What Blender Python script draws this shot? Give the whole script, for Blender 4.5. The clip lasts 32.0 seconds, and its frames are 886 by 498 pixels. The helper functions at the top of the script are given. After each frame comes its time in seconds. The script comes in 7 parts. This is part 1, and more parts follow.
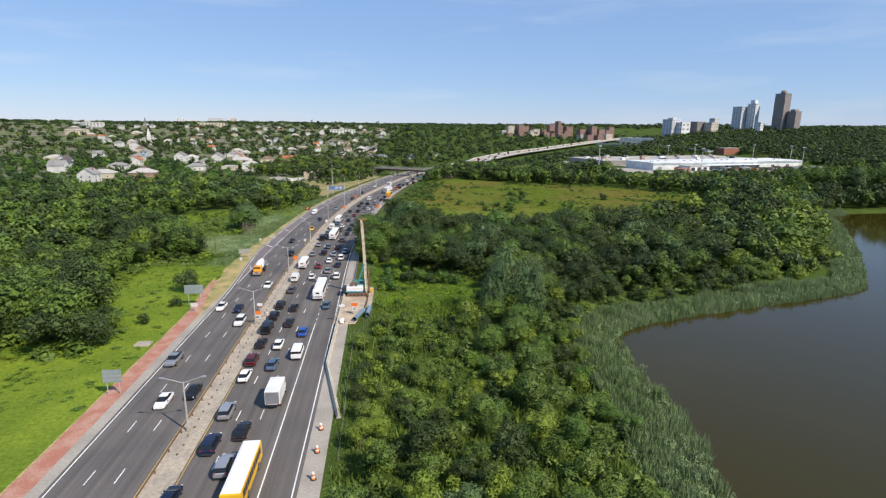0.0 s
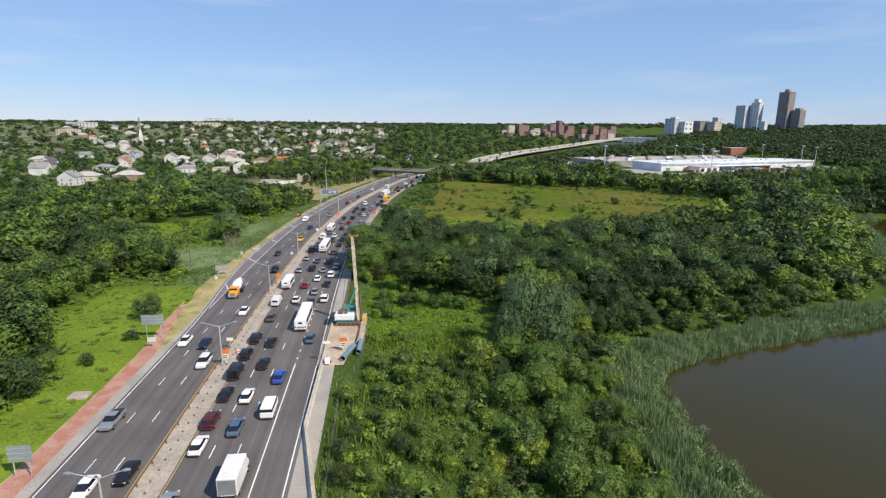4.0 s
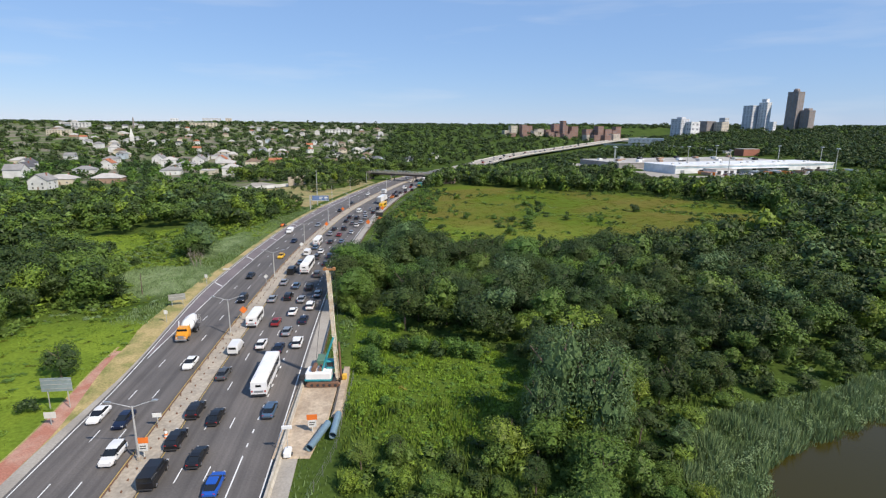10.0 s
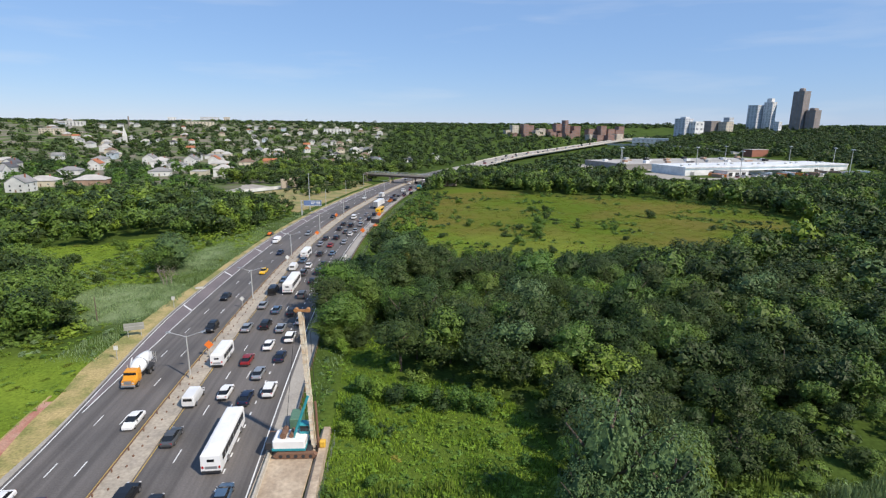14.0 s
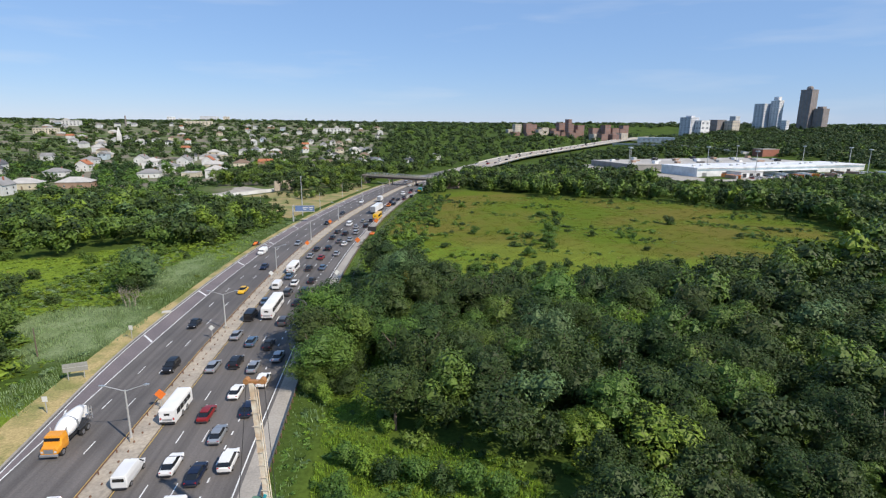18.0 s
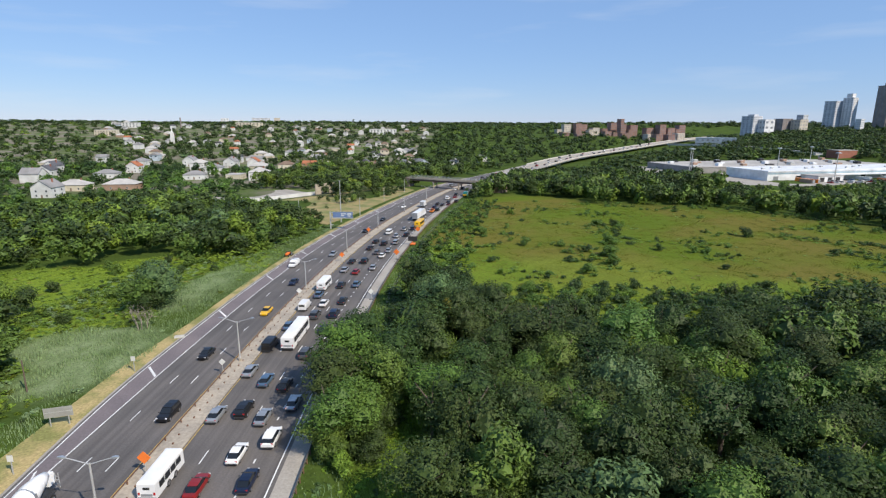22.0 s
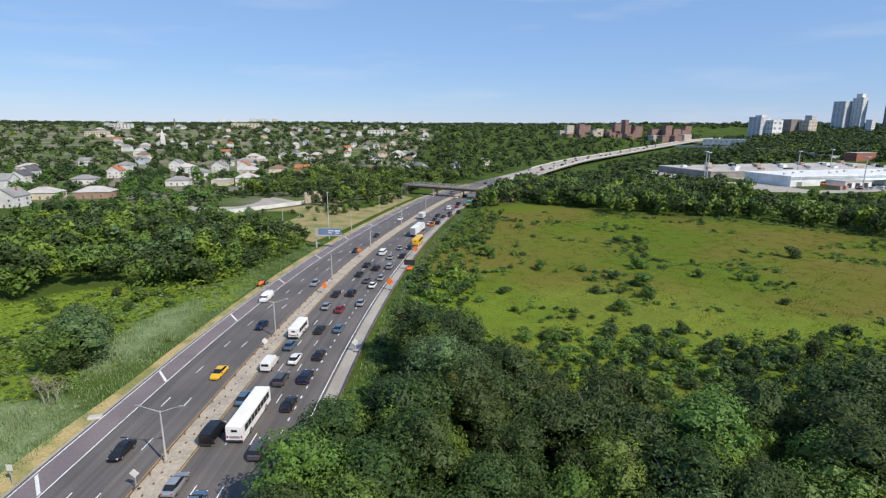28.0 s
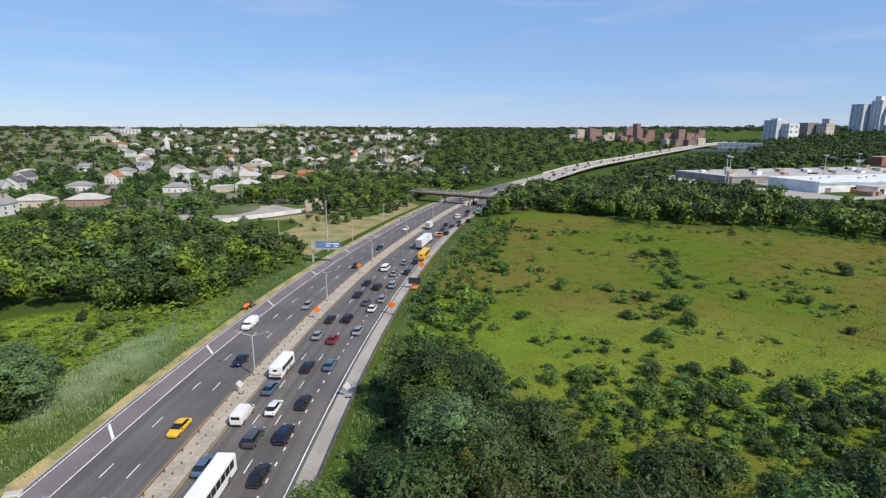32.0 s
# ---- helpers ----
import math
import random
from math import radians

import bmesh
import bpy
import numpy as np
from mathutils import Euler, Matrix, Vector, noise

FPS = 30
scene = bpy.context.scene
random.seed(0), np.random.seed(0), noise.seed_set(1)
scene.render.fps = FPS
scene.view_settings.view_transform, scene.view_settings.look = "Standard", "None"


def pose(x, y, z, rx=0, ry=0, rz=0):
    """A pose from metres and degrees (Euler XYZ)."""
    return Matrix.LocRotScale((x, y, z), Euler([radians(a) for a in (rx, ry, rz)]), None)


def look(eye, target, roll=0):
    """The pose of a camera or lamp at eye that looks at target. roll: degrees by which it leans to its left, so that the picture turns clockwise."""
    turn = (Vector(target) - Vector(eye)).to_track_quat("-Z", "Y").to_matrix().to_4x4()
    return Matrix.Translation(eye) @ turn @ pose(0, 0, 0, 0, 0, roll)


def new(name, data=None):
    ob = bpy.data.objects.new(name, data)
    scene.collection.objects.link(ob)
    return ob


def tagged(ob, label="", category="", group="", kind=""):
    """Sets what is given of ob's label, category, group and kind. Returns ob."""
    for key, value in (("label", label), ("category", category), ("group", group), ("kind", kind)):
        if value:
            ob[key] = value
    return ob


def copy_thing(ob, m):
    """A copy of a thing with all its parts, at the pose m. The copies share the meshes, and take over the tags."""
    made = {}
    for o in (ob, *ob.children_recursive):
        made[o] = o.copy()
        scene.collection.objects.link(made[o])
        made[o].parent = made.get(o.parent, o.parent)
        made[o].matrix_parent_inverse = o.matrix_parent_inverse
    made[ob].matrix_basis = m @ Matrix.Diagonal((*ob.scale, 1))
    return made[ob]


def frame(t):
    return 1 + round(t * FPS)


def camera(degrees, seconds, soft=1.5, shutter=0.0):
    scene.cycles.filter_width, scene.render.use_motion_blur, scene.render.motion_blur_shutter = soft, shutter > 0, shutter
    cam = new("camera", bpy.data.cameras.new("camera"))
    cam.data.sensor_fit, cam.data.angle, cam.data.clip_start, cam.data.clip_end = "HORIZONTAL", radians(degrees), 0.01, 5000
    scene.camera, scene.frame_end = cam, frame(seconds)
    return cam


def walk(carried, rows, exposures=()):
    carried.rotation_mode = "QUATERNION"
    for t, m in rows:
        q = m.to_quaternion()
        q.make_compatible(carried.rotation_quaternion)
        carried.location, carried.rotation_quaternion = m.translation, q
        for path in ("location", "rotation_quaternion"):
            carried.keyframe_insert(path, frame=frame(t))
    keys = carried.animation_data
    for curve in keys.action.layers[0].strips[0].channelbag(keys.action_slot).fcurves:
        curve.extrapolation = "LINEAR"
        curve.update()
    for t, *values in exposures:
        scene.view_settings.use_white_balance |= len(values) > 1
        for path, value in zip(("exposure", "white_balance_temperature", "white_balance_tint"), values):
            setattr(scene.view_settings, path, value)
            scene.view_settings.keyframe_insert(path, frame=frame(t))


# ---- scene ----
# ---------------------------------------------------------------- camera
cam = camera(79.4, 32.0, soft=1.25)
# seconds, eye, turn to the left, tilt, lean
FLIGHT = [
    (0, 0.396, -3.213, 44.925, -2.553, -13.004, 0.448), (1, 0.220, 2.251, 44.982, -2.681, -13.032, 0.503),
    (2, 0.112, 7.712, 44.986, -2.773, -13.096, 0.458), (3, 0.041, 13.234, 44.991, -2.775, -13.137, 0.441),
    (3.5, -0.012, 15.930, 44.952, -2.733, -13.097, 0.386), (5.5, -0.218, 26.404, 44.589, -2.543, -12.928, 0.406),
    (6, -0.172, 28.993, 44.540, -2.487, -12.948, 0.364), (7, -0.141, 34.085, 44.430, -2.382, -12.926, 0.399),
    (8, -0.042, 39.136, 44.345, -2.430, -12.962, 0.431), (9, 0.120, 43.960, 44.188, -2.496, -12.972, 0.449),
    (10, 0.323, 48.959, 44.212, -2.635, -12.982, 0.402), (11, 0.335, 54.029, 44.308, -2.764, -12.967, 0.470),
    (12, 0.303, 59.319, 44.451, -2.771, -13.040, 0.510), (13, 0.353, 64.275, 44.458, -2.744, -13.025, 0.450),
    (14, 0.544, 69.049, 44.427, -2.661, -13.052, 0.501), (14.5, 0.590, 71.478, 44.395, -2.636, -13.033, 0.549),
    (16.5, 0.780, 81.457, 44.413, -2.520, -13.147, 0.464), (17, 0.808, 83.972, 44.420, -2.514, -13.176, 0.400),
    (18, 0.872, 88.958, 44.402, -2.523, -13.133, 0.439), (19, 1.115, 93.849, 44.289, -2.578, -12.999, 0.539),
    (19.5, 1.177, 96.281, 44.252, -0.179, -12.999, 0.553), (20, 1.158, 98.699, 44.275, 1.824, -13.020, 0.494),
    (20.5, 1.117, 101.202, 44.332, 2.373, -13.087, 0.429), (21, 0.946, 103.588, 44.386, 2.438, -13.124, 0.351),
    (22, 0.750, 108.408, 44.492, 2.365, -13.111, 0.192), (23, 0.322, 113.437, 44.566, 2.457, -12.905, 0.232),
    (24, -0.019, 118.330, 44.758, 2.369, -12.926, 0.304), (25, -0.311, 123.167, 44.892, 2.198, -12.939, 0.430),
    (25.5, -0.459, 125.636, 44.954, 2.203, -12.982, 0.485), (27.5, -0.961, 135.472, 45.805, 2.259, -13.228, 0.241),
    (28, -1.145, 138.091, 45.928, 2.345, -13.082, 0.172), (29, -1.515, 142.908, 46.014, 2.568, -12.877, 0.082),
    (30, -1.628, 147.526, 45.897, 2.817, -12.821, -0.014), (31, -1.992, 152.179, 45.529, 3.025, -12.604, 0.071),
    (32, -2.257, 156.949, 45.197, 3.214, -12.603, 0.022),
]


def flight_row(t, x, y, z, turn, tilt, lean):
    a, b = radians(turn), radians(tilt)
    ahead = Vector((-math.sin(a) * math.cos(b), math.cos(a) * math.cos(b), math.sin(b)))
    return t, look((x, y, z), Vector((x, y, z)) + ahead, lean)


walk(cam, [flight_row(*row) for row in FLIGHT], [(0.0, 0.0, 6750, 11), (7.0, 0.0, 6680, 11), (13.0, -0.04, 6540, 10), (32.0, -0.05, 6500, 10)])

# ---------------------------------------------------------------- sky and sun
SUN_HIGH, SUN_FROM = 44.0, (0.76, -0.65)          # degrees over the ground; the way towards the sun on the plan
world = bpy.data.worlds.new("sky")
scene.world = world
world.use_nodes = True
wn, wl = world.node_tree.nodes, world.node_tree.links
sky = wn.new("ShaderNodeTexSky")
sky.sky_type, sky.sun_disc = "NISHITA", False
sky.sun_elevation = radians(SUN_HIGH)
sky.sun_rotation = math.atan2(SUN_FROM[0], SUN_FROM[1])
sky.air_density, sky.dust_density, sky.ozone_density, sky.altitude = 1.0, 0.0, 5.0, 50
wn["Background"].inputs["Strength"].default_value = 0.125
tint = wn.new("ShaderNodeMix")
tint.data_type, tint.blend_type = "RGBA", "MULTIPLY"
tint.inputs[0].default_value, tint.inputs[7].default_value = 1.0, (1.005, 0.98, 0.995, 1)
even = wn.new("ShaderNodeMix")
even.data_type = "RGBA"
even.inputs[0].default_value, even.inputs[7].default_value = 0.60, (2.24, 4.0, 7.2, 1)
wl.new(sky.outputs["Color"], even.inputs[6]), wl.new(even.outputs[2], tint.inputs[6])
# thin streaks of high cloud
way, stretch, wisp, thin, veil = (wn.new("ShaderNode" + k) for k in ("TexCoord", "Mapping", "TexNoise", "MapRange", "Mix"))
stretch.inputs["Scale"].default_value = (2.2, 2.2, 16.0)
wisp.inputs["Scale"].default_value, wisp.inputs["Detail"].default_value = 1.6, 7
thin.inputs["From Min"].default_value, thin.inputs["From Max"].default_value, thin.inputs["To Max"].default_value = 0.55, 0.85, 0.30
veil.data_type = "RGBA"
veil.inputs[7].default_value = (6.6, 6.9, 7.3, 1)
wl.new(way.outputs["Generated"], stretch.inputs["Vector"]), wl.new(stretch.outputs["Vector"], wisp.inputs["Vector"])
wl.new(wisp.outputs["Fac"], thin.inputs["Value"]), wl.new(thin.outputs["Result"], veil.inputs[0])
wl.new(tint.outputs[2], veil.inputs[6]), wl.new(veil.outputs[2], wn["Background"].inputs["Color"])
sun = new("sun", bpy.data.lights.new("sun", "SUN"))
sun.data.energy, sun.data.angle, sun.data.color = 5.5, radians(0.53), (1.0, 0.905, 0.775)
sun.matrix_world = look((SUN_FROM[0] * 100, SUN_FROM[1] * 100, 99 * math.tan(radians(SUN_HIGH))), (0, 0, 0))

# ---------------------------------------------------------------- materials


def material(name, color, rough=0.8, metal=0.0, vary=0.25, grain=3.0, bump=0.0, second=None, patch=0.15, island=False, per_object=0.0):
    """A surface whose colour varies at two scales; second: the colour of its larger patches."""
    m = bpy.data.materials.new(name)
    m.use_nodes = True
    n, l = m.node_tree.nodes, m.node_tree.links
    b = n["Principled BSDF"]
    b.inputs["Roughness"].default_value, b.inputs["Metallic"].default_value = rough, metal
    geo = n.new("ShaderNodeNewGeometry")
    fine, coarse = n.new("ShaderNodeTexNoise"), n.new("ShaderNodeTexNoise")
    fine.inputs["Scale"].default_value, fine.inputs["Detail"].default_value = grain, 5
    coarse.inputs["Scale"].default_value, coarse.inputs["Detail"].default_value = patch, 4
    for t in (fine, coarse):
        l.new(geo.outputs["Position"], t.inputs["Vector"])
    ramp = n.new("ShaderNodeValToRGB")
    ramp.color_ramp.elements[0].position, ramp.color_ramp.elements[1].position = 0.4, 0.62
    c2 = second or tuple(c * 0.8 for c in color)
    ramp.color_ramp.elements[0].color, ramp.color_ramp.elements[1].color = (*color, 1), (*c2, 1)
    l.new(coarse.outputs["Fac"], ramp.inputs["Fac"])
    value = n.new("ShaderNodeMapRange")
    value.inputs["From Min"].default_value, value.inputs["From Max"].default_value = 0.25, 0.75
    value.inputs["To Min"].default_value, value.inputs["To Max"].default_value = 1 - vary, 1 + vary
    l.new(fine.outputs["Fac"], value.inputs["Value"])
    hsv = n.new("ShaderNodeHueSaturation")
    l.new(ramp.outputs["Color"], hsv.inputs["Color"])
    last = value.outputs["Result"]
    if island or per_object:
        info = n.new("ShaderNodeObjectInfo")
        spread = n.new("ShaderNodeMapRange")
        spread.inputs["To Min"].default_value, spread.inputs["To Max"].default_value = 1 - max(per_object, 0.35 * island), 1 + max(per_object, 0.35 * island)
        l.new(geo.outputs["Random Per Island"] if island else info.outputs["Random"], spread.inputs["Value"])
        mul = n.new("ShaderNodeMath")
        mul.operation = "MULTIPLY"
        l.new(last, mul.inputs[0]), l.new(spread.outputs["Result"], mul.inputs[1])
        last = mul.outputs[0]
    l.new(last, hsv.inputs["Value"])
    l.new(hsv.outputs["Color"], b.inputs["Base Color"])
    if bump:
        bm = n.new("ShaderNodeBump")
        bm.inputs["Strength"].default_value, bm.inputs["Distance"].default_value = bump, 0.05
        l.new(fine.outputs["Fac"], bm.inputs["Height"])
        l.new(bm.outputs["Normal"], b.inputs["Normal"])
    return m


def foliage(name, color, other, hue=0.035):
    """Leaves: the hue wanders from plant to plant, the value from clump to clump; a little light comes through."""
    m = material(name, color, 0.55, vary=0.22, grain=0.9, second=other, patch=0.06, island=0.95)
    n, l = m.node_tree.nodes, m.node_tree.links
    b, hsv = n["Principled BSDF"], next(k for k in n if k.bl_idname == "ShaderNodeHueSaturation")
    info, spread = n.new("ShaderNodeObjectInfo"), n.new("ShaderNodeMapRange")
    spread.inputs["To Min"].default_value, spread.inputs["To Max"].default_value = 0.5 - hue * 0.8, 0.5 + hue * 0.25
    l.new(info.outputs["Random"], spread.inputs["Value"]), l.new(spread.outputs["Result"], hsv.inputs["Hue"])
    b.inputs["Specular IOR Level"].default_value = 0.22
    through_leaf, mix = n.new("ShaderNodeBsdfTranslucent"), n.new("ShaderNodeMixShader")
    mix.inputs["Fac"].default_value = 0.12
    l.new(hsv.outputs["Color"], through_leaf.inputs["Color"])
    l.new(b.outputs["BSDF"], mix.inputs[1]), l.new(through_leaf.outputs["BSDF"], mix.inputs[2])
    l.new(mix.outputs["Shader"], n["Material Output"].inputs["Surface"])
    return m


ASPHALT = material("asphalt", (0.125, 0.113, 0.105), 0.85, vary=0.18, grain=4, bump=0.2, second=(0.098, 0.090, 0.085), patch=0.08)
CONCRETE = material("concrete", (0.40, 0.345, 0.27), 0.85, vary=0.25, grain=2, bump=0.2, second=(0.32, 0.28, 0.225), patch=0.3)
SHOULDER = material("pale_asphalt", (0.36, 0.33, 0.285), 0.9, vary=0.18, grain=3, bump=0.2, second=(0.29, 0.265, 0.23), patch=0.15)
BRICKS = material("red_paving", (0.37, 0.155, 0.105), 0.9, vary=0.25, grain=4, second=(0.43, 0.25, 0.185), patch=0.35)
DIRT = material("dry_verge", (0.40, 0.31, 0.135), 0.95, vary=0.35, grain=2.5, bump=0.5, second=(0.20, 0.20, 0.06), patch=0.22)
WHITE_LINE = material("white_road_paint", (0.75, 0.75, 0.73), 0.7, vary=0.15, grain=6)
YELLOW_LINE = material("yellow_road_paint", (0.52, 0.36, 0.10), 0.7, vary=0.15, grain=6)
STEEL = material("galvanised_steel", (0.55, 0.55, 0.53), 0.5, 0.35, vary=0.15, grain=8)
ALU = material("brushed_aluminium", (0.55, 0.57, 0.58), 0.4, 0.7, vary=0.1, grain=8)
RUSTY = material("weathered_steel", (0.20, 0.11, 0.07), 0.8, 0.2, vary=0.3, grain=6)
ORANGE = material("safety_orange", (0.85, 0.20, 0.03), 0.6, vary=0.1, grain=5)
BARK = material("bark", (0.14, 0.105, 0.08), 0.9, vary=0.3, grain=9, bump=0.4)
RUBBER = material("tyre_rubber", (0.02, 0.02, 0.02), 0.8, vary=0.1, grain=20)
HUB = material("wheel_alloy", (0.5, 0.5, 0.52), 0.35, 0.8, vary=0.1, grain=20)
GLASS = material("tinted_glass", (0.015, 0.018, 0.022), 0.06, vary=0.05, grain=1)
TAIL = material("tail_light_red", (0.45, 0.02, 0.02), 0.25, vary=0.05, grain=5)
HEAD = material("head_light", (0.7, 0.7, 0.7), 0.15, vary=0.05, grain=5)
TRIM = material("black_trim", (0.03, 0.03, 0.032), 0.6, vary=0.1, grain=5)
WHITE = material("white_paint", (0.78, 0.78, 0.77), 0.35, vary=0.04, grain=1.2, second=(0.72, 0.72, 0.71), patch=0.5)
LEAF = foliage("leaves", (0.075, 0.140, 0.026), (0.098, 0.170, 0.030))
LEAF_DARK = foliage("dark_leaves", (0.033, 0.061, 0.016), (0.047, 0.082, 0.020))
LEAF_GREY = foliage("grey_green_leaves", (0.084, 0.142, 0.050), (0.098, 0.156, 0.058), 0.01)
LEAF_LIME = foliage("lime_leaves", (0.140, 0.218, 0.026), (0.115, 0.195, 0.026))
LEAF_YELLOW = foliage("yellowing_leaves", (0.25, 0.22, 0.035), (0.16, 0.18, 0.040), 0.01)
WEEDS = foliage("weed_leaves", (0.168, 0.262, 0.026), (0.140, 0.232, 0.024), 0.02)
REED = foliage("reed_leaves", (0.182, 0.256, 0.118), (0.150, 0.222, 0.090), 0.01)
GRASSY = foliage("grass_blades", (0.098, 0.143, 0.015), (0.121, 0.136, 0.020), 0.02)
GRASSY.node_tree.nodes["Principled BSDF"].inputs["Specular IOR Level"].default_value = 0.08
# ---------------------------------------------------------------- mesh helpers


def mesh_of(name, verts, faces, mats, index=None, smooth=False, normals=None):
    """A mesh from arrays; every face has the same number of corners; normals: one for each corner point."""
    verts, faces = np.asarray(verts, np.float32), np.asarray(faces, np.int32)
    me = bpy.data.meshes.new(name)
    me.vertices.add(len(verts)), me.loops.add(faces.size), me.polygons.add(len(faces))
    me.vertices.foreach_set("co", verts.ravel())
    me.loops.foreach_set("vertex_index", faces.ravel())
    me.polygons.foreach_set("loop_start", np.arange(0, faces.size, faces.shape[1], dtype=np.int32))
    for m in mats:
        me.materials.append(m)
    if index is not None:
        me.polygons.foreach_set("material_index", np.asarray(index, np.int32))
    me.polygons.foreach_set("use_smooth", np.full(len(faces), smooth))
    if normals is not None:
        me.attributes.new("custom_normal", "FLOAT_VECTOR", "POINT").data.foreach_set("vector", np.asarray(normals, np.float32).ravel())
    me.update(calc_edges=True)
    return me


class Geo:
    """Collects boxes, hulls and tubes for one part."""

    def __init__(self):
        self.v, self.f = [], []

    def add(self, verts, faces):
        k = len(self.v)
        self.v += [tuple(p) for p in verts]
        self.f += [tuple(i + k for i in f) for f in faces]
        return self

    def box(self, x0, x1, y0, y1, z0, z1, taper=0.0):
        t = taper
        return self.add([(x0, y0, z0), (x1, y0, z0), (x1, y1, z0), (x0, y1, z0),
                         (x0 + t, y0 + t, z1), (x1 - t, y0 + t, z1), (x1 - t, y1 - t, z1), (x0 + t, y1 - t, z1)],
                        [(3, 2, 1, 0), (4, 5, 6, 7), (0, 1, 5, 4), (1, 2, 6, 5), (2, 3, 7, 6), (3, 0, 4, 7)])

    def bevelbox(self, x0, x1, y0, y1, z0, z1, b):
        """A box with its upright edges and its top edges cut off."""
        def ring(e, z):
            return [(x0 + e + b, y0 + e, z), (x1 - e - b, y0 + e, z), (x1 - e, y0 + e + b, z), (x1 - e, y1 - e - b, z),
                    (x1 - e - b, y1 - e, z), (x0 + e + b, y1 - e, z), (x0 + e, y1 - e - b, z), (x0 + e, y0 + e + b, z)]
        return self.rings([ring(0, z0), ring(0, z1 - b), ring(b, z1)])

    def rings(self, rs, close=True):
        n = len(rs[0])
        faces = [(i * n + j, i * n + (j + 1) % n, (i + 1) * n + (j + 1) % n, (i + 1) * n + j) for i in range(len(rs) - 1) for j in range(n)]
        if close:
            faces += [tuple(range(n - 1, -1, -1)), tuple(range((len(rs) - 1) * n, len(rs) * n))]
        return self.add([p for r in rs for p in r], faces)

    def tube(self, points, radii, n=6):
        rs, pts = [], [Vector(p) for p in points]
        for i, p in enumerate(pts):
            way = (pts[min(i + 1, len(pts) - 1)] - pts[max(i - 1, 0)]).normalized()
            a = way.cross((0, 0, 1) if abs(way.z) < 0.9 else (1, 0, 0)).normalized()
            b = way.cross(a)
            r = radii[i] if isinstance(radii, (list, tuple)) else radii
            rs.append([p + r * (math.cos(2 * math.pi * k / n) * a - math.sin(2 * math.pi * k / n) * b) for k in range(n)])
        return self.rings([list(reversed(r)) for r in rs])

    def mesh(self, name, mat, smooth=False):
        me = bpy.data.meshes.new(name)
        me.from_pydata(self.v, [], self.f)
        me.materials.append(mat)
        if smooth:
            me.polygons.foreach_set("use_smooth", np.full(len(me.polygons), True))
        me.update()
        return me


def part(name, shape, mat, parent=None, label="", at=None, smooth=False):
    """One mesh object under its thing; shape: a Geo, or a mesh that is shared."""
    ob = new(name, shape.mesh(name, mat, smooth) if isinstance(shape, Geo) else shape)
    ob.parent = parent
    if at is not None:
        ob.matrix_basis = at
    return tagged(ob, label)


def thing(name, m, label, category, group="", kind=""):
    ob = new(name)
    ob.matrix_basis = m
    ob.empty_display_size = 0.3
    return tagged(ob, label, category, group, kind)


# ---------------------------------------------------------------- the plan
ROAD_Y = np.array([-140, -60, 0, 70, 114, 158, 202, 250, 290, 344, 376, 430, 483, 551, 667, 776, 887, 981, 1133, 1300, 1600.0])
ROAD_X = np.array([-19, -25.5, -29.8, -34.6, -37.7, -40.5, -42.4, -43.0, -41.6, -36.6, -31.8, -22.5, -11.0, 14.0, 66.0, 124, 198, 262, 375, 500, 730.0])


def smooth_curve(xs, ys):
    """A cubic through the knots."""
    d = np.gradient(ys, xs)

    def at(x):
        x = np.asarray(x, float)
        i = np.clip(np.searchsorted(xs, x) - 1, 0, len(xs) - 2)
        h = xs[i + 1] - xs[i]
        t = (x - xs[i]) / h
        return ((2 * t**3 - 3 * t**2 + 1) * ys[i] + (t**3 - 2 * t**2 + t) * h * d[i] + (3 * t**2 - 2 * t**3) * ys[i + 1] + (t**3 - t**2) * h * d[i + 1])
    return at


road_x = smooth_curve(ROAD_Y, ROAD_X)


def road_turn(y):
    """The road's heading on the plan, to the left of +y, in degrees."""
    return math.degrees(math.atan2(float(road_x(y - 2) - road_x(y + 2)), 4.0))


def road_z(y):
    t, u = np.clip((np.asarray(y, float) - 540) / 360, 0, 1), np.clip((np.asarray(y, float) - 820) / 500, 0, 1)
    return 7.5 * t * t * (3 - 2 * t) + 11.0 * u * u * (3 - 2 * u)


def on_road(y, off, z=0.0):
    """A place beside the median: off metres to the right of it, square to the road."""
    a = radians(road_turn(y))
    return float(road_x(y)) + off * math.cos(a), y + off * math.sin(a), float(road_z(y)) + z


WATER = np.array([(30, -160), (36, 20), (39.5, 58), (41.3, 64.4), (42.6, 74), (42.4, 90), (44.0, 104), (46, 110.5), (52, 114.5), (69, 121),
                  (88, 127), (118, 136.5), (131, 142), (137, 149), (146, 160), (173, 196), (206, 245), (217, 269), (240, 279), (300, 287), (430, 292), (430, -160)], float)
WATER_Z = -1.2


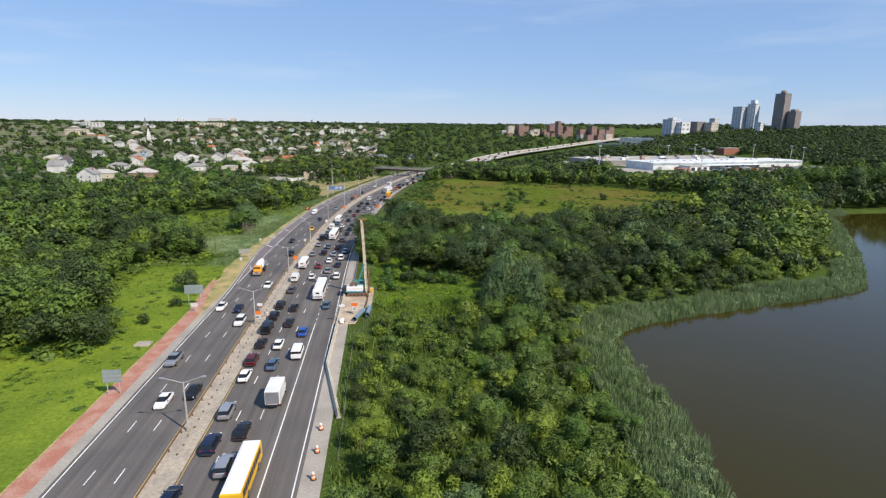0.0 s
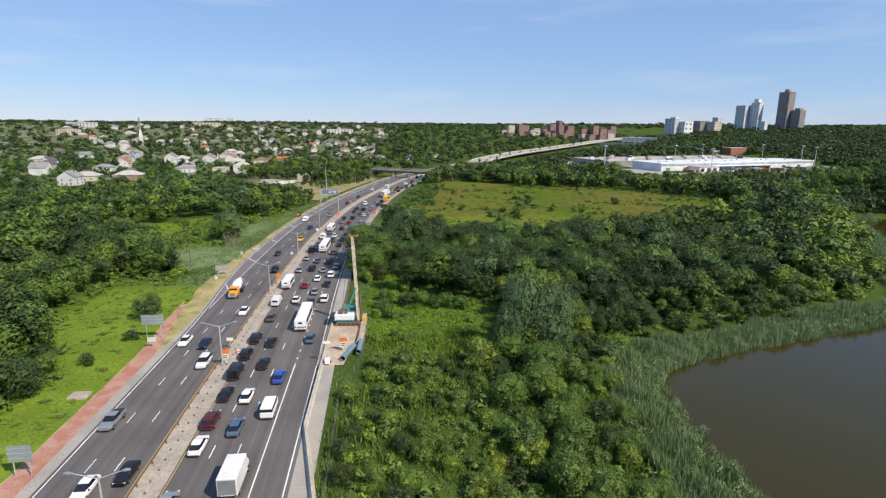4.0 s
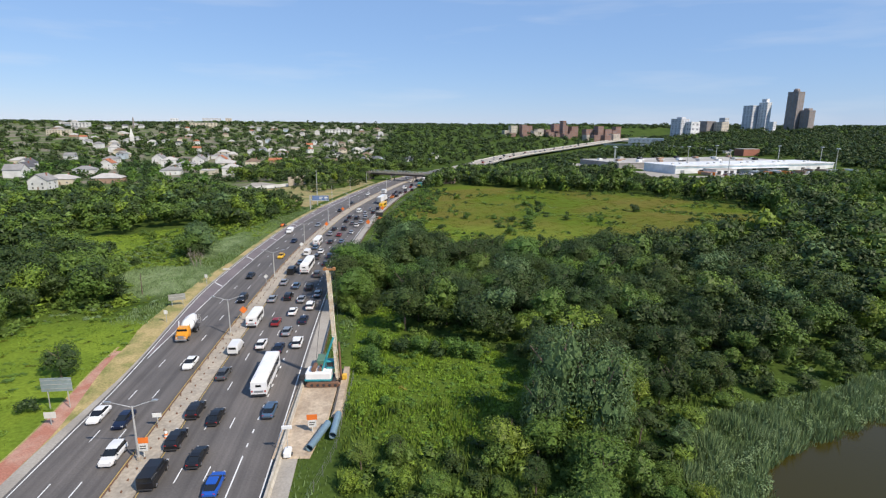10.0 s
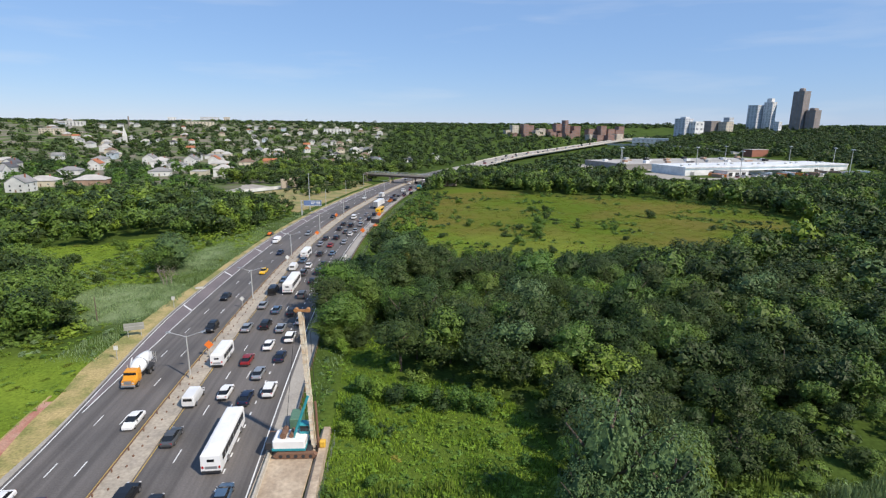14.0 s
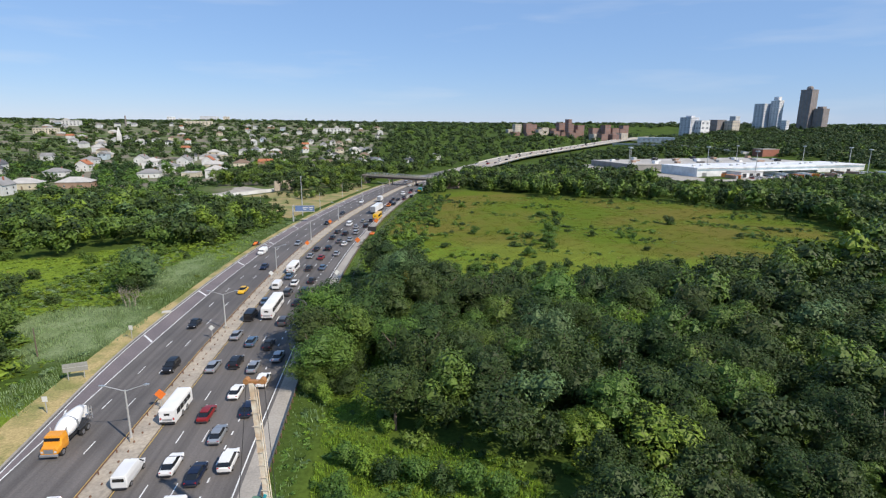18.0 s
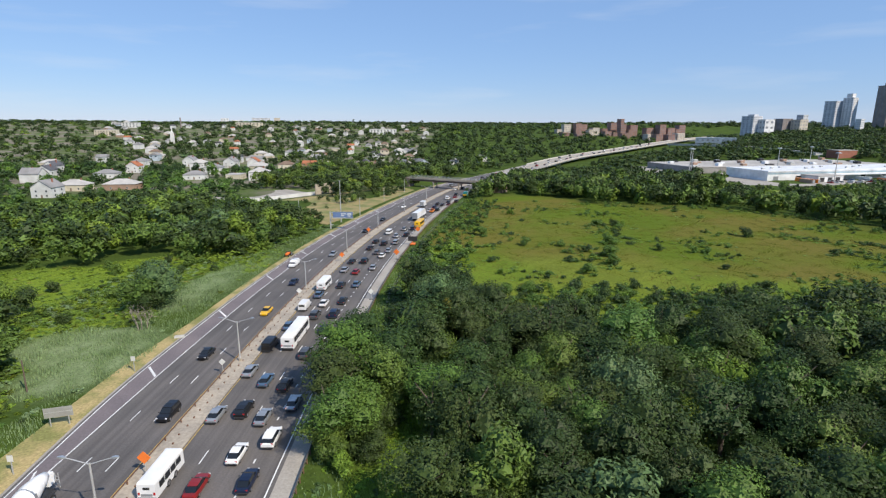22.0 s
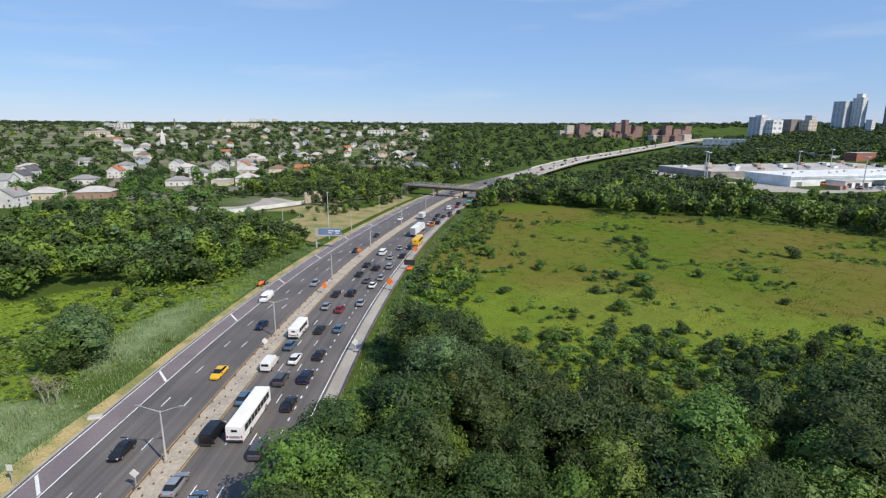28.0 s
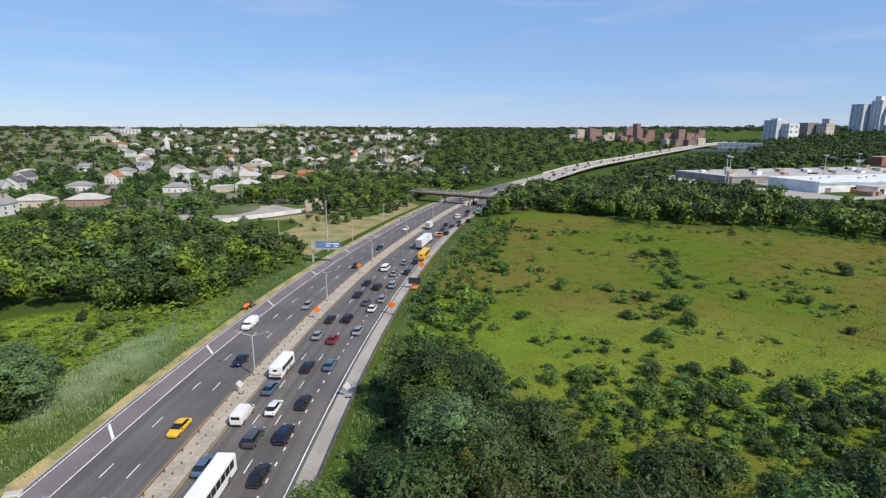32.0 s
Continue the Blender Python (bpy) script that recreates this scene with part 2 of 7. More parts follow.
def shore_distance(x, y):
    """Metres to the water's edge, negative over the water."""
    x, y = np.asarray(x, float), np.asarray(y, float)
    best, inside = np.full(x.shape, 1e9), np.zeros(x.shape, bool)
    for (ax, ay), (bx, by) in zip(WATER, np.roll(WATER, -1, 0)):
        t = np.clip(((x - ax) * (bx - ax) + (y - ay) * (by - ay)) / ((bx - ax) ** 2 + (by - ay) ** 2), 0, 1)
        best = np.minimum(best, np.hypot(x - ax - t * (bx - ax), y - ay - t * (by - ay)))
        cross = ((ay > y) != (by > y)) & (x < (bx - ax) * (y - ay) / np.where(by == ay, 1e-9, by - ay) + ax)
        inside ^= cross
    return np.where(inside, -best, best)


def land_z(x, y):
    """The height of the ground."""
    x, y = np.asarray(x, float), np.asarray(y, float)
    far = np.hypot(x, y)
    t = np.clip((far - 620) / 1500, 0, 1)
    z = 47 * t * t * (3 - 2 * t) + np.clip((far - 620) / 500, 0, 1) * 3 * np.sin(x / 170.0 + 1.3) * np.cos(y / 210.0)
    yy = np.clip(y, -140, 1600)
    cut = np.clip((170 - np.abs(x - road_x(yy))) / 90, 0, 1) * (y > 600) * (y < 1640)
    z = z * (1 - cut) + np.minimum(z, road_z(yy) - 4.0) * cut
    d = shore_distance(x, y)
    z = z - 0.12 + np.where(d < 6, -1.5 * (1 - np.clip(d, -4, 6) / 6.0), 0)
    z += np.clip((d - 10) / 30, 0, 1) * 0.5 * np.sin(x / 13.0) * np.sin(y / 17.0) * (np.abs(x - road_x(np.clip(y, -140, 1600))) > 34)
    return z


def axis(*runs):
    return np.unique(np.concatenate([np.arange(a, b, s) for a, b, s in runs]))


# ---------------------------------------------------------------- ground, water
gx = axis((-4700, -1200, 250), (-1200, -300, 60), (-300, -130, 12), (-130, 260, 3.8), (260, 500, 15), (500, 1500, 60), (1500, 4701, 250))
gy = axis((-600, -20, 40), (-20, 60, 8), (60, 360, 3.8), (360, 640, 8), (640, 1500, 40), (1500, 4700, 160))
GX, GY = np.meshgrid(gx, gy)
gz = land_z(GX, GY)
under = np.abs(GX - road_x(np.clip(GY, -140, 1600)))
gz = np.where((under < 22) & (GY < 700), np.minimum(gz, -0.12), gz)
idx = np.arange(GX.size).reshape(GX.shape)
quads = np.stack([idx[:-1, :-1], idx[:-1, 1:], idx[1:, 1:], idx[1:, :-1]], -1).reshape(-1, 4)


def ground_material():
    m = material("wild_grass", (0.048, 0.078, 0.016), 0.95, vary=0.3, grain=1.6, bump=0.6, second=(0.065, 0.100, 0.020), patch=0.05)
    n, l = m.node_tree.nodes, m.node_tree.links
    hsv = next(k for k in n if k.bl_idname == "ShaderNodeHueSaturation")
    ramp = next(k for k in n if k.bl_idname == "ShaderNodeValToRGB")
    kinds = [("meadow", (0.092, 0.133, 0.014), (0.132, 0.122, 0.026), 0.020), ("lawn", (0.158, 0.222, 0.026), (0.124, 0.184, 0.022), 0.10),
             ("marsh", (0.19, 0.24, 0.12), (0.15, 0.20, 0.09), 0.3), ("town", (0.09, 0.13, 0.04), (0.20, 0.18, 0.14), 0.03)]
    color = ramp.outputs["Color"]
    geo = next(k for k in n if k.bl_idname == "ShaderNodeNewGeometry")
    for name, a, b, scale in kinds:
        at, tex, mix, pick = n.new("ShaderNodeAttribute"), n.new("ShaderNodeTexNoise"), n.new("ShaderNodeMix"), n.new("ShaderNodeMix")
        at.attribute_name = name
        tex.inputs["Scale"].default_value, tex.inputs["Detail"].default_value = scale, 6
        l.new(geo.outputs["Position"], tex.inputs["Vector"])
        edge = n.new("ShaderNodeMapRange")
        edge.inputs["From Min"].default_value, edge.inputs["From Max"].default_value = 0.42, 0.58
        l.new(tex.outputs["Fac"], edge.inputs["Value"])
        for k in (mix, pick):
            k.data_type = "RGBA"
        mix.inputs[6].default_value, mix.inputs[7].default_value = (*a, 1), (*b, 1)
        l.new(edge.outputs["Result"], mix.inputs[0])
        l.new(at.outputs["Fac"], pick.inputs[0]), l.new(color, pick.inputs[6]), l.new(mix.outputs[2], pick.inputs[7])
        color = pick.outputs[2]
    l.new(color, hsv.inputs["Color"])
    n["Principled BSDF"].inputs["Specular IOR Level"].default_value = 0.05
    return m


def blob(x, y, cx, cy, rx, ry, edge=0.25):
    return np.clip((1 - np.hypot((x - cx) / rx, (y - cy) / ry)) / edge + 0.5, 0, 1)


def meadow_at(x, y):
    return np.clip(blob(x, y, 85, 325, 98, 92) + blob(x, y, 30, 300, 42, 85) + blob(x, y, 40, 395, 40, 60) + 0.8 * blob(x, y, 50, 245, 50, 30), 0, 1)


def weedy_at(x, y):
    """The greener, weedy front of the meadow."""
    return np.clip(blob(x, y, 30, 262, 46, 30, 0.5) + blob(x, y, 88, 252, 30, 14, 0.5), 0, 1)


def lawn_at(x, y):
    off = x - road_x(np.clip(y, -140, 1600))
    left = (off < -15) * np.clip((off + 52) / 8, 0, 1) * np.clip((172 - y) / 8, 0, 1)
    return np.clip(left, 0, 1)


def clearing_at(x, y):
    """The weedy clearing beside the drilling rig."""
    return np.clip(blob(x, y, 2, 136, 15.5, 19) + blob(x, y, 9.5, 129, 9.5, 9.5) + blob(x, y, -9, 160, 5, 30), 0, 1)


def marsh_at(x, y):
    return np.clip(blob(x, y, -71, 202, 9, 16) + blob(x, y, -80, 207, 10, 10) + blob(x, y, -72, 250, 6.5, 22), 0, 1)


def glade_at(x, y):
    """Open weedy glades in the wood west of the motorway."""
    return np.clip(blob(x, y, -106, 245, 30, 15) + blob(x, y, -88, 222, 10, 13) + blob(x, y, -122, 258, 20, 8) + blob(x, y, -70, 278, 7, 18) + blob(x, y, -92, 268, 24, 13), 0, 1)


ground = tagged(new("ground", mesh_of("ground", np.stack([GX, GY, gz], -1).reshape(-1, 3), quads, [ground_material()], smooth=True)),
                "rough green ground with meadow, lawn and woodland floor", "ground", kind="structure")
for layer, values in (("meadow", meadow_at(GX, GY)), ("lawn", np.clip(lawn_at(GX, GY) + 0.35 * clearing_at(GX, GY) + glade_at(GX, GY) + 0.55 * weedy_at(GX, GY), 0, 1)), ("marsh", marsh_at(GX, GY)),
                      ("town", np.clip((GY - 420) / 60, 0, 1) * np.clip((-60 - GX) / 20, 0, 1))):
    ground.data.attributes.new(layer, "FLOAT", "POINT").data.foreach_set("value", np.asarray(values, np.float32).ravel())


def water_material():
    m = bpy.data.materials.new("murky_water")
    m.use_nodes = True
    n, l = m.node_tree.nodes, m.node_tree.links
    b = n["Principled BSDF"]
    b.inputs["Base Color"].default_value, b.inputs["Roughness"].default_value, b.inputs["IOR"].default_value = (0.036, 0.030, 0.005, 1), 0.07, 1.27
    tex, bm, geo = n.new("ShaderNodeTexNoise"), n.new("ShaderNodeBump"), n.new("ShaderNodeNewGeometry")
    tex.inputs["Scale"].default_value, tex.inputs["Detail"].default_value = 1.2, 4
    bm.inputs["Strength"].default_value, bm.inputs["Distance"].default_value = 0.12, 0.05
    l.new(geo.outputs["Position"], tex.inputs["Vector"]), l.new(tex.outputs["Fac"], bm.inputs["Height"]), l.new(bm.outputs["Normal"], b.inputs["Normal"])
    return m


wx, wy = np.meshgrid(np.linspace(25, 440, 40), np.linspace(-170, 305, 40))
wi = np.arange(wx.size).reshape(wx.shape)
water = tagged(new("water", mesh_of("water", np.stack([wx, wy, np.full(wx.shape, WATER_Z)], -1).reshape(-1, 3),
                                    np.stack([wi[:-1, :-1], wi[:-1, 1:], wi[1:, 1:], wi[1:, :-1]], -1).reshape(-1, 4), [water_material()])),
               "still brown-green water of a tidal cove", "water", kind="structure")

# ---------------------------------------------------------------- road
JERSEY = material("pale_concrete", (0.52, 0.50, 0.45), 0.85, vary=0.15, grain=3, second=(0.40, 0.38, 0.34), patch=0.4)


def strip(name, y0, y1, left, right, z, mat, step=6.0, thick=0.0, label="", category="road", parent=None, kind="structure"):
    """A band along the road between two offsets (numbers or functions of y); thick: how far its sides go down."""
    ys = np.linspace(y0, y1, max(2, int((y1 - y0) / step) + 1))
    fl, fr = (left if callable(left) else lambda y: left), (right if callable(right) else lambda y: right)
    lv, rv = [on_road(y, fl(y), z) for y in ys], [on_road(y, fr(y), z) for y in ys]
    n = len(ys)
    if thick:
        g = Geo().rings([[lv[i], rv[i], (rv[i][0], rv[i][1], rv[i][2] - thick), (lv[i][0], lv[i][1], lv[i][2] - thick)] for i in range(n)])
        g.f = [tuple(reversed(f)) for f in g.f]
        me = g.mesh(name, mat)
    else:
        me = mesh_of(name, lv + rv, [(i, i + n, i + n + 1, i + 1) for i in range(n - 1)], [mat])
    ob = new(name, me)
    ob.parent = parent
    if parent is None:
        tagged(ob, label, category, kind=kind)
    return ob


def ramp_of(y, ya, yb, a, b):
    t = np.clip((y - ya) / (yb - ya), 0, 1)
    return a + (b - a) * t * t * (3 - 2 * t)


def left_edge(y):          # outer white line of the left carriageway
    return ramp_of(y, 130, 200, -12.4, -16.2) + ramp_of(y, 540, 680, 0, 5.2)


def right_edge(y):         # outer white line of the right carriageway
    return ramp_of(y, 110, 200, 18.0, 17.2) if y < 300 else ramp_of(y, 300, 420, 17.2, 15.0) - ramp_of(y, 540, 680, 0, 3.6)


def wheel_tracks(m):
    """Darker bands where tyres run and oil drips, along the lanes."""
    n, l = m.node_tree.nodes, m.node_tree.links
    hsv = next(k for k in n if k.bl_idname == "ShaderNodeHueSaturation")
    at, geo, split, join, tex, fit_range, mul = (n.new("ShaderNode" + k) for k in ("Attribute", "NewGeometry", "SeparateXYZ", "CombineXYZ", "TexNoise", "MapRange", "Math"))
    at.attribute_name = "across"
    scale = n.new("ShaderNodeMath")
    scale.operation, scale.inputs[1].default_value, mul.operation = "MULTIPLY", 0.012, "MULTIPLY"
    l.new(geo.outputs["Position"], split.inputs[0]), l.new(split.outputs["Y"], scale.inputs[0])
    l.new(at.outputs["Fac"], join.inputs["X"]), l.new(scale.outputs[0], join.inputs["Y"]), l.new(join.outputs[0], tex.inputs["Vector"])
    tex.inputs["Scale"].default_value, tex.inputs["Detail"].default_value = 0.9, 3
    fit_range.inputs["From Min"].default_value, fit_range.inputs["From Max"].default_value = 0.3, 0.7
    fit_range.inputs["To Min"].default_value, fit_range.inputs["To Max"].default_value = 0.72, 1.22
    l.new(tex.outputs["Fac"], fit_range.inputs["Value"])
    old = hsv.inputs["Value"].links[0].from_socket
    l.new(old, mul.inputs[0]), l.new(fit_range.outputs["Result"], mul.inputs[1]), l.new(mul.outputs[0], hsv.inputs["Value"])


wheel_tracks(ASPHALT)
road = strip("road", -140, 1600, lambda y: left_edge(y) - 0.5, lambda y: right_edge(y) + 0.6, 0.0, ASPHALT, 5, 0.3, "worn dark grey asphalt motorway with three lanes each way")
def red_inner(y):
    return ramp_of(y, 118, 152, -14.7, -19.0)


strip("shoulder_left", -140, 1500, lambda y: ramp_of(y, 112, 150, -14.7, left_edge(y) - 0.9), lambda y: left_edge(y) - 0.5, 0.004, SHOULDER, 4, 0.25, "pale worn concrete shoulder", "pavement")
strip("shoulder_right", -140, 1500, lambda y: right_edge(y) + 0.6, lambda y: right_edge(y) + 3.4, 0.004, SHOULDER, 5, 0.25, "pale grey shoulder beside the motorway", "pavement")
strip("median", -140, 1500, -0.9, 2.6, 0.10, CONCRETE, 5, 0.3, "tan concrete median strip between the carriageways", "pavement")
strip("verge", 112, 560, lambda y: red_inner(y) if y < 152 else ramp_of(y, 152, 166, -19.0, -20.9) + ramp_of(y, 196, 228, 0, 1.9), lambda y: ramp_of(y, 112, 150, -14.7, left_edge(y) - 0.9), 0.02, DIRT, 3, 0.2, "dry tan grass verge", "ground")
strip("red_strip", -140, 152, lambda y: ramp_of(y, 118, 152, -17.7, -20.3), red_inner, 0.03, BRICKS, 3, 0.2, "strip of red brick paving along the shoulder", "pavement")
strip("red_strip_kerb", -140, 154, lambda y: ramp_of(y, 118, 152, -18.0, -20.6), lambda y: ramp_of(y, 118, 152, -17.7, -20.3), 0.05, DIRT, 3, 0.2, "narrow dry earth edge beside the red strip", "kerb")

offs = np.array([[left_edge(y) - 0.5, right_edge(y) + 0.6, right_edge(y) + 0.6, left_edge(y) - 0.5] for y in np.linspace(-140, 1600, len(road.data.vertices) // 4)], np.float32)
road.data.attributes.new("across", "FLOAT", "POINT").data.foreach_set("value", offs.ravel())

strip("viaduct_deck", 610, 1580, lambda y: left_edge(y) - 0.4, lambda y: right_edge(y) + 0.5, 0.012, SHOULDER, 8, 0.0, "pale worn concrete deck of the far viaduct")

strip("shoulder_lane", 150, 560, lambda y: left_edge(y) + 0.1, -12.45, 0.004, material("faded_asphalt", (0.150, 0.128, 0.132), 0.88, vary=0.2, grain=3, second=(0.185, 0.155, 0.155), patch=0.12), 4, 0.0, "faded pinkish-grey asphalt of the wide shoulder lane", "road")

# lines: solid, dashed, dotted
lines = thing("road_markings", pose(0, 0, 0), "white and yellow painted lane lines and bars", "road markings", kind="structure")
for y0, y1, off, mat in ((-140, 1500, lambda y: -1.25, YELLOW_LINE), (-140, 1500, lambda y: 3.0, YELLOW_LINE), (-140, 1500, left_edge, WHITE_LINE),
                         (-140, 1500, right_edge, WHITE_LINE), (-140, 114, lambda y: 13.85, WHITE_LINE), (148, 560, lambda y: -12.35, WHITE_LINE)):
    strip("solid_line", y0, y1, lambda y: off(y) - (0.06 if mat is YELLOW_LINE else 0.09), lambda y: off(y) + (0.06 if mat is YELLOW_LINE else 0.09), 0.008, mat, 4, parent=lines)
for off in (-4.95, -8.65, 6.6, 10.2):
    for k in range(-3, 42):
        y = 95.2 + 12.19 * k + (0.0 if off < 0 else 1.6)
        strip("lane_dash", y, y + 3.05, off - 0.08, off + 0.08, 0.008, WHITE_LINE, 3.05, parent=lines)
for k in range(75):
    strip("dotted_dash", 116 + 3.6 * k, 117 + 3.6 * k, 13.75, 13.97, 0.008, WHITE_LINE, 1, parent=lines)
for k in range(9):
    y = 166.5 + 30.7 * k
    a, b = on_road(y + 1.9, float(left_edge(y)) + 0.35, 0.009), on_road(y - 1.9, -12.6, 0.009)
    part("shoulder_bar", Geo().add([(a[0], a[1] - .32, a[2]), (b[0], b[1] - .32, b[2]), (b[0], b[1] + .32, b[2]), (a[0], a[1] + .32, a[2])], [(0, 1, 2, 3)]), WHITE_LINE, lines)
# ---------------------------------------------------------------- plants
rng = np.random.default_rng(7)
SPRAY = np.array([(-0.55, -0.30, 0.0), (0.75, 0.0, 0.10), (-0.35, 0.38, -0.05)])


def leaf_cloud(r, lobes, leaves, size, shape=(1.0, 1.0, 0.8), spread=0.74, up=0.25, heart=0.66):
    """Leaf sprays over a few rounded lobes, in a crown of radius 1; gives corners, faces and soft normals."""
    c = r.normal(size=(lobes, 3))
    c /= np.linalg.norm(c, axis=1)[:, None]
    c *= (spread * r.random(lobes) ** 0.45)[:, None]
    rad = 0.20 + 0.34 * r.random(lobes)
    k = r.choice(lobes, leaves * 2, p=rad**2 / (rad**2).sum())
    d = r.normal(size=(leaves * 2, 3))
    d[:, 2] += 0.25
    d /= np.linalg.norm(d, axis=1)[:, None]
    p = c[k] + d * (rad[k] * (0.78 + 0.42 * r.random(leaves * 2)))[:, None]
    inner = (np.linalg.norm(p[:, None] - c[None], axis=2) < rad[None] * 0.78).sum(1) > 0
    keep = np.nonzero(~inner)[0][:leaves]
    p, d = p[keep], d[keep]
    n = d + 0.42 * r.normal(size=d.shape)
    n[:, 2] += up
    n /= np.linalg.norm(n, axis=1)[:, None]
    a = np.cross(n, r.normal(size=n.shape))
    a /= np.linalg.norm(a, axis=1)[:, None] + 1e-9
    b = np.cross(n, a)
    s = size * (0.55 + 0.9 * r.random(len(p)))
    v = p[:, None] + s[:, None, None] * (SPRAY[None, :, :1] * a[:, None] + SPRAY[None, :, 1:2] * b[:, None] + SPRAY[None, :, 2:] * n[:, None])
    # shaded heart of each lobe: a rough octahedron
    o = np.array([(1, 0, 0), (0, 1, 0), (-1, 0, 0), (0, -1, 0), (0, 0, 1), (0, 0, -1)], float)
    of = np.array([(0, 1, 4), (1, 2, 4), (2, 3, 4), (3, 0, 4), (1, 0, 5), (2, 1, 5), (3, 2, 5), (0, 3, 5)])
    hearts = c[:, None] + heart * rad[:, None, None] * o[None]
    verts = np.concatenate([v.reshape(-1, 3), hearts.reshape(-1, 3)]) * np.array(shape)
    # each leaf is shaded as part of the lobe that it grows on
    soft = 0.75 * d + 0.45 * p / (np.linalg.norm(p, axis=1)[:, None] + 1e-6) + 0.30 * n + 0.22 * r.normal(size=d.shape)
    soft = np.concatenate([np.repeat(soft, 3, 0), np.tile(o, (lobes, 1))]) / np.array(shape)
    soft /= np.linalg.norm(soft, axis=1)[:, None] + 1e-6
    faces = np.concatenate([np.arange(len(p) * 3).reshape(-1, 3), (of[None] + 6 * np.arange(lobes)[:, None, None]).reshape(-1, 3) + len(p) * 3])
    return verts, faces, soft


def cloud_mesh(name, clouds, mats):
    """Joins ((corners, faces, normals), scale, turn, place, material) into one mesh."""
    vs, fs, ns, ms, k = [], [], [], [], 0
    for (v, f, soft), scale, turn, place, m in clouds:
        ca, sa = math.cos(turn), math.sin(turn)
        rot = np.array([(ca, sa, 0), (-sa, ca, 0), (0, 0, 1)])
        vs.append((v * scale) @ rot + place), fs.append(f + k), ms.append(np.full(len(f), m))
        ns.append((soft / (np.asarray(scale) / np.max(scale))) @ rot)
        k += len(v)
    ns = np.concatenate(ns)
    ns /= np.linalg.norm(ns, axis=1)[:, None] + 1e-6
    return mesh_of(name, np.concatenate(vs), np.concatenate(fs), mats, np.concatenate(ms), normals=ns)


LEAVES = [LEAF, LEAF_DARK, LEAF_GREY, LEAF_YELLOW, LEAF_LIME, WEEDS]
NEAR = [leaf_cloud(rng, 20, 3300, 0.064, (1.0, 1.0, 0.85)) for _ in range(8)]
TALL = [leaf_cloud(rng, 30, 5200, 0.052, (0.62, 0.62, 1.15), up=0.6, heart=0.55) for _ in range(3)]
MID = [leaf_cloud(rng, 13, 1250, 0.104, (1.0, 1.0, 0.85)) for _ in range(8)]
LIGHT = [leaf_cloud(rng, 9, 360, 0.20, (1.0, 1.0, 0.85)) for _ in range(8)]
BUSH = [leaf_cloud(rng, 4, 120, 0.23, (1.0, 1.0, 0.72)) for _ in range(6)]
THIN = [leaf_cloud(rng, 7, 170, 0.28, (1.0, 1.0, 0.85)) for _ in range(8)]
TUFT = [leaf_cloud(rng, 3, 60, 0.31, (1.0, 1.0, 0.5), heart=0.45) for _ in range(6)]
REEDY = [leaf_cloud(rng, 4, 110, 0.15, (1.0, 1.0, 0.6), up=0.7, heart=0.3) for _ in range(6)]
FAR = [leaf_cloud(rng, 4, 46, 0.38, (1.0, 1.0, 0.8)) for _ in range(8)]


def pick(pool):
    return pool[int(rng.integers(len(pool)))]


def leaf_kind(*weights):
    """Green, dark, grey, yellow or lime leaves, by their shares."""
    w = np.array(weights, float)
    return int(rng.choice(len(w), p=w / w.sum()))


def trunk_mesh(r, h, limbs=5):
    g = Geo()
    lean = r.normal(size=2) * 0.03 * h
    top = (lean[0], lean[1], h * 0.78)
    g.tube([(0, 0, -0.3), (lean[0] * 0.3, lean[1] * 0.3, h * 0.35), top], [0.030 * h, 0.022 * h, 0.006 * h], 6)
    for k in range(limbs):
        a, t = 2 * math.pi * (k + r.random()) / limbs, 0.3 + 0.35 * r.random()
        base = Vector((lean[0] * t, lean[1] * t, h * t))
        g.tube([base, base + Vector((math.cos(a), math.sin(a), 0.9)) * h * 0.13, base + Vector((math.cos(a) * 1.5, math.sin(a) * 1.5, 1.6)) * h * 0.16],
               [0.013 * h, 0.009 * h, 0.003 * h], 5)
    return g


CROWN_MESHES, TRUNK_MESHES = {}, [trunk_mesh(rng, 1.0).mesh("trunk", BARK) for _ in range(4)]


def crown_mesh(kind, n, leaf):
    """A crown of radius 1 whose middle is at the origin, shared by the trees that look alike."""
    key = (kind, n, leaf)
    if key not in CROWN_MESHES:
        CROWN_MESHES[key] = cloud_mesh("crown", [((NEAR, TALL)[kind][n], 1.0, 0.0, np.zeros(3), 0)], [LEAVES[leaf]])
    return CROWN_MESHES[key]


TREE_LABELS = ["leafy green deciduous tree in the wood", "dense dark green deciduous tree in the wood", "grey-green willow-like tree in the wood", "tree with yellowing leaves near the road", "light green young tree in the wood"]


def tree(x, y, h, radius, leaf=0, tall=False, label="", squash=1.0):
    z = float(land_z(x, y))
    ob = thing("tree", pose(x, y, z, 0, 0, float(rng.random() * 360)), label or TREE_LABELS[leaf], "tree", "trees of the wood")
    part("trunk", TRUNK_MESHES[int(rng.integers(4))], BARK, ob, at=Matrix.Diagonal((h, h, h, 1)))
    crown_h = radius * (1.15 if tall else 0.85) * squash
    lift = max(h - crown_h, crown_h * 0.75)
    pool = TALL if tall else NEAR
    part("crown", crown_mesh(1 if tall else 0, int(rng.integers(len(pool))), leaf), None, ob,
         at=Matrix.LocRotScale((0, 0, lift), None, (radius, radius, radius * squash)))
    return ob


def off_road(x, y):
    return x - road_x(np.clip(y, -140, 1600))


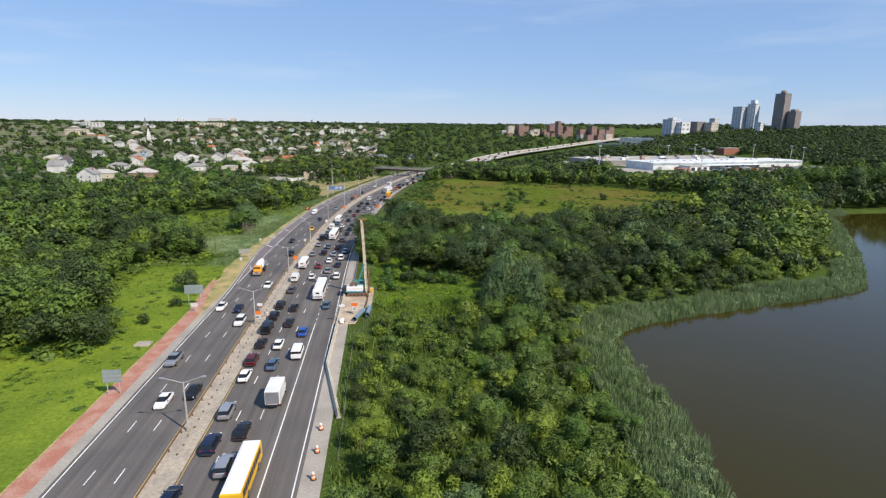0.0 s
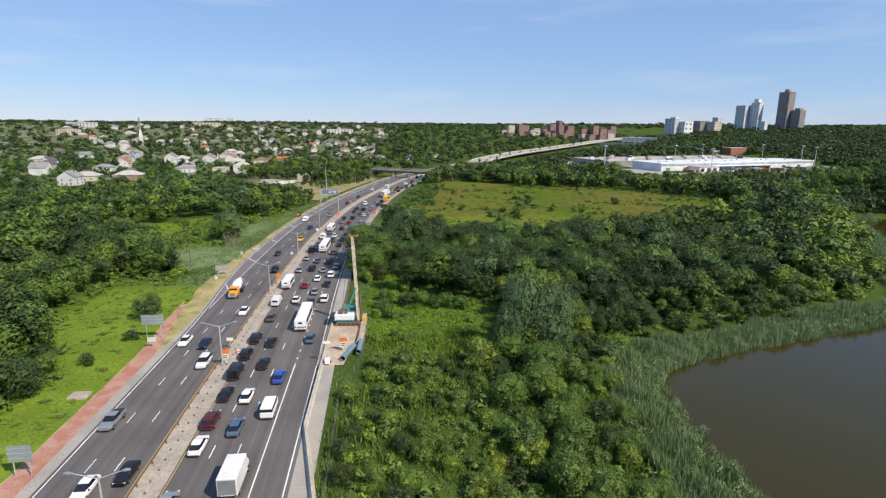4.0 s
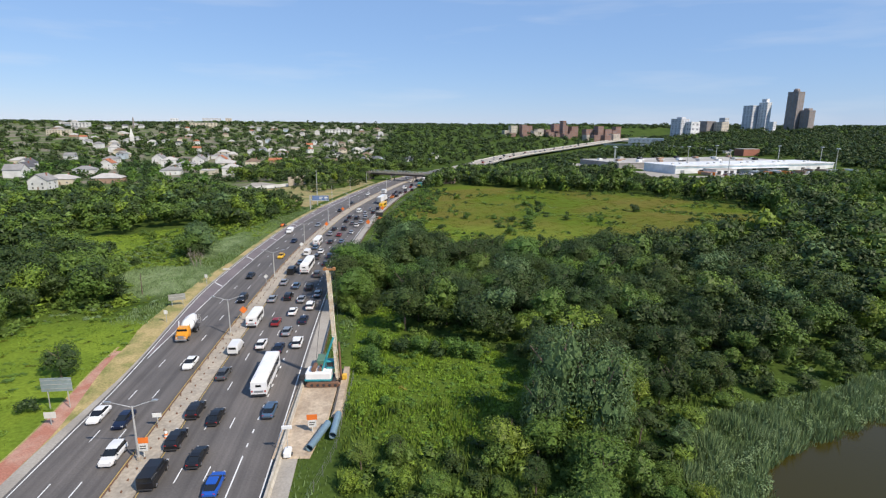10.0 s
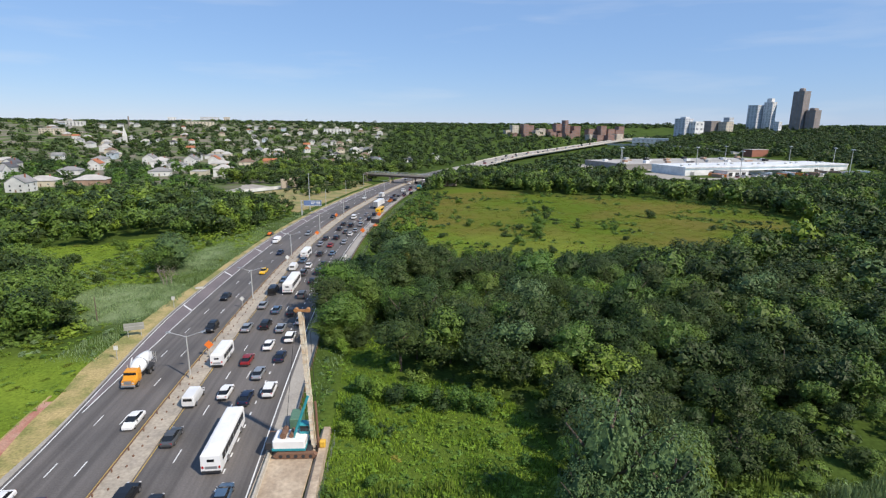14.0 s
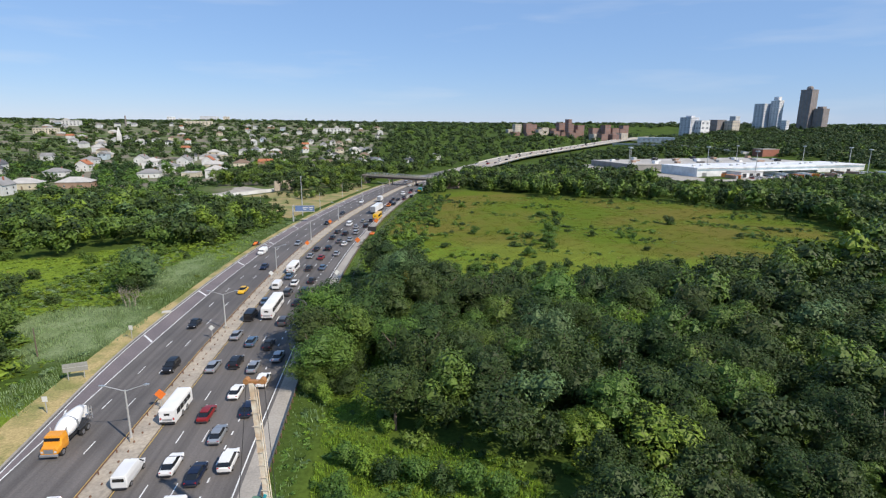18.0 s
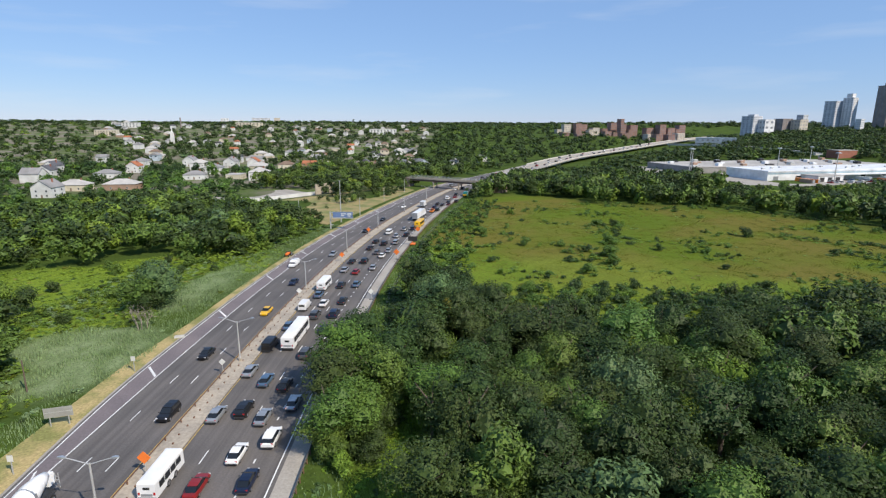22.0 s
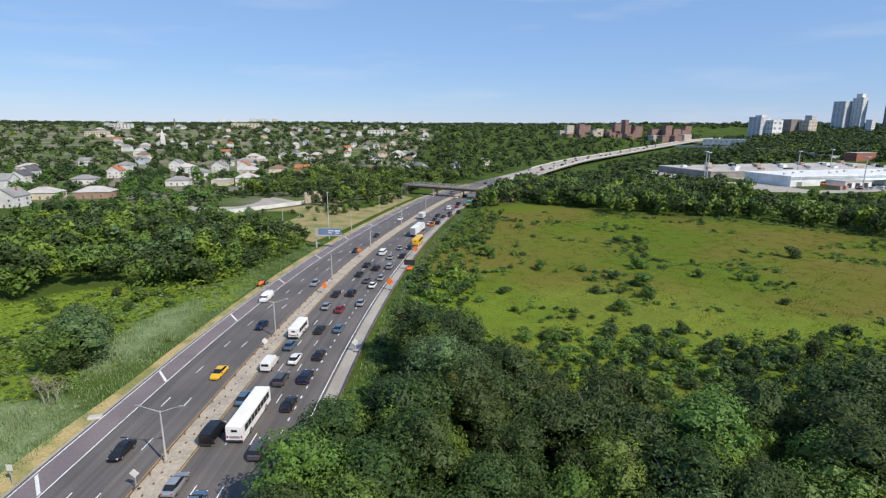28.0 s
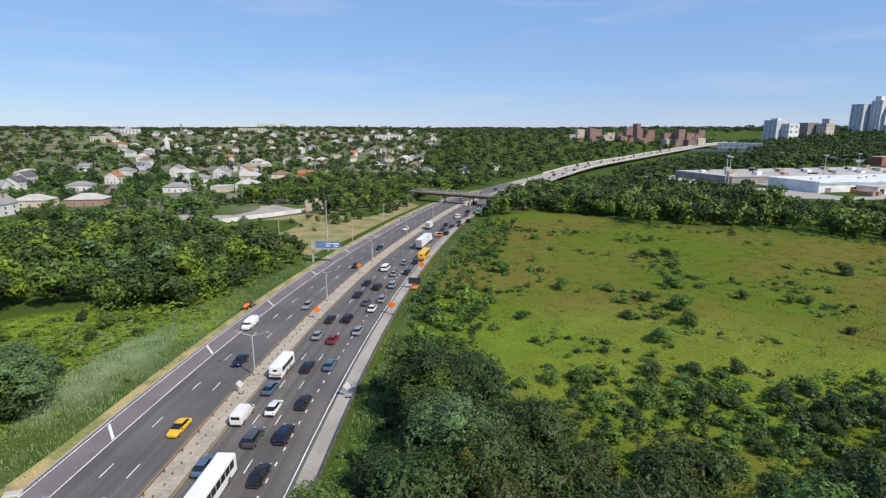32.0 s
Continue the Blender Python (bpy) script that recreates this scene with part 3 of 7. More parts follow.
def scatter(x0, x1, y0, y1, step, jitter=0.45):
    xs, ys = np.meshgrid(np.arange(x0, x1, step), np.arange(y0, y1, step))
    xs = xs + (np.arange(ys.shape[0]) % 2)[:, None] * step / 2
    return (xs + rng.uniform(-jitter, jitter, xs.shape) * step).ravel(), (ys + rng.uniform(-jitter, jitter, ys.shape) * step).ravel()


def wood_right(x, y):
    """Whether trees stand at a place east of the road."""
    o, d = off_road(x, y), shore_distance(x, y)
    edge = np.where(y < 118, 24.5, np.where(y < 172, 27.5, np.where(y < 192, 23.5, 31.0)))
    ok = (o > edge) & (d > 9.5) & ~((x < -8.5) & (y > 104) & (y < 128))
    ok &= ~((meadow_at(x, y) > 0.35) | (clearing_at(x, y) > 0.3))
    ok &= (y < 236 + 0.10 * np.abs(x - 40)) | (x > 130) | (y > 395)
    return ok


def height_right(x, y):
    h = 5.2 + 3.0 * np.clip((y - 90) / 60, 0, 1) + 1.8 * np.clip((y - 150) / 50, 0, 1)
    h = h + 3.5 * np.clip((x - 110) / 60, 0, 1)
    h = h * np.where((x < 14) & (y > 70) & (y < 124), 0.5, 1.0)
    return h * np.clip(shore_distance(x, y) / 22, 0.55, 1.0)


# houses: x, y, kind, turn; the rows further off stand where the suburb is open
HOUSES = [(-259, 430, 0, 8), (-269, 467, 1, 12), (-237, 470, 8, 10), (-222, 543, 3, 12), (-230, 594, 5, 8), (-192, 552, 7, 95), (-169, 545, 9, 15), (-147, 592, 10, 20), (-359, 722, 4, 8), (-309, 600, 6, 10),
          (-374, 583, 2, 8), (-300, 548, 3, 10), (-335, 512, 0, 98), (-352, 548, 2, 10), (-262, 632, 9, 10), (-205, 640, 1, 12), (-290, 668, 0, 8), (-335, 655, 5, 98), (-178, 640, 10, 15), (-120, 640, 3, 20), (-420, 640, 1, 8), (-400, 690, 0, 98)]


def open_at(x, y):
    """Where the suburb is open, with houses and low trees."""
    return noise.noise((x / 95, y / 130, 4.0)) + 0.12


hr = np.random.default_rng(21)
for row in range(26):
    y0 = 625 + 29 * row + 0.45 * row**2
    for x0 in np.arange(-150 - 0.80 * (y0 - 480), -70, 23.0 + row * 1.2):
        x, y = x0 + hr.uniform(-5, 5), y0 + hr.uniform(-7, 7)
        turn, kind = hr.choice([8, 98, 188, 278]) + hr.uniform(-4, 4), int(hr.integers(11))
        if hr.random() < (0.34 if open_at(x, y) > 0.0 else 0.12) * (1 if row < 14 else 0.6) and x - float(road_x(min(y, 1590))) < -48 and min(math.hypot(x - h[0], y - h[1]) for h in HOUSES) > 19:
            HOUSES.append((x, y, kind, turn))
HOUSES += [(-60, 655, 0, 25), (-45, 668, 4, 25), (-72, 640, 5, 25), (-93, 872, 9, 25), (-74, 872, 0, 25), (-52, 700, 2, 25), (-85, 662, 7, 25), (20, 760, 0, 25), (-163, 873, 6, 20), (-10, 730, 3, 25)]
HX, HY = np.array([h[0] for h in HOUSES]), np.array([h[1] for h in HOUSES])


def hides_house(x, y, front=26.0):
    """Whether a tree here would stand in a house or close before its front."""
    dx, dy = x - HX, HY - y
    side = dx - HX / HY * -dy
    return bool(((np.hypot(dx, dy) < 11.0) | ((np.abs(side) < 9.0) & (dy > 0) & (dy < front))).any())
# the single trees that stand out
tree(20.8, 118.8, 18.5, 8.6, 2, True, "tall grey-green poplar beside a grassy clearing")
tree(26.5, 122.5, 14.5, 5.4, 1, True, "tall dark poplar beside a grassy clearing")
tree(17.6, 115.5, 12.0, 5.0, 2, True, "grey-green poplar beside a grassy clearing")
tree(30.0, 124.5, 10.0, 4.6, 0)
tree(16.5, 113.0, 7.0, 3.6, 0)
tree(12.5, 113.5, 6.2, 3.4, 4)
tree(25.5, 114.5, 16.0, 6.8, 2, True, "grey-green poplar beside a grassy clearing")
yellowing = tree(-4.0, 213.5, 15.5, 5.0, 2, False, "tall grey-green tree with yellowed lower foliage")
for x, y, z, r in ((-3.2, 208.6, 5.6, 2.5), (-1.4, 209.2, 9.4, 2.0), (-5.0, 208.8, 8.4, 1.7)):
    part("yellow_foliage", crown_mesh(0, 1, 3), None, yellowing, "yellowed leaves", at=yellowing.matrix_basis.inverted() @ Matrix.LocRotScale((x, y, z), None, (r, r, r)))
tree(-6.2, 207.0, 12.0, 4.0, 1, False)
tree(0.8, 206.5, 11.0, 3.6, 1, False)
EDGE = []
for x, y, h, r in ((-18.0, 181, 13.0, 5.0), (-14.5, 176, 11.0, 4.8), (-19.0, 189, 14.0, 5.4), (-19.0, 197.5, 13.2, 5.2), (-12.0, 184, 12.5, 5.0), (-11.0, 193, 11.0, 4.6),
                   (-18.4, 206, 9.5, 4.6), (-12.0, 209, 10, 4.2), (-18.5, 173.5, 8.0, 3.6), (-9.5, 201, 10, 4.2)):
    tree(x, y, h, r, int(rng.integers(2)), label="broad green tree overhanging the motorway shoulder")
    EDGE.append((x, y, r))
tree(-76.0, 234.5, 12.5, 7.2, 2, False, "broad grey-green tree beside the motorway")
dead = thing("dead_tree", pose(-70.6, 216.5, -.1), "bare grey dead shrub beside the verge", "tree")
twigs = Geo()


def branch(base, way, length, radius, depth):
    """A crooked limb that forks into thinner ones."""
    side = Vector(rng.normal(size=3)) * 0.22 * length
    tip = base + way * length
    twigs.tube([base, base + way * length * 0.5 + side * 0.5, tip], [radius, radius * 0.75, radius * 0.45], 5 if depth > 1 else 4)
    if depth:
        for _ in range(4 if depth > 1 else 3):
            bend = (way + Vector(rng.normal(size=3)) * 0.55 + Vector((0, 0, 0.15))).normalized()
            branch(base + way * length * rng.uniform(0.45, 1.0), bend, length * rng.uniform(0.55, 0.8), radius * 0.5, depth - 1)


for k in range(3):
    branch(Vector((0.5 * k - 0.5, 0.3 * k, -0.2)), Vector((0.35 * (k - 1), 0.1, 1)).normalized(), 2.9, 0.13, 3)
part("branches", twigs, material("dead_wood", (0.30, 0.26, 0.21), .9, vary=.2, grain=8), dead)
tree(-63.5, 139.5, 6.6, 3.5, 1, False, "small round dark green tree on the lawn")
tree(66.0, 236.0, 8.6, 3.0, 1, True, "slender dark tree at the edge of the meadow")

# the woods: the trees nearest the flight are things, the rest is woodland
clouds, count, near_box = [], 0, (-30, 62, 64, 250)
xs, ys = scatter(-22, 260, 40, 262, 5.1)
keep = wood_right(xs, ys)
zs = land_z(xs, ys)
for x, y, z in zip(xs[keep], ys[keep], zs[keep]):
    h = float(height_right(x, y)) * rng.uniform(0.62, 1.36)
    r = max(1.9, h * rng.uniform(0.34, 0.56))
    leaf = leaf_kind(0.22, 0.71, 0.03, 0.0, 0.04) if y > 125 else leaf_kind(0.60, 0.16, 0.02, 0.0, 0.22)
    if x > 95 and shore_distance(x, y) < 30:
        leaf, h = leaf_kind(0.50, 0.10, 0.04, 0.0, 0.36), 0.8 * h
    close = near_box[0] < x < near_box[1] and near_box[2] < y < near_box[3]
    if close and count < 285 and rng.random() < (0.56 if y < 165 else 0.95):
        tree(x, y, h, r, leaf, squash=float(rng.uniform(0.85, 1.3)))
        count += 1
    else:
        src = pick(NEAR) if close and (y < 95 or y > 168) else pick(MID) if x < 105 else pick(LIGHT)
        clouds.append((src, (r, r, r * rng.uniform(0.85, 1.2)), rng.random() * 6.28, (x, y, z + h - 0.8 * r), leaf))
        if not close:
            clouds.append((pick(BUSH), (r * 1.1, r * 1.1, r * 0.9), rng.random() * 6.28, (x + rng.normal(), y + rng.normal(), z + 0.7), leaf))
# undergrowth under the near trees, low growth in the clearing
for x, y, r in EDGE:
    for _ in range(3):
        q = r * rng.uniform(0.55, 0.75)
        clouds.append((pick(NEAR), (q, q, 1.15 * q), rng.random() * 6.28, (x + rng.uniform(-0.3, 0.6) * r, y + rng.uniform(-0.7, 0.5) * r, rng.uniform(0.6, 1.0) * q), leaf_kind(0.55, 0.30, 0, 0, 0.15)))
xs, ys = scatter(-20, 64, 44, 216, 3.9)
keep = wood_right(xs, ys)
for x, y in zip(xs[keep], ys[keep]):
    r = rng.uniform(1.5, 2.6)
    clouds.append((pick(BUSH), (r, r, r * 1.1), rng.random() * 6.28, (x, y, 0.5), leaf_kind(0.55, 0.30, 0, 0, 0.15)))
tagged(new("woodland_east", cloud_mesh("woodland_east", clouds, LEAVES)), "dense mixed green woodland between motorway and water", "woods", kind="stuff")
clouds = []
xs, ys = scatter(-19, 19, 112, 206, 1.35)
keep = (off_road(xs, ys) > 27.4) & (clearing_at(xs, ys) > 0.2)
for x, y in zip(xs[keep], ys[keep]):
    lush = noise.noise((x / 5, y / 5, 2.0)) + 0.6 * noise.noise((x / 2, y / 2, 7.0))
    r = rng.uniform(0.7, 1.2)
    clouds.append((pick(TUFT), (r, r, r * (1.0 + 0.9 * max(lush, 0))), rng.random() * 6.28, (x, y, float(land_z(x, y)) + 0.05), leaf_kind(0.24, 0.03, 0, 0.0, 0.43, 0.30) if lush > -0.1 else leaf_kind(0.10, 0, 0.0, 0.02, 0.43, 0.45)))
    if lush > 0.25 and rng.random() < 0.22:
        r = rng.uniform(0.8, 1.5)
        clouds.append((pick(BUSH), (r, r, r * 0.9), rng.random() * 6.28, (x, y, float(land_z(x, y)) + 0.6), leaf_kind(0.50, 0.12, 0, 0, 0.38)))
for x, y, r in ((-9, 152, 2.2), (-6, 150.5, 2.5), (-3, 149, 2.2), (0.5, 148.6, 2.6), (4, 147, 2.3), (7.5, 146.5, 2.7), (11, 145, 2.4), (-10, 140, 1.8), (-8.2, 143, 2.2), (-6.8, 139.5, 2.0), (-9.5, 146.5, 2.0),
                (-5.5, 128.5, 1.2), (-15, 169, 2.0), (-4, 160, 1.5)):
    clouds.append((pick(MID), (r, r, r * 1.05), rng.random() * 6.28, (x, y, 0.65 * r), leaf_kind(0.55, 0.25, 0, 0, 0.20)))
xs, ys = scatter(-26, 32, 138, 446, 1.5)
o = off_road(xs, ys)
keep = (o > 22.2) & (o < 28.8) & (clearing_at(xs, ys) < 0.3) & (rng.random(len(xs)) < 0.8)
for x, y in zip(xs[keep], ys[keep]):
    r = rng.uniform(0.8, 1.5)
    clouds.append((pick(TUFT), (r, r, r * rng.uniform(0.7, 1.5)), rng.random() * 6.28, (x, y, float(land_z(x, y))), leaf_kind(0.36, 0.10, 0.18, 0, 0.30, 0.06)))
tagged(new("clearing_weeds", cloud_mesh("clearing_weeds", clouds, LEAVES)), "tall bright green weeds and vines in the clearing", "weeds", kind="stuff")

# wood beyond the meadow, and the shore wood
clouds = []
xs, ys = scatter(-10, 560, 255, 640, 7.6)
o = off_road(xs, ys)
keep = (shore_distance(xs, ys) > 8) & (o > 26) & (meadow_at(xs, ys) < 0.3) & ((ys > 400 - 0.45 * np.clip(xs - 60, 0, 160)) | (xs > 165) | ((o < 34) & (rng.random(len(xs)) < 0.5)))
keep &= ~((xs > 190) & (xs < 478) & (ys > 486 + 0.29 * (xs - 205))) & ((ys < 560) | (xs > 470))
zs = land_z(xs, ys)
for x, y, z in zip(xs[keep], ys[keep], zs[keep]):
    h = rng.uniform(7.5, 12.5) * (1.15 if x > 150 else 1.1) * (0.55 if y > 395 and x > 175 else 0.85 if y > 395 and x > 130 else 1)
    r = h * rng.uniform(0.40, 0.52)
    clouds.append((pick(MID) if x > 110 and y < 285 and shore_distance(x, y) < 26 else pick(LIGHT) if y < 330 and x < 330 else pick(THIN), (r, r, r * 1.15), rng.random() * 6.28, (x, y, z + h - r), leaf_kind(0.40, 0.50, 0.04, 0, 0.06)))
for x, y, h in ((98, 432, 13), (106, 440, 15), (115, 436, 14), (124, 446, 16), (133, 440, 15), (141, 448, 17), (150, 442, 16), (158, 452, 17), (146, 462, 16), (166, 448, 13), (88, 440, 12), (130, 458, 15), (112, 452, 14), (172, 415, 9), (183, 400, 9), (118, 462, 17), (136, 470, 18), (152, 472, 18), (96, 458, 15), (70, 452, 12), (56, 462, 12), (44, 455, 11)):
    r = h * rng.uniform(0.36, 0.46)
    clouds.append((pick(LIGHT), (r, r, r * 1.2), rng.random() * 6.28, (x, y, h - r), leaf_kind(0.35, 0.6, 0, 0, 0.05)))
for x, y, h in ((232, 318, 14), (240, 327, 16), (249, 331, 17), (256, 322, 15), (262, 330, 18), (270, 316, 17), (277, 325, 19), (284, 312, 17), (291, 322, 19), (300, 314, 18), (308, 326, 20), (318, 318, 18), (330, 322, 19), (345, 318, 18), (360, 324, 19), (376, 318, 18), (226, 334, 12)):
    h *= 1.32
    r = h * rng.uniform(0.30, 0.40)
    clouds.append((pick(MID), (r, r, r * 1.35), rng.random() * 6.28, (x, y, h - 1.1 * r), leaf_kind(0.80, 0.10, 0.10, 0, 0.0)))
tagged(new("woodland_north", cloud_mesh("woodland_north", clouds, LEAVES)), "belt of green trees behind the meadow", "woods", kind="stuff")

# shrubs in the meadow and along the guard rail
clouds = []
xs, ys = scatter(-8, 190, 222, 425, 3.6)
n1 = np.array([noise.noise((x / 26, y / 17, 3.0)) + 0.45 * noise.noise((x / 7, y / 7, 9.0)) for x, y in zip(xs, ys)])
m1 = meadow_at(xs, ys)
keep = (m1 > 0.1) & (n1 > 0.29 - 0.35 * (m1 < 0.75) - 0.16 * np.clip((300 - ys) / 60, 0, 1)) & (off_road(xs, ys) > 27)
for x, y in zip(xs[keep], ys[keep]):
    r = rng.uniform(0.7, 2.1)
    clouds.append((pick(BUSH), (r, r, r * 0.9), rng.random() * 6.28, (x, y, float(land_z(x, y)) + 0.35 * r), leaf_kind(0.50, 0.38, 0.02, 0, 0.10)))
keep = (m1 > 0.1) & (n1 > 0.16) & (off_road(xs, ys) > 27)
for x, y in zip(xs[keep], ys[keep]):
    for _ in range(1):
        r = rng.uniform(1.2, 2.4)
        clouds.append((pick(TUFT), (r, r, 0.34 * r), rng.random() * 6.28, (x + rng.normal() * 1.3, y + rng.normal() * 1.3, float(land_z(x, y))), leaf_kind(0.35, 0, 0, 0, 0.65)))
for x, y, r in ((-61, 128, 1.7), (-63, 115.5, 1.6), (-66, 104, 2.4), (-70, 108, 2.8)):
    clouds.append((pick(MID), (r, r, r), 0.0, (x, y, 0.7 * r), 1))
for x, y, r in ((57, 311, 3.2), (51, 290, 3.4), (49, 280, 2.6), (39, 268, 2.6), (37, 308, 2.0), (24, 309, 2.6), (8, 325, 3.2), (45, 298, 2.0), (62, 354, 2.2), (70, 355, 2.4), (24, 381, 2.2), (116, 328, 3.2), (83, 299, 2.0), (71, 300, 2.0),
                (88, 299, 1.8), (40, 253, 1.8), (37, 242, 2.6), (28, 242, 2.4), (18, 248, 2.6), (84, 276, 1.5), (12, 267, 1.4), (10, 283, 1.8), (36, 285, 1.8), (34, 243, 2.2), (42, 241, 1.8), (56, 239, 3.0), (63, 242, 2.6)):
    clouds.append((pick(MID), (r, r, 0.9 * r), rng.random() * 6.28, (x, y, float(land_z(x, y)) + 0.6 * r), leaf_kind(0.5, 0.42, 0, 0, 0.08)))
    for _ in range(3):
        q = r * rng.uniform(0.4, 0.75)
        clouds.append((pick(BUSH), (q, q, q), rng.random() * 6.28, (x + rng.normal() * r * 1.2, y + rng.normal() * r, 0.4 * q), leaf_kind(0.6, 0.25, 0, 0, 0.15)))
xs, ys = scatter(-6, 160, 222, 256, 2.9)
keep = rng.random(len(xs)) < np.clip((264 - ys) / 30, 0, 0.9) * (off_road(xs, ys) > 27)
for x, y in zip(xs[keep], ys[keep]):
    r = rng.uniform(1.0, 2.3)
    clouds.append((pick(MID) if rng.random() < 0.2 else pick(BUSH), (r, r, r * 1.05), rng.random() * 6.28, (x, y, 0.55 * r), leaf_kind(0.36, 0.56, 0, 0, 0.08)))
xs, ys = scatter(-30, 25, 214, 430, 3.0)
keep = (off_road(xs, ys) > 25.2) & (off_road(xs, ys) < 44) & (rng.random(len(xs)) < 0.62)
for x, y in zip(xs[keep], ys[keep]):
    r = rng.uniform(0.9, 2.4) * (1.35 if y < 300 else 1)
    clouds.append((pick(BUSH), (r, r, r * 1.1), rng.random() * 6.28, (x, y, 0.5 * r), leaf_kind(0.45, 0.40, 0, 0, 0.15)))
tagged(new("shrubs", cloud_mesh("shrubs", clouds, LEAVES)), "scattered green shrubs in the meadow and beside the motorway", "shrubs", kind="stuff")

# west of the motorway
clouds = []
xs, ys = scatter(-300, -55, 76, 436, 6.6)
o = off_road(xs, ys)
keep = (o < np.where(ys < 98, -47, np.where(ys < 115, -27.5, np.where(ys < 126, -36, np.where(ys < 172, -48, np.where(ys < 225, -34, -27)))))) & (marsh_at(xs, ys) < 0.3)
keep &= ~((xs > -62 - 1.35 * (ys - 338)) & (ys > 338)) & (xs > -150 - 0.85 * (430 - ys)) & (ys < 400 + 0.10 * np.clip(-xs - 130, 0, 300))
glade = glade_at(xs, ys)
zs = land_z(xs, ys)
for x, y, z, g1 in zip(xs[keep], ys[keep], zs[keep], glade[keep]):
    close = x > -116 and y < 258
    if g1 > 0.3:
        if rng.random() < 0.22:
            r = rng.uniform(1.4, 2.8)
            clouds.append((pick(MID), (r, r, r), rng.random() * 6.28, (x, y, z + 0.6 * r), leaf_kind(0.4, 0.5, 0, 0, 0.1)))
        continue
    h = rng.uniform(5.5, 12.0) * (1 - 0.25 * (off_road(x, y) > -34)) * (1.15 if y < 126 else 1)
    r = h * rng.uniform(0.40, 0.54)
    clouds.append((pick(MID) if close else pick(LIGHT) if x > -128 and y < 350 else pick(THIN), (r, r, r * 1.05), rng.random() * 6.28, (x, y, z + h - 0.8 * r), leaf_kind(0.40, 0.46, 0.03, 0, 0.11) if y > 140 else leaf_kind(0.28, 0.66, 0.02, 0, 0.04)))
    if off_road(x, y) > -60:
        clouds.append((pick(BUSH), (r, r, r * 0.8), rng.random() * 6.28, (x + 2 * rng.random(), y - 1, z + 0.6), leaf_kind(0.5, 0.2, 0, 0, 0.3)))
xs, ys = scatter(-120, -56, 172, 345, 3.0)
keep = (off_road(xs, ys) < -23.5) & (off_road(xs, ys) > -62) & (marsh_at(xs, ys) < 0.4) & (rng.random(len(xs)) < np.where(off_road(xs, ys) > -31, 0.12, 0.5))
for x, y in zip(xs[keep], ys[keep]):
    r = rng.uniform(0.7, 1.9)
    clouds.append((pick(BUSH), (r, r, r * 0.9), rng.random() * 6.28, (x, y, 0.3 * r), leaf_kind(0.35, 0.10, 0.10, 0, 0.45)))
for x, y, h in ((-66, 346, 6), (-71, 352, 7), (-77, 349, 7.5), (-83, 356, 8), (-89, 352, 8.5), (-76, 360, 6.5), (-95, 361, 9), (-101, 357, 9), (-88, 366, 7), (-107, 368, 9), (-97, 374, 8), (-112, 378, 9), (-104, 386, 8.5), (-119, 372, 9), (-122, 388, 9), (-68, 338, 6.5), (-63, 332, 5)):
    r = h * rng.uniform(0.40, 0.52)
    clouds.append((pick(LIGHT), (r, r, r * 1.1), rng.random() * 6.28, (x, y, h - 0.85 * r), leaf_kind(0.45, 0.35, 0.05, 0, 0.15)))
xs, ys = scatter(-145, -62, 200, 295, 2.3)
keep = (glade_at(xs, ys) > 0.2) & (marsh_at(xs, ys) < 0.4)
zs = land_z(xs, ys)
for x, y, z in zip(xs[keep], ys[keep], zs[keep]):
    r = rng.uniform(1.1, 2.1)
    clouds.append((pick(TUFT), (r, r, 0.75 * r), rng.random() * 6.28, (x, y, z), leaf_kind(0.08, 0, 0.0, 0.04, 0.33, 0.55)))
tagged(new("woodland_west", cloud_mesh("woodland_west", clouds, LEAVES)), "dense green wood beside the motorway", "woods", kind="stuff")

# gardens of the suburb's edge
clouds = []
xs, ys = scatter(-520, -100, 392, 640, 10.0)
keep = (rng.random(len(xs)) < 0.85) & ~((xs > -172) & (ys < 480) & (xs > -150 + 0.75 * (ys - 440)))
zs = land_z(xs, ys)
for x, y, z in zip(xs[keep], ys[keep], zs[keep]):
    if hides_house(x, y, 42.0):
        continue
    h = rng.uniform(3.8, 7.5) * (1.6 if rng.random() < 0.16 else 1) * (0.85 if y < 545 else 1.15)
    r = h * rng.uniform(0.50, 0.72)
    clouds.append((pick(THIN), (r, r, r), rng.random() * 6.28, (x, y, z + h - 0.85 * r), leaf_kind(0.34, 0.58, 0.03, 0, 0.05)))
tagged(new("garden_trees", cloud_mesh("garden_trees", clouds, LEAVES)), "green garden trees among the houses", "woods", kind="stuff")

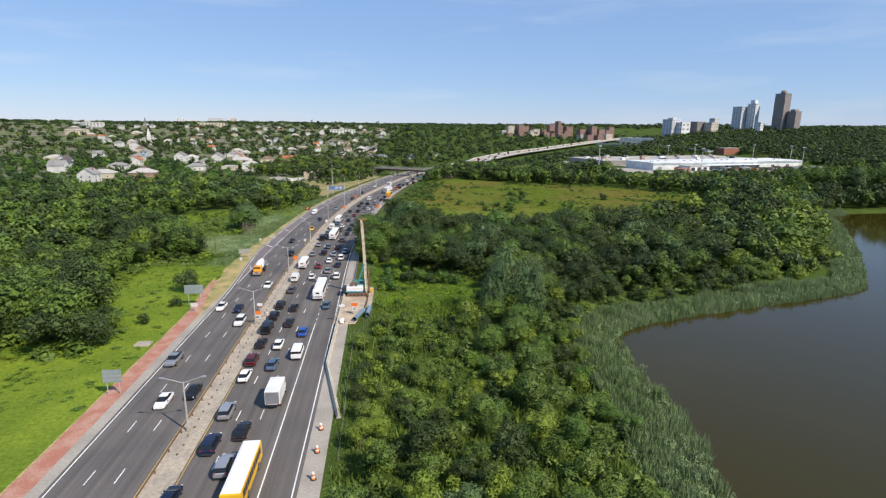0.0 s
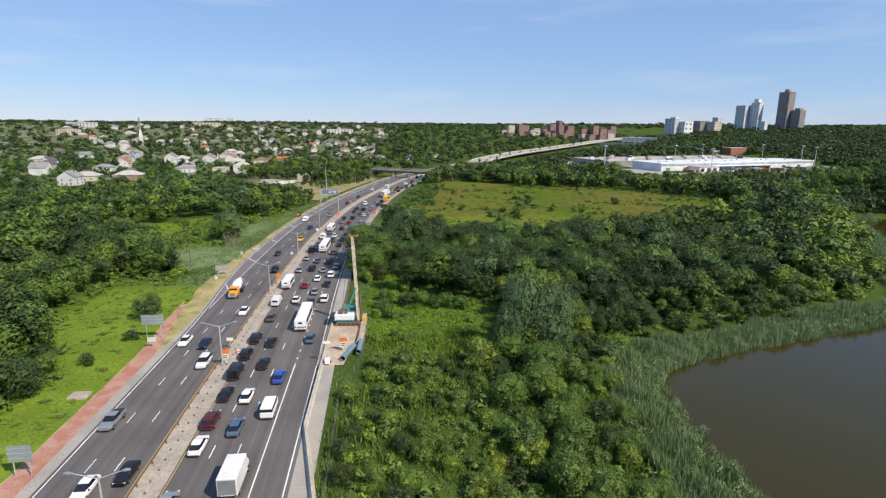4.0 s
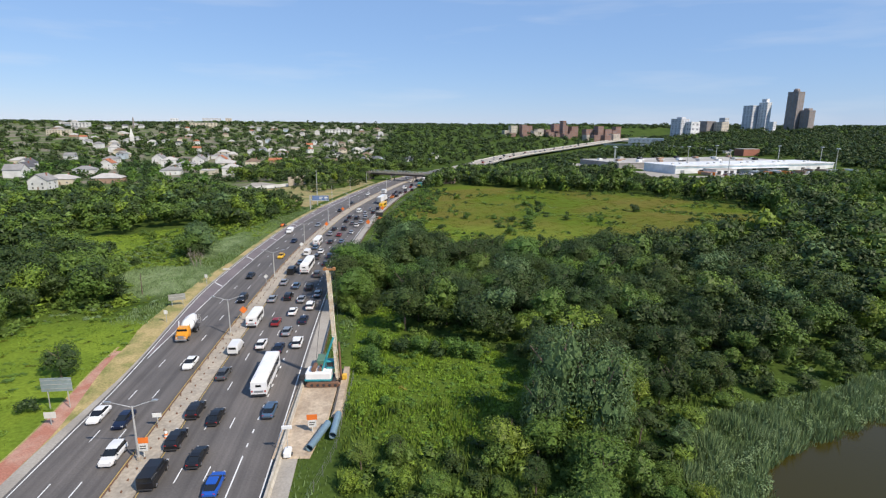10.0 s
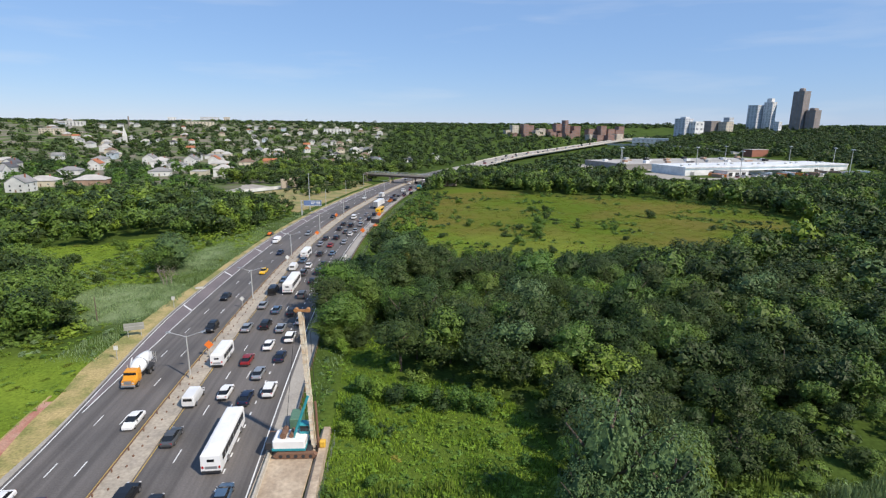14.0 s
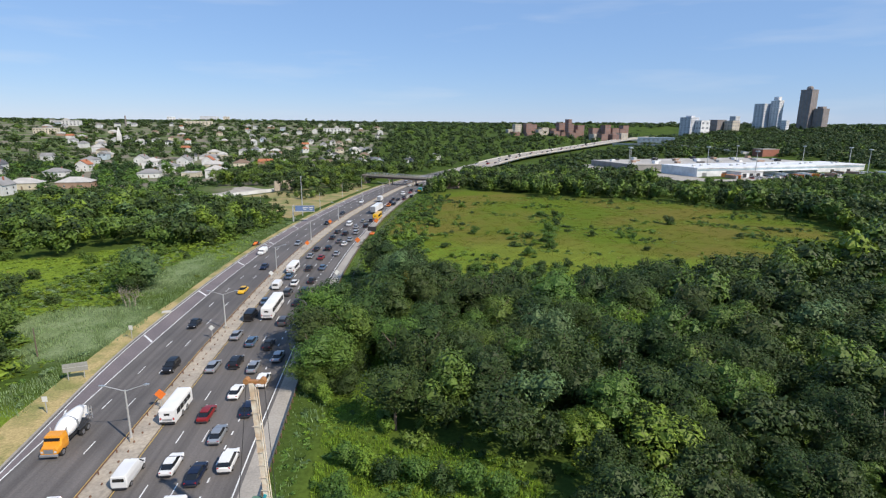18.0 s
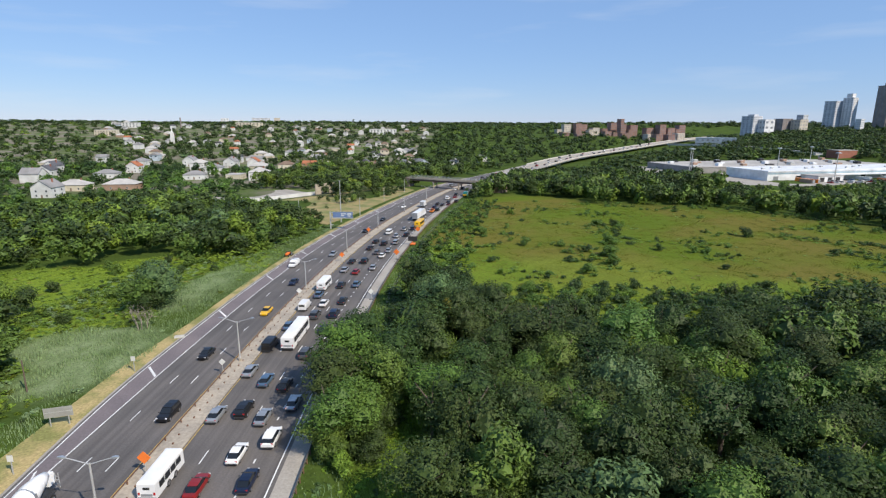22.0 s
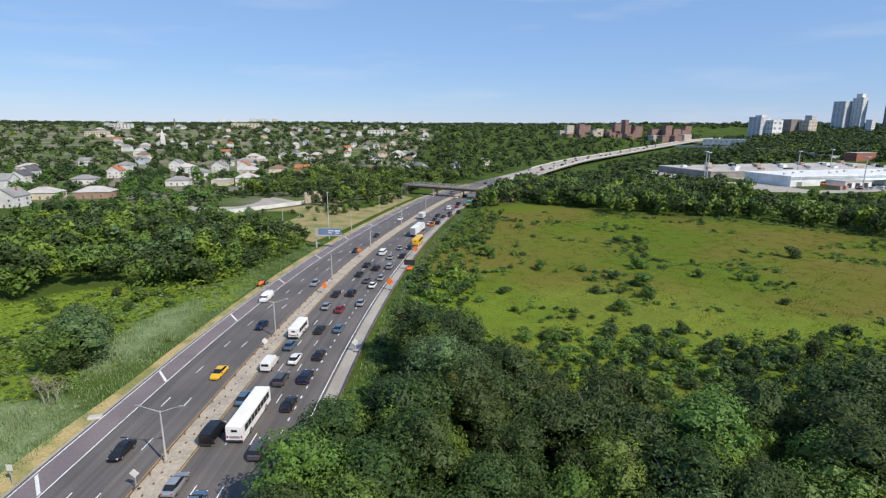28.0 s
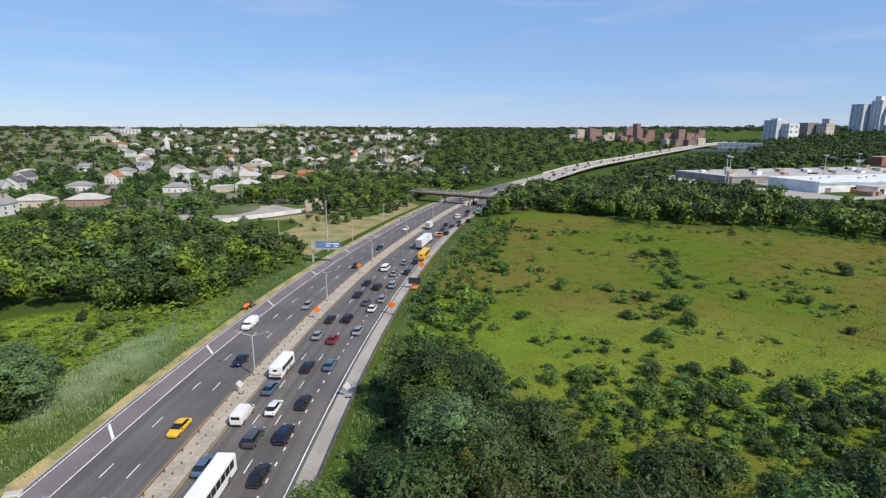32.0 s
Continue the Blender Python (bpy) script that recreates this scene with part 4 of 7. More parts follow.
# trees round the slip road and the overpass
clouds = []
xs, ys = scatter(-150, 70, 405, 640, 7.5)
o = off_road(xs, ys)
keep = ((o < -31) & (ys > 470) & ~((xs < -98) & (ys < 480))) | ((o > 27) & (ys > 486) & (xs < 60)) | ((o < -46) & (o > -70) & (ys > 438) & (ys < 480))
keep &= rng.random(len(xs)) < 0.8
for x, y in zip(xs[keep], ys[keep]):
    h = rng.uniform(6.5, 12)
    r = h * rng.uniform(0.42, 0.54)
    clouds.append((pick(THIN), (r, r, r), rng.random() * 6.28, (x, y, h - 0.85 * r), leaf_kind(0.45, 0.5, 0, 0, 0.05)))
for x, y, r in ((-70, 412, 3.6), (-64, 418, 3.4), (-60, 426, 3.0), (-54, 441, 2.6), (-50, 450, 3.4), (-46, 459, 3.2), (-42, 472, 3.0), (-57, 452, 3.8), (-66, 433, 3.0), (-52, 468, 4.0), (-75, 421, 2.6)):
    clouds.append((pick(THIN), (r, r, r * 1.1), rng.random() * 6.28, (x, y, r * 0.8), leaf_kind(0.5, 0.45, 0, 0, 0.05)))
for x, y in ((-98, 396), (-90, 388), (-84, 402), (-78, 410), (-92, 412), (-74, 392), (-104, 404), (-86, 425)):
    r = rng.uniform(1.0, 2.4)
    clouds.append((pick(BUSH), (r, r, r * 1.3), 0.0, (x, y, r * 0.9), 1))
tagged(new("ramp_trees", cloud_mesh("ramp_trees", clouds, LEAVES)), "green trees round the slip road and overpass", "woods", kind="stuff")

# distant trees out to the skyline
clouds, d = [], 430.0
while d < 3400:
    step_d, step_a = d / 23, 1 / 80
    angles = np.arange(-0.84, 0.86, step_a)
    aa, dd = angles + rng.uniform(-1.0, 1.0, len(angles)) * step_a, d + rng.uniform(-1.0, 1.0, len(angles)) * step_d
    xs, ys = np.sin(aa) * dd, np.cos(aa) * dd + 40
    zs, os = land_z(xs, ys), np.where(ys < 1600, off_road(xs, ys), 99)
    for x, y, z, o, far in zip(xs, ys, zs, os, dd):
        if abs(o) < (27 + 0.010 * d if y < 1320 else 15) or (y < 640 and -520 < x < 470):
            continue
        if 150 < x < 470 and 452 + 0.40 * (x - 150) < y < 760 + 0.35 * (x - 170):
            continue
        r = max(4.0, 0.0080 * far) * rng.uniform(0.5, 1.35)
        h = rng.uniform(8, 15)
        if x < -60 and y < 1500 and o < -40:
            if hides_house(x, y, 20.0):
                continue
            if open_at(x, y) > 0.0:
                if rng.random() < 0.10:
                    continue
                r, h = 0.92 * r, 0.80 * h
        if 640 < y < 1250 and 0 < o < 110:
            r, h = min(r, 4.5), 5.0
        clouds.append((pick(FAR), (r, r, min(r, 8) * 1.1), rng.random() * 6.28, (x, y, z + max(h - r, 0.3 * min(r, 7))), leaf_kind(0.16, 0.82, 0.01, 0, 0.01)))
    d += step_d
for x0, x1, y0, y1, gap in ((60, 1150, 560, 1180, 15.5), (180, 1000, 1180, 1800, 21)):
    xs, ys = scatter(x0, x1, y0, y1, gap)
    aa, bb = (xs - 250) * 0.96 + (ys - 562) * 0.28, (ys - 562) * 0.96 - (xs - 250) * 0.28
    keep = (off_road(xs, ys) > np.where(ys > 1300, 16, 48)) & ~((aa > -45) & (aa < 235) & (bb < 165)) & ~((aa > 200) & (aa < 290) & (bb > 60) & (bb < 170)) & ((bb > 60) | (aa > 228) | (aa < -66)) & (np.abs(ys - 1128 + 0.30 * xs) > 22)
    zs, low = land_z(xs, ys), off_road(xs, ys) < 90 + 0.28 * np.clip(ys - 700, 0, 420)
    for x, y, z, l1 in zip(xs[keep], ys[keep], zs[keep], low[keep]):
        r = rng.uniform(6.0, 9.5) * gap / 15.5
        h = 3.0 if l1 and y < 1180 else rng.uniform(9, 15)
        clouds.append((pick(FAR), (r, r, 4.0 if h < 4 else r), rng.random() * 6.28, (x, y, z + (1.0 if h < 4 else max(h - r, 3))), leaf_kind(0.05, 0.95, 0, 0, 0.0)))
tagged(new("distant_trees", cloud_mesh("distant_trees", clouds, LEAVES)), "distant tree-covered suburb reaching to the skyline", "woods", kind="stuff")


def blades(name, xs, ys, height, width, mat, label, category):
    """Upright leaves, one triangle each, standing on the ground."""
    n = len(xs)
    a = rng.uniform(-1.5, 1.5, n)
    h, w = height * rng.uniform(0.6, 1.2, n), width * rng.uniform(0.7, 1.3, n)
    h *= 1 + 0.75 * np.clip(np.sin(xs / 1.9 + 1.7 * np.sin(ys / 3.1)) * np.cos(ys / 2.3 + 1.3 * np.sin(xs / 2.7)), -0.7, 1)
    z = land_z(xs, ys)
    lean = rng.normal(size=(2, n)) * 0.18 * h
    base = np.stack([xs, ys, z - 0.1], -1)
    side = np.stack([np.cos(a) * w, np.sin(a) * w, np.zeros(n)], -1) / 2
    tip = base + np.stack([lean[0], lean[1], h], -1)
    soft = np.stack([rng.normal(size=n) * 0.30, rng.normal(size=n) * 0.30 - 0.15, np.ones(n)], -1)
    soft /= np.linalg.norm(soft, axis=1)[:, None]
    return tagged(new(name, mesh_of(name, np.stack([base - side, base + side, tip], 1).reshape(-1, 3), np.arange(3 * n).reshape(-1, 3), [mat], normals=np.repeat(soft, 3, 0))), label, category, kind="stuff")


xs, ys = scatter(30, 240, 40, 300, 0.20)
d = shore_distance(xs, ys)
keep = (d > -0.8) & (d < 10.5 - 1.5 * np.sin(xs / 9) - np.where(ys < 100, 0, 1.0)) & (xs < 236)
blades("reeds", xs[keep], ys[keep], 1.7, 0.19, REED, "grey-green reeds along the water's edge", "reeds")
xs, ys = scatter(-90, -60, 184, 278, 0.36)
keep = (marsh_at(xs, ys) > 0.2)
xs2, ys2 = scatter(-30, 0, 60, 440, 0.7)
keep2 = (off_road(xs2, ys2) > 21.4) & (off_road(xs2, ys2) < 26 + np.sin(ys2 / 5)) & ~((ys2 > 120) & (ys2 < 141))
xs3, ys3 = scatter(-100, -56, 166, 345, 0.42)
keep3 = (off_road(xs3, ys3) < np.where(ys3 > 212, -18.7, -20.6) - 0.7 * np.sin(ys3 / 7.0)) & (off_road(xs3, ys3) > -28 - 3 * np.sin(ys3 / 11.0))
blades("tall_grass", np.concatenate([xs[keep], xs2[keep2], xs3[keep3]]), np.concatenate([ys[keep], ys2[keep2], ys3[keep3]]), 0.62, 0.22, REED, "tall grey-green grass along the motorway", "grass")
clouds = []
xs, ys = scatter(30, 240, 40, 300, 2.1)
d = shore_distance(xs, ys)
keep = (d > 0.2) & (d < 10.5 - 1.5 * np.sin(xs / 9)) & (xs < 236)
for x, y in zip(xs[keep], ys[keep]):
    r = rng.uniform(0.9, 1.6)
    clouds.append((pick(REEDY), (r, r, 1.5 * r), rng.random() * 6.28, (x, y, 0.0), 0))
tagged(new("reed_clumps", cloud_mesh("reed_clumps", clouds, [REED, LEAF_LIME])), "soft grey-green clumps of reeds", "reeds", kind="stuff")
# low growth: meadow grass in tufts, plants along the verge and on the lawn
clouds = []
xs, ys = scatter(-5, 190, 228, 425, 5.2)
keep = (meadow_at(xs, ys) > 0.15) & (rng.random(len(xs)) < 0.5)
zs = land_z(xs, ys)
ochre = np.array([noise.noise((x / 19, y / 13, 5.0)) for x, y in zip(xs, ys)])
for x, y, z, c in zip(xs[keep], ys[keep], zs[keep], ochre[keep]):
    r = rng.uniform(0.7, 1.6)
    clouds.append((pick(TUFT), (r, r, 0.30 * r), rng.random() * 6.28, (x, y, z), 1 if c > 0.28 else 0))
RUSSET = foliage("russet_grass", (0.158, 0.124, 0.036), (0.142, 0.132, 0.030), 0.01)
tagged(new("meadow_grass", cloud_mesh("meadow_grass", clouds, [GRASSY, RUSSET])), "yellow-green meadow grass with russet patches", "grass", kind="stuff")
clouds = []
xs, ys = scatter(-112, -54, 150, 345, 2.1)
o = off_road(xs, ys)
keep = (o < np.where(ys > 212, -19.0, -20.3) - 0.7 * np.sin(ys / 7.0)) & (o > -60) & (marsh_at(xs, ys) < 0.5) & ((o < -27) | (rng.random(len(xs)) < 0.12)) & ((ys > 168) | (o < -50))
for x, y, oo in zip(xs[keep], ys[keep], o[keep]):
    r = rng.uniform(0.9, 1.9)
    clouds.append((pick(TUFT), (r, r, 0.8 * r), rng.random() * 6.28, (x, y, 0.05), int(rng.choice(4, p=[0.45, 0.15, 0.25, 0.15])) if oo < -26 else int(rng.choice(4, p=[0.15, 0.15, 0.6, 0.1]))))
xs, ys = scatter(-95, -50, 78, 172, 2.6)
o = off_road(xs, ys)
keep = (o < -19.0) & (lawn_at(xs, ys) > 0.3) & (rng.random(len(xs)) < np.where(o < -30, 0.75, 0.35))
for x, y in zip(xs[keep], ys[keep]):
    r = rng.uniform(0.8, 1.8)
    clouds.append((pick(TUFT), (r, r, 0.35 * r), rng.random() * 6.28, (x, y, 0.0), int(rng.choice(4, p=[0.82, 0.04, 0.0, 0.14]))))
tagged(new("verge_plants", cloud_mesh("verge_plants", clouds, [LEAF_LIME, LEAF, REED, GRASSY])), "low green plants along the verge and lawn", "plants", kind="stuff")

# grass: in the clearing and the gaps of the wood, on the meadow, on the lawn and in the glades
xs, ys = scatter(-20, 20, 108, 206, 0.30)
keep = (off_road(xs, ys) > 27.0) & (clearing_at(xs, ys) > 0.15)
blades("clearing_grass", xs[keep], ys[keep], 0.5, 0.26, WEEDS, "tall bright green grass in the clearing", "grass")
xs, ys = scatter(-24, 66, 44, 128, 0.55)
keep = (off_road(xs, ys) > 22.5) & (shore_distance(xs, ys) > 6) & ~((ys > 104) & (off_road(xs, ys) < 27))
blades("wood_grass", xs[keep], ys[keep], 1.1, 0.34, LEAF, "rough green grass between the trees", "grass")
xs, ys = scatter(-5, 190, 228, 425, 0.62)
keep = meadow_at(xs, ys) > 0.15
patchy = np.array([noise.noise((x / 27, y / 15, 5.0)) + 0.35 * noise.noise((x / 8, y / 5, 1.0)) + 0.10 * rng.normal() for x, y in zip(xs, ys)])
for name, pick_these, mat, label in (("meadow_blades", patchy < 0.24, GRASSY, "yellow-green grass of the meadow"), ("russet_blades", patchy >= 0.24, RUSSET, "russet dry grass of the meadow")):
    k = keep & pick_these
    blades(name, xs[k], ys[k], 0.20, 0.55, mat, label, "grass")
xs, ys = scatter(-145, -50, 78, 295, 0.62)
keep = ((lawn_at(xs, ys) > 0.3) & (off_road(xs, ys) < -19.5)) | (glade_at(xs, ys) > 0.25)
blades("lawn_grass", xs[keep], ys[keep], 0.25, 0.40, LEAF_LIME, "bright green grass of the lawn and glades", "grass")
# ---------------------------------------------------------------- vehicles
PAINTS = {k: material(k + "_car_paint", c, 0.28, mt, vary=0.03, grain=1.0) for k, c, mt in (
    ("black", (0.012, 0.012, 0.014), 0.0), ("navy", (0.012, 0.02, 0.05), 0.1), ("grey", (0.12, 0.125, 0.13), 0.4), ("silver", (0.40, 0.42, 0.44), 0.5),
    ("white", (0.78, 0.78, 0.77), 0.0), ("red", (0.26, 0.02, 0.02), 0.1), ("maroon", (0.10, 0.012, 0.015), 0.1), ("blue", (0.015, 0.09, 0.42), 0.1),
    ("steel_blue", (0.10, 0.17, 0.26), 0.3), ("yellow", (0.80, 0.46, 0.02), 0.0), ("orange", (0.75, 0.22, 0.03), 0.0), ("amber", (0.80, 0.33, 0.03), 0.0), ("teal", (0.02, 0.22, 0.22), 0.0), ("tan", (0.35, 0.30, 0.24), 0.2))}
WORDS = {"steel_blue": "slate blue", "navy": "dark navy blue", "maroon": "dark red"}
SHARED = {}


def hull(stations):
    """A body from rings along y: (y, half width, bottom, top, shoulder)."""
    return Geo().rings([[(-w * 0.9, y, a), (w * 0.9, y, a), (w, y, a + 0.25 * (b - a)), (w, y, a + 0.72 * (b - a)), (w - s, y, b),
                         (-w + s, y, b), (-w, y, a + 0.72 * (b - a)), (-w, y, a + 0.25 * (b - a))][::-1] for y, w, a, b, s in stations])


def cabin(stations):
    """Glass from the waist up: (y, half width below, half width above, waist, top)."""
    return Geo().rings([[(-w, y, a), (w, y, a), (u, y, b), (-u, y, b)][::-1] for y, w, u, a, b in stations])


CARS = {
    "sedan": dict(body=[(-2.36, .72, .38, .72, .10), (-2.22, .86, .26, .93, .12), (-1.3, .90, .22, .99, .10), (.95, .90, .22, .97, .10), (1.95, .87, .25, .84, .12), (2.33, .72, .32, .66, .10)],
                  glass=[(-1.92, .70, .62, .93, .96), (-1.12, .80, .62, .95, 1.38), (.15, .80, .62, .95, 1.42), (1.15, .76, .60, .93, .97)],
                  roof=[(-1.22, .60, 1.36, 1.42, .03), (-.5, .65, 1.38, 1.47, .08), (.22, .62, 1.38, 1.44, .03)], axle=1.40, r=.33, ends=(-2.30, 2.26), lights=.68),
    "suv": dict(body=[(-2.38, .80, .42, .95, .10), (-2.25, .93, .32, 1.10, .08), (-1.3, .96, .28, 1.13, .08), (.8, .96, .28, 1.12, .08), (1.95, .93, .32, 1.02, .12), (2.36, .80, .40, .82, .10)],
                glass=[(-2.26, .86, .74, 1.08, 1.14), (-1.98, .88, .72, 1.10, 1.66), (.2, .88, .72, 1.10, 1.70), (1.12, .84, .70, 1.08, 1.14)],
                roof=[(-2.05, .70, 1.64, 1.71, .03), (-.9, .75, 1.66, 1.78, .08), (.3, .71, 1.66, 1.73, .03)], axle=1.43, r=.38, ends=(-2.33, 2.30), lights=.90),
    "cargo": dict(body=[(-2.72, .92, .42, 1.95, .10), (-2.62, 1.0, .34, 2.02, .14), (0, 1.0, .32, 2.05, .14), (1.05, 1.0, .32, 2.0, .14), (1.85, .98, .32, 1.25, .10), (2.3, .96, .34, 1.12, .10), (2.72, .84, .42, .92, .10)],
                glass=[(-2.74, .70, .66, 1.30, 1.75), (-2.70, .70, .66, 1.30, 1.75), (1.1, 1.005, .90, 1.34, 1.90), (1.86, .93, .86, 1.24, 1.30)],
                roof=[(-2.60, .82, 2.0, 2.06, .05), (-.5, .84, 2.02, 2.12, .12), (1.0, .80, 2.0, 2.04, .05)], axle=1.75, r=.37, ends=(-2.68, 2.68), lights=.95),
    "van": dict(body=[(-2.72, .92, .42, 1.30, .06), (-2.62, 1.0, .34, 1.36, .05), (0, 1.0, .32, 1.36, .05), (1.7, 1.0, .32, 1.30, .06), (2.3, .96, .34, 1.12, .10), (2.72, .84, .42, .92, .10)],
                glass=[(-2.64, .94, .88, 1.34, 1.95), (0, .95, .88, 1.34, 1.98), (1.2, .94, .86, 1.30, 1.96), (1.95, .90, .80, 1.18, 1.24)],
                roof=[(-2.70, .90, 1.88, 2.02, .05), (-.5, .93, 1.92, 2.12, .12), (1.35, .88, 1.90, 2.02, .05)], axle=1.75, r=.37, ends=(-2.68, 2.68), lights=.95),
}


def shared(key, make, mat):
    if key not in SHARED:
        SHARED[key] = make().mesh(key[-1], mat)
    return SHARED[key]


def wheel_geo(r, w):
    prof = [(0.62 * r, -w / 2), (0.92 * r, -w / 2), (r, -w / 3), (r, w / 3), (0.92 * r, w / 2), (0.62 * r, w / 2)]
    n = 12
    return Geo().rings([[(x, q * math.cos(2 * math.pi * k / n), q * math.sin(2 * math.pi * k / n)) for k in range(n)] for q, x in prof])


def rim_geo(r, w):
    n = 10
    return Geo().rings([[(x, q * math.cos(2 * math.pi * k / n), q * math.sin(2 * math.pi * k / n)) for k in range(n)] for q, x in ((0.62 * r, -w / 2 - .01), (0.2 * r, -w / 2 - .03))])


def wheels(ob, places, r, w=.22):
    for x, y in places:
        side = pose(x, y, r, 0, 0, 0 if x < 0 else 180)
        tyre = part("wheel", shared((r, w, "wheel"), lambda: wheel_geo(r, w), RUBBER), None, ob, at=side)
        part("rim", shared((r, w, "rim"), lambda: rim_geo(r, w), HUB), None, tyre, "bright alloy rim")


def painted(name, mesh, paint, ob, label=""):
    p = part(name, mesh, None, ob, label)
    p.material_slots[0].link = "OBJECT"
    p.material_slots[0].material = paint
    return p


def car(kind, color, x, y, away=True, extra="", group="cars in the traffic jam"):
    s, paint = CARS[kind], PAINTS[color]
    word = WORDS.get(color, color)
    nice = {"sedan": "saloon car", "suv": "sport utility car", "van": "passenger van", "cargo": "cargo van"}[kind]
    ob = thing("car" if kind not in ("van", "cargo") else "van", pose(x, y, float(road_z(y)) + 0.012, 0, 0, road_turn(y) + (0 if away else 180)),
               extra or f"{word} {nice} on the motorway lane", "van" if kind in ("van", "cargo") else "car", group)
    painted("body", shared((kind, "body"), lambda: hull(s["body"]), TRIM), paint, ob)
    part("window_glass", shared((kind, "window_glass"), lambda: cabin(s["glass"]), GLASS), None, ob, "dark tinted window glass")
    painted("roof", shared((kind, "roof"), lambda: hull(s["roof"]), TRIM), paint, ob)
    g = s["glass"]
    a, r, z = s["axle"], s["r"], s["lights"]
    w = s["body"][1][1]
    wheels(ob, [(-w + .08, a), (w - .08, a), (-w + .08, -a), (w - .08, -a)], r)
    for sx in (-1, 1):
        x0, x1 = sorted((sx * (w - .36), sx * (w - .10)))
        part("tail_light", shared((kind, sx, "tail_light"), lambda: Geo().box(x0, x1, s["ends"][0] - .03, s["ends"][0] + .14, z - .08, z + .16), TAIL), None, ob, "red tail light")
        part("headlight", shared((kind, sx, "headlight"), lambda: Geo().box(x0, x1, s["ends"][1] - .14, s["ends"][1] + .02, z - .12, z + .04), HEAD), None, ob, "clear headlight")
        part("wing_mirror", shared((kind, sx, "wing_mirror"), lambda: Geo().bevelbox(min(sx * w, sx * (w + .2)), max(sx * w, sx * (w + .2)), g[3][0] - .32, g[3][0] - .18, g[3][3], g[3][3] + .16, .03), TRIM), None, ob)
    part("rear_bumper", shared((kind, "rear_bumper"), lambda: Geo().bevelbox(-w + .1, w - .1, s["ends"][0] - .10, s["ends"][0] + .1, .30, .50, .04), TRIM), None, ob)
    return ob


def coach(x, y, length, width, height, side_mat, roof_mat, label, category, away=True, windows=8, school=False, axle=None):
    """A bus: y is its middle."""
    ob = thing("bus", pose(x, y, 0.012, 0, 0, road_turn(y) + (0 if away else 180)), label, category)
    w, l = width / 2, length / 2
    part("body", Geo().rings([[(-w + i, -l + i, z), (w - i, -l + i, z), (w - i, l - i, z), (-w + i, l - i, z)] for z, i in ((.35, .06), (.45, 0), (height - .35, .02), (height - .16, .10))]), side_mat, ob)
    part("roof", Geo().rings([[(-w + i, -l + i, z), (w - i, -l + i, z), (w - i, l - i, z), (-w + i, l - i, z)] for z, i in ((height - .18, .09), (height - .06, .16), (height, .42))]), roof_mat, ob, "plain white roof")
    if length > 10 and not school:
        part("air_conditioner", Geo().bevelbox(-.8, .8, -l + .8, -l + 2.6, height - .01, height + .16, .08), roof_mat, ob)
        part("roof_hatch", Geo().bevelbox(-.4, .4, 1.6, 2.4, height - .01, height + .07, .04), roof_mat, ob)
    span = (length - 1.6) / windows
    for k in range(windows):
        y0 = -l + .9 + k * span
        for sx in (-1, 1):
            part("side_window", Geo().box(sx * w - .012, sx * w + .012, y0, y0 + span - .16, height * .48, height - .55), GLASS, ob, "dark tinted side window")
    part("rear_window", Geo().box(-w * .35, w * .35, -l - .015, -l + .03, height * .62, height * .74), GLASS, ob, "small dark rear window")
    part("engine_grille", Geo().box(-w * .6, w * .6, -l - .02, -l + .03, height * .30, height * .42), PAINTS["silver"], ob, "grey engine grille")
    part("windscreen", Geo().box(-w + .15, w - .15, l - .03, l + .015, height * .42, height - .45), GLASS, ob, "wide windscreen")
    for sx in (-1, 1):
        part("tail_light", Geo().box(sx * (w - .22) - .12, sx * (w - .22) + .12, -l - .03, -l + .05, 1.0, 1.35), TAIL, ob, "red tail light")
    part("rear_bumper", Geo().bevelbox(-w + .05, w - .05, -l - .12, -l + .05, .4, .68, .05), TRIM, ob)
    a = axle or (l - 2.4, -l + 3.0)
    wheels(ob, [(-w + .12, a[0]), (w - .12, a[0]), (-w + .12, a[1]), (w - .12, a[1])], .48, .3)
    return ob


def box_truck(x, y, length, label, color="white", high=3.3, category="truck"):
    ob = thing("box_truck", pose(x, y, 0.012, 0, 0, road_turn(y)), label, category)
    l = length / 2
    part("cargo_box", Geo().bevelbox(-1.2, 1.2, -l, l - 2.0, .95, high, .06), PAINTS["white"], ob, "white cargo box")
    part("roller_door", Geo().box(-1.05, 1.05, -l - .03, -l + .02, 1.1, high - .2), PAINTS["silver"], ob, "grey roller door")
    part("cab", hull([(l - 1.95, 1.0, .5, 2.2, .12), (l - .9, 1.0, .5, 2.2, .15), (l - .5, .98, .5, 1.5, .12), (l, .9, .55, 1.2, .12)]), PAINTS[color], ob)
    part("windscreen", Geo().rings([[(-.85, l - .86, 2.1), (.85, l - .86, 2.1), (.9, l - .46, 1.5), (-.9, l - .46, 1.5)], [(-.85, l - .80, 2.1), (.85, l - .80, 2.1), (.9, l - .40, 1.5), (-.9, l - .40, 1.5)]]), GLASS, ob)
    part("chassis", Geo().box(-.5, .5, -l + .1, l - .6, .5, .93), TRIM, ob)
    for sx in (-1, 1):
        part("tail_light", Geo().box(sx * .95 - .1, sx * .95 + .1, -l - .04, -l + .02, .95, 1.08), TAIL, ob)
    wheels(ob, [(-.98, l - 1.2), (.98, l - 1.2), (-.95, -l + 1.5), (.95, -l + 1.5)], .42, .28)
    return ob


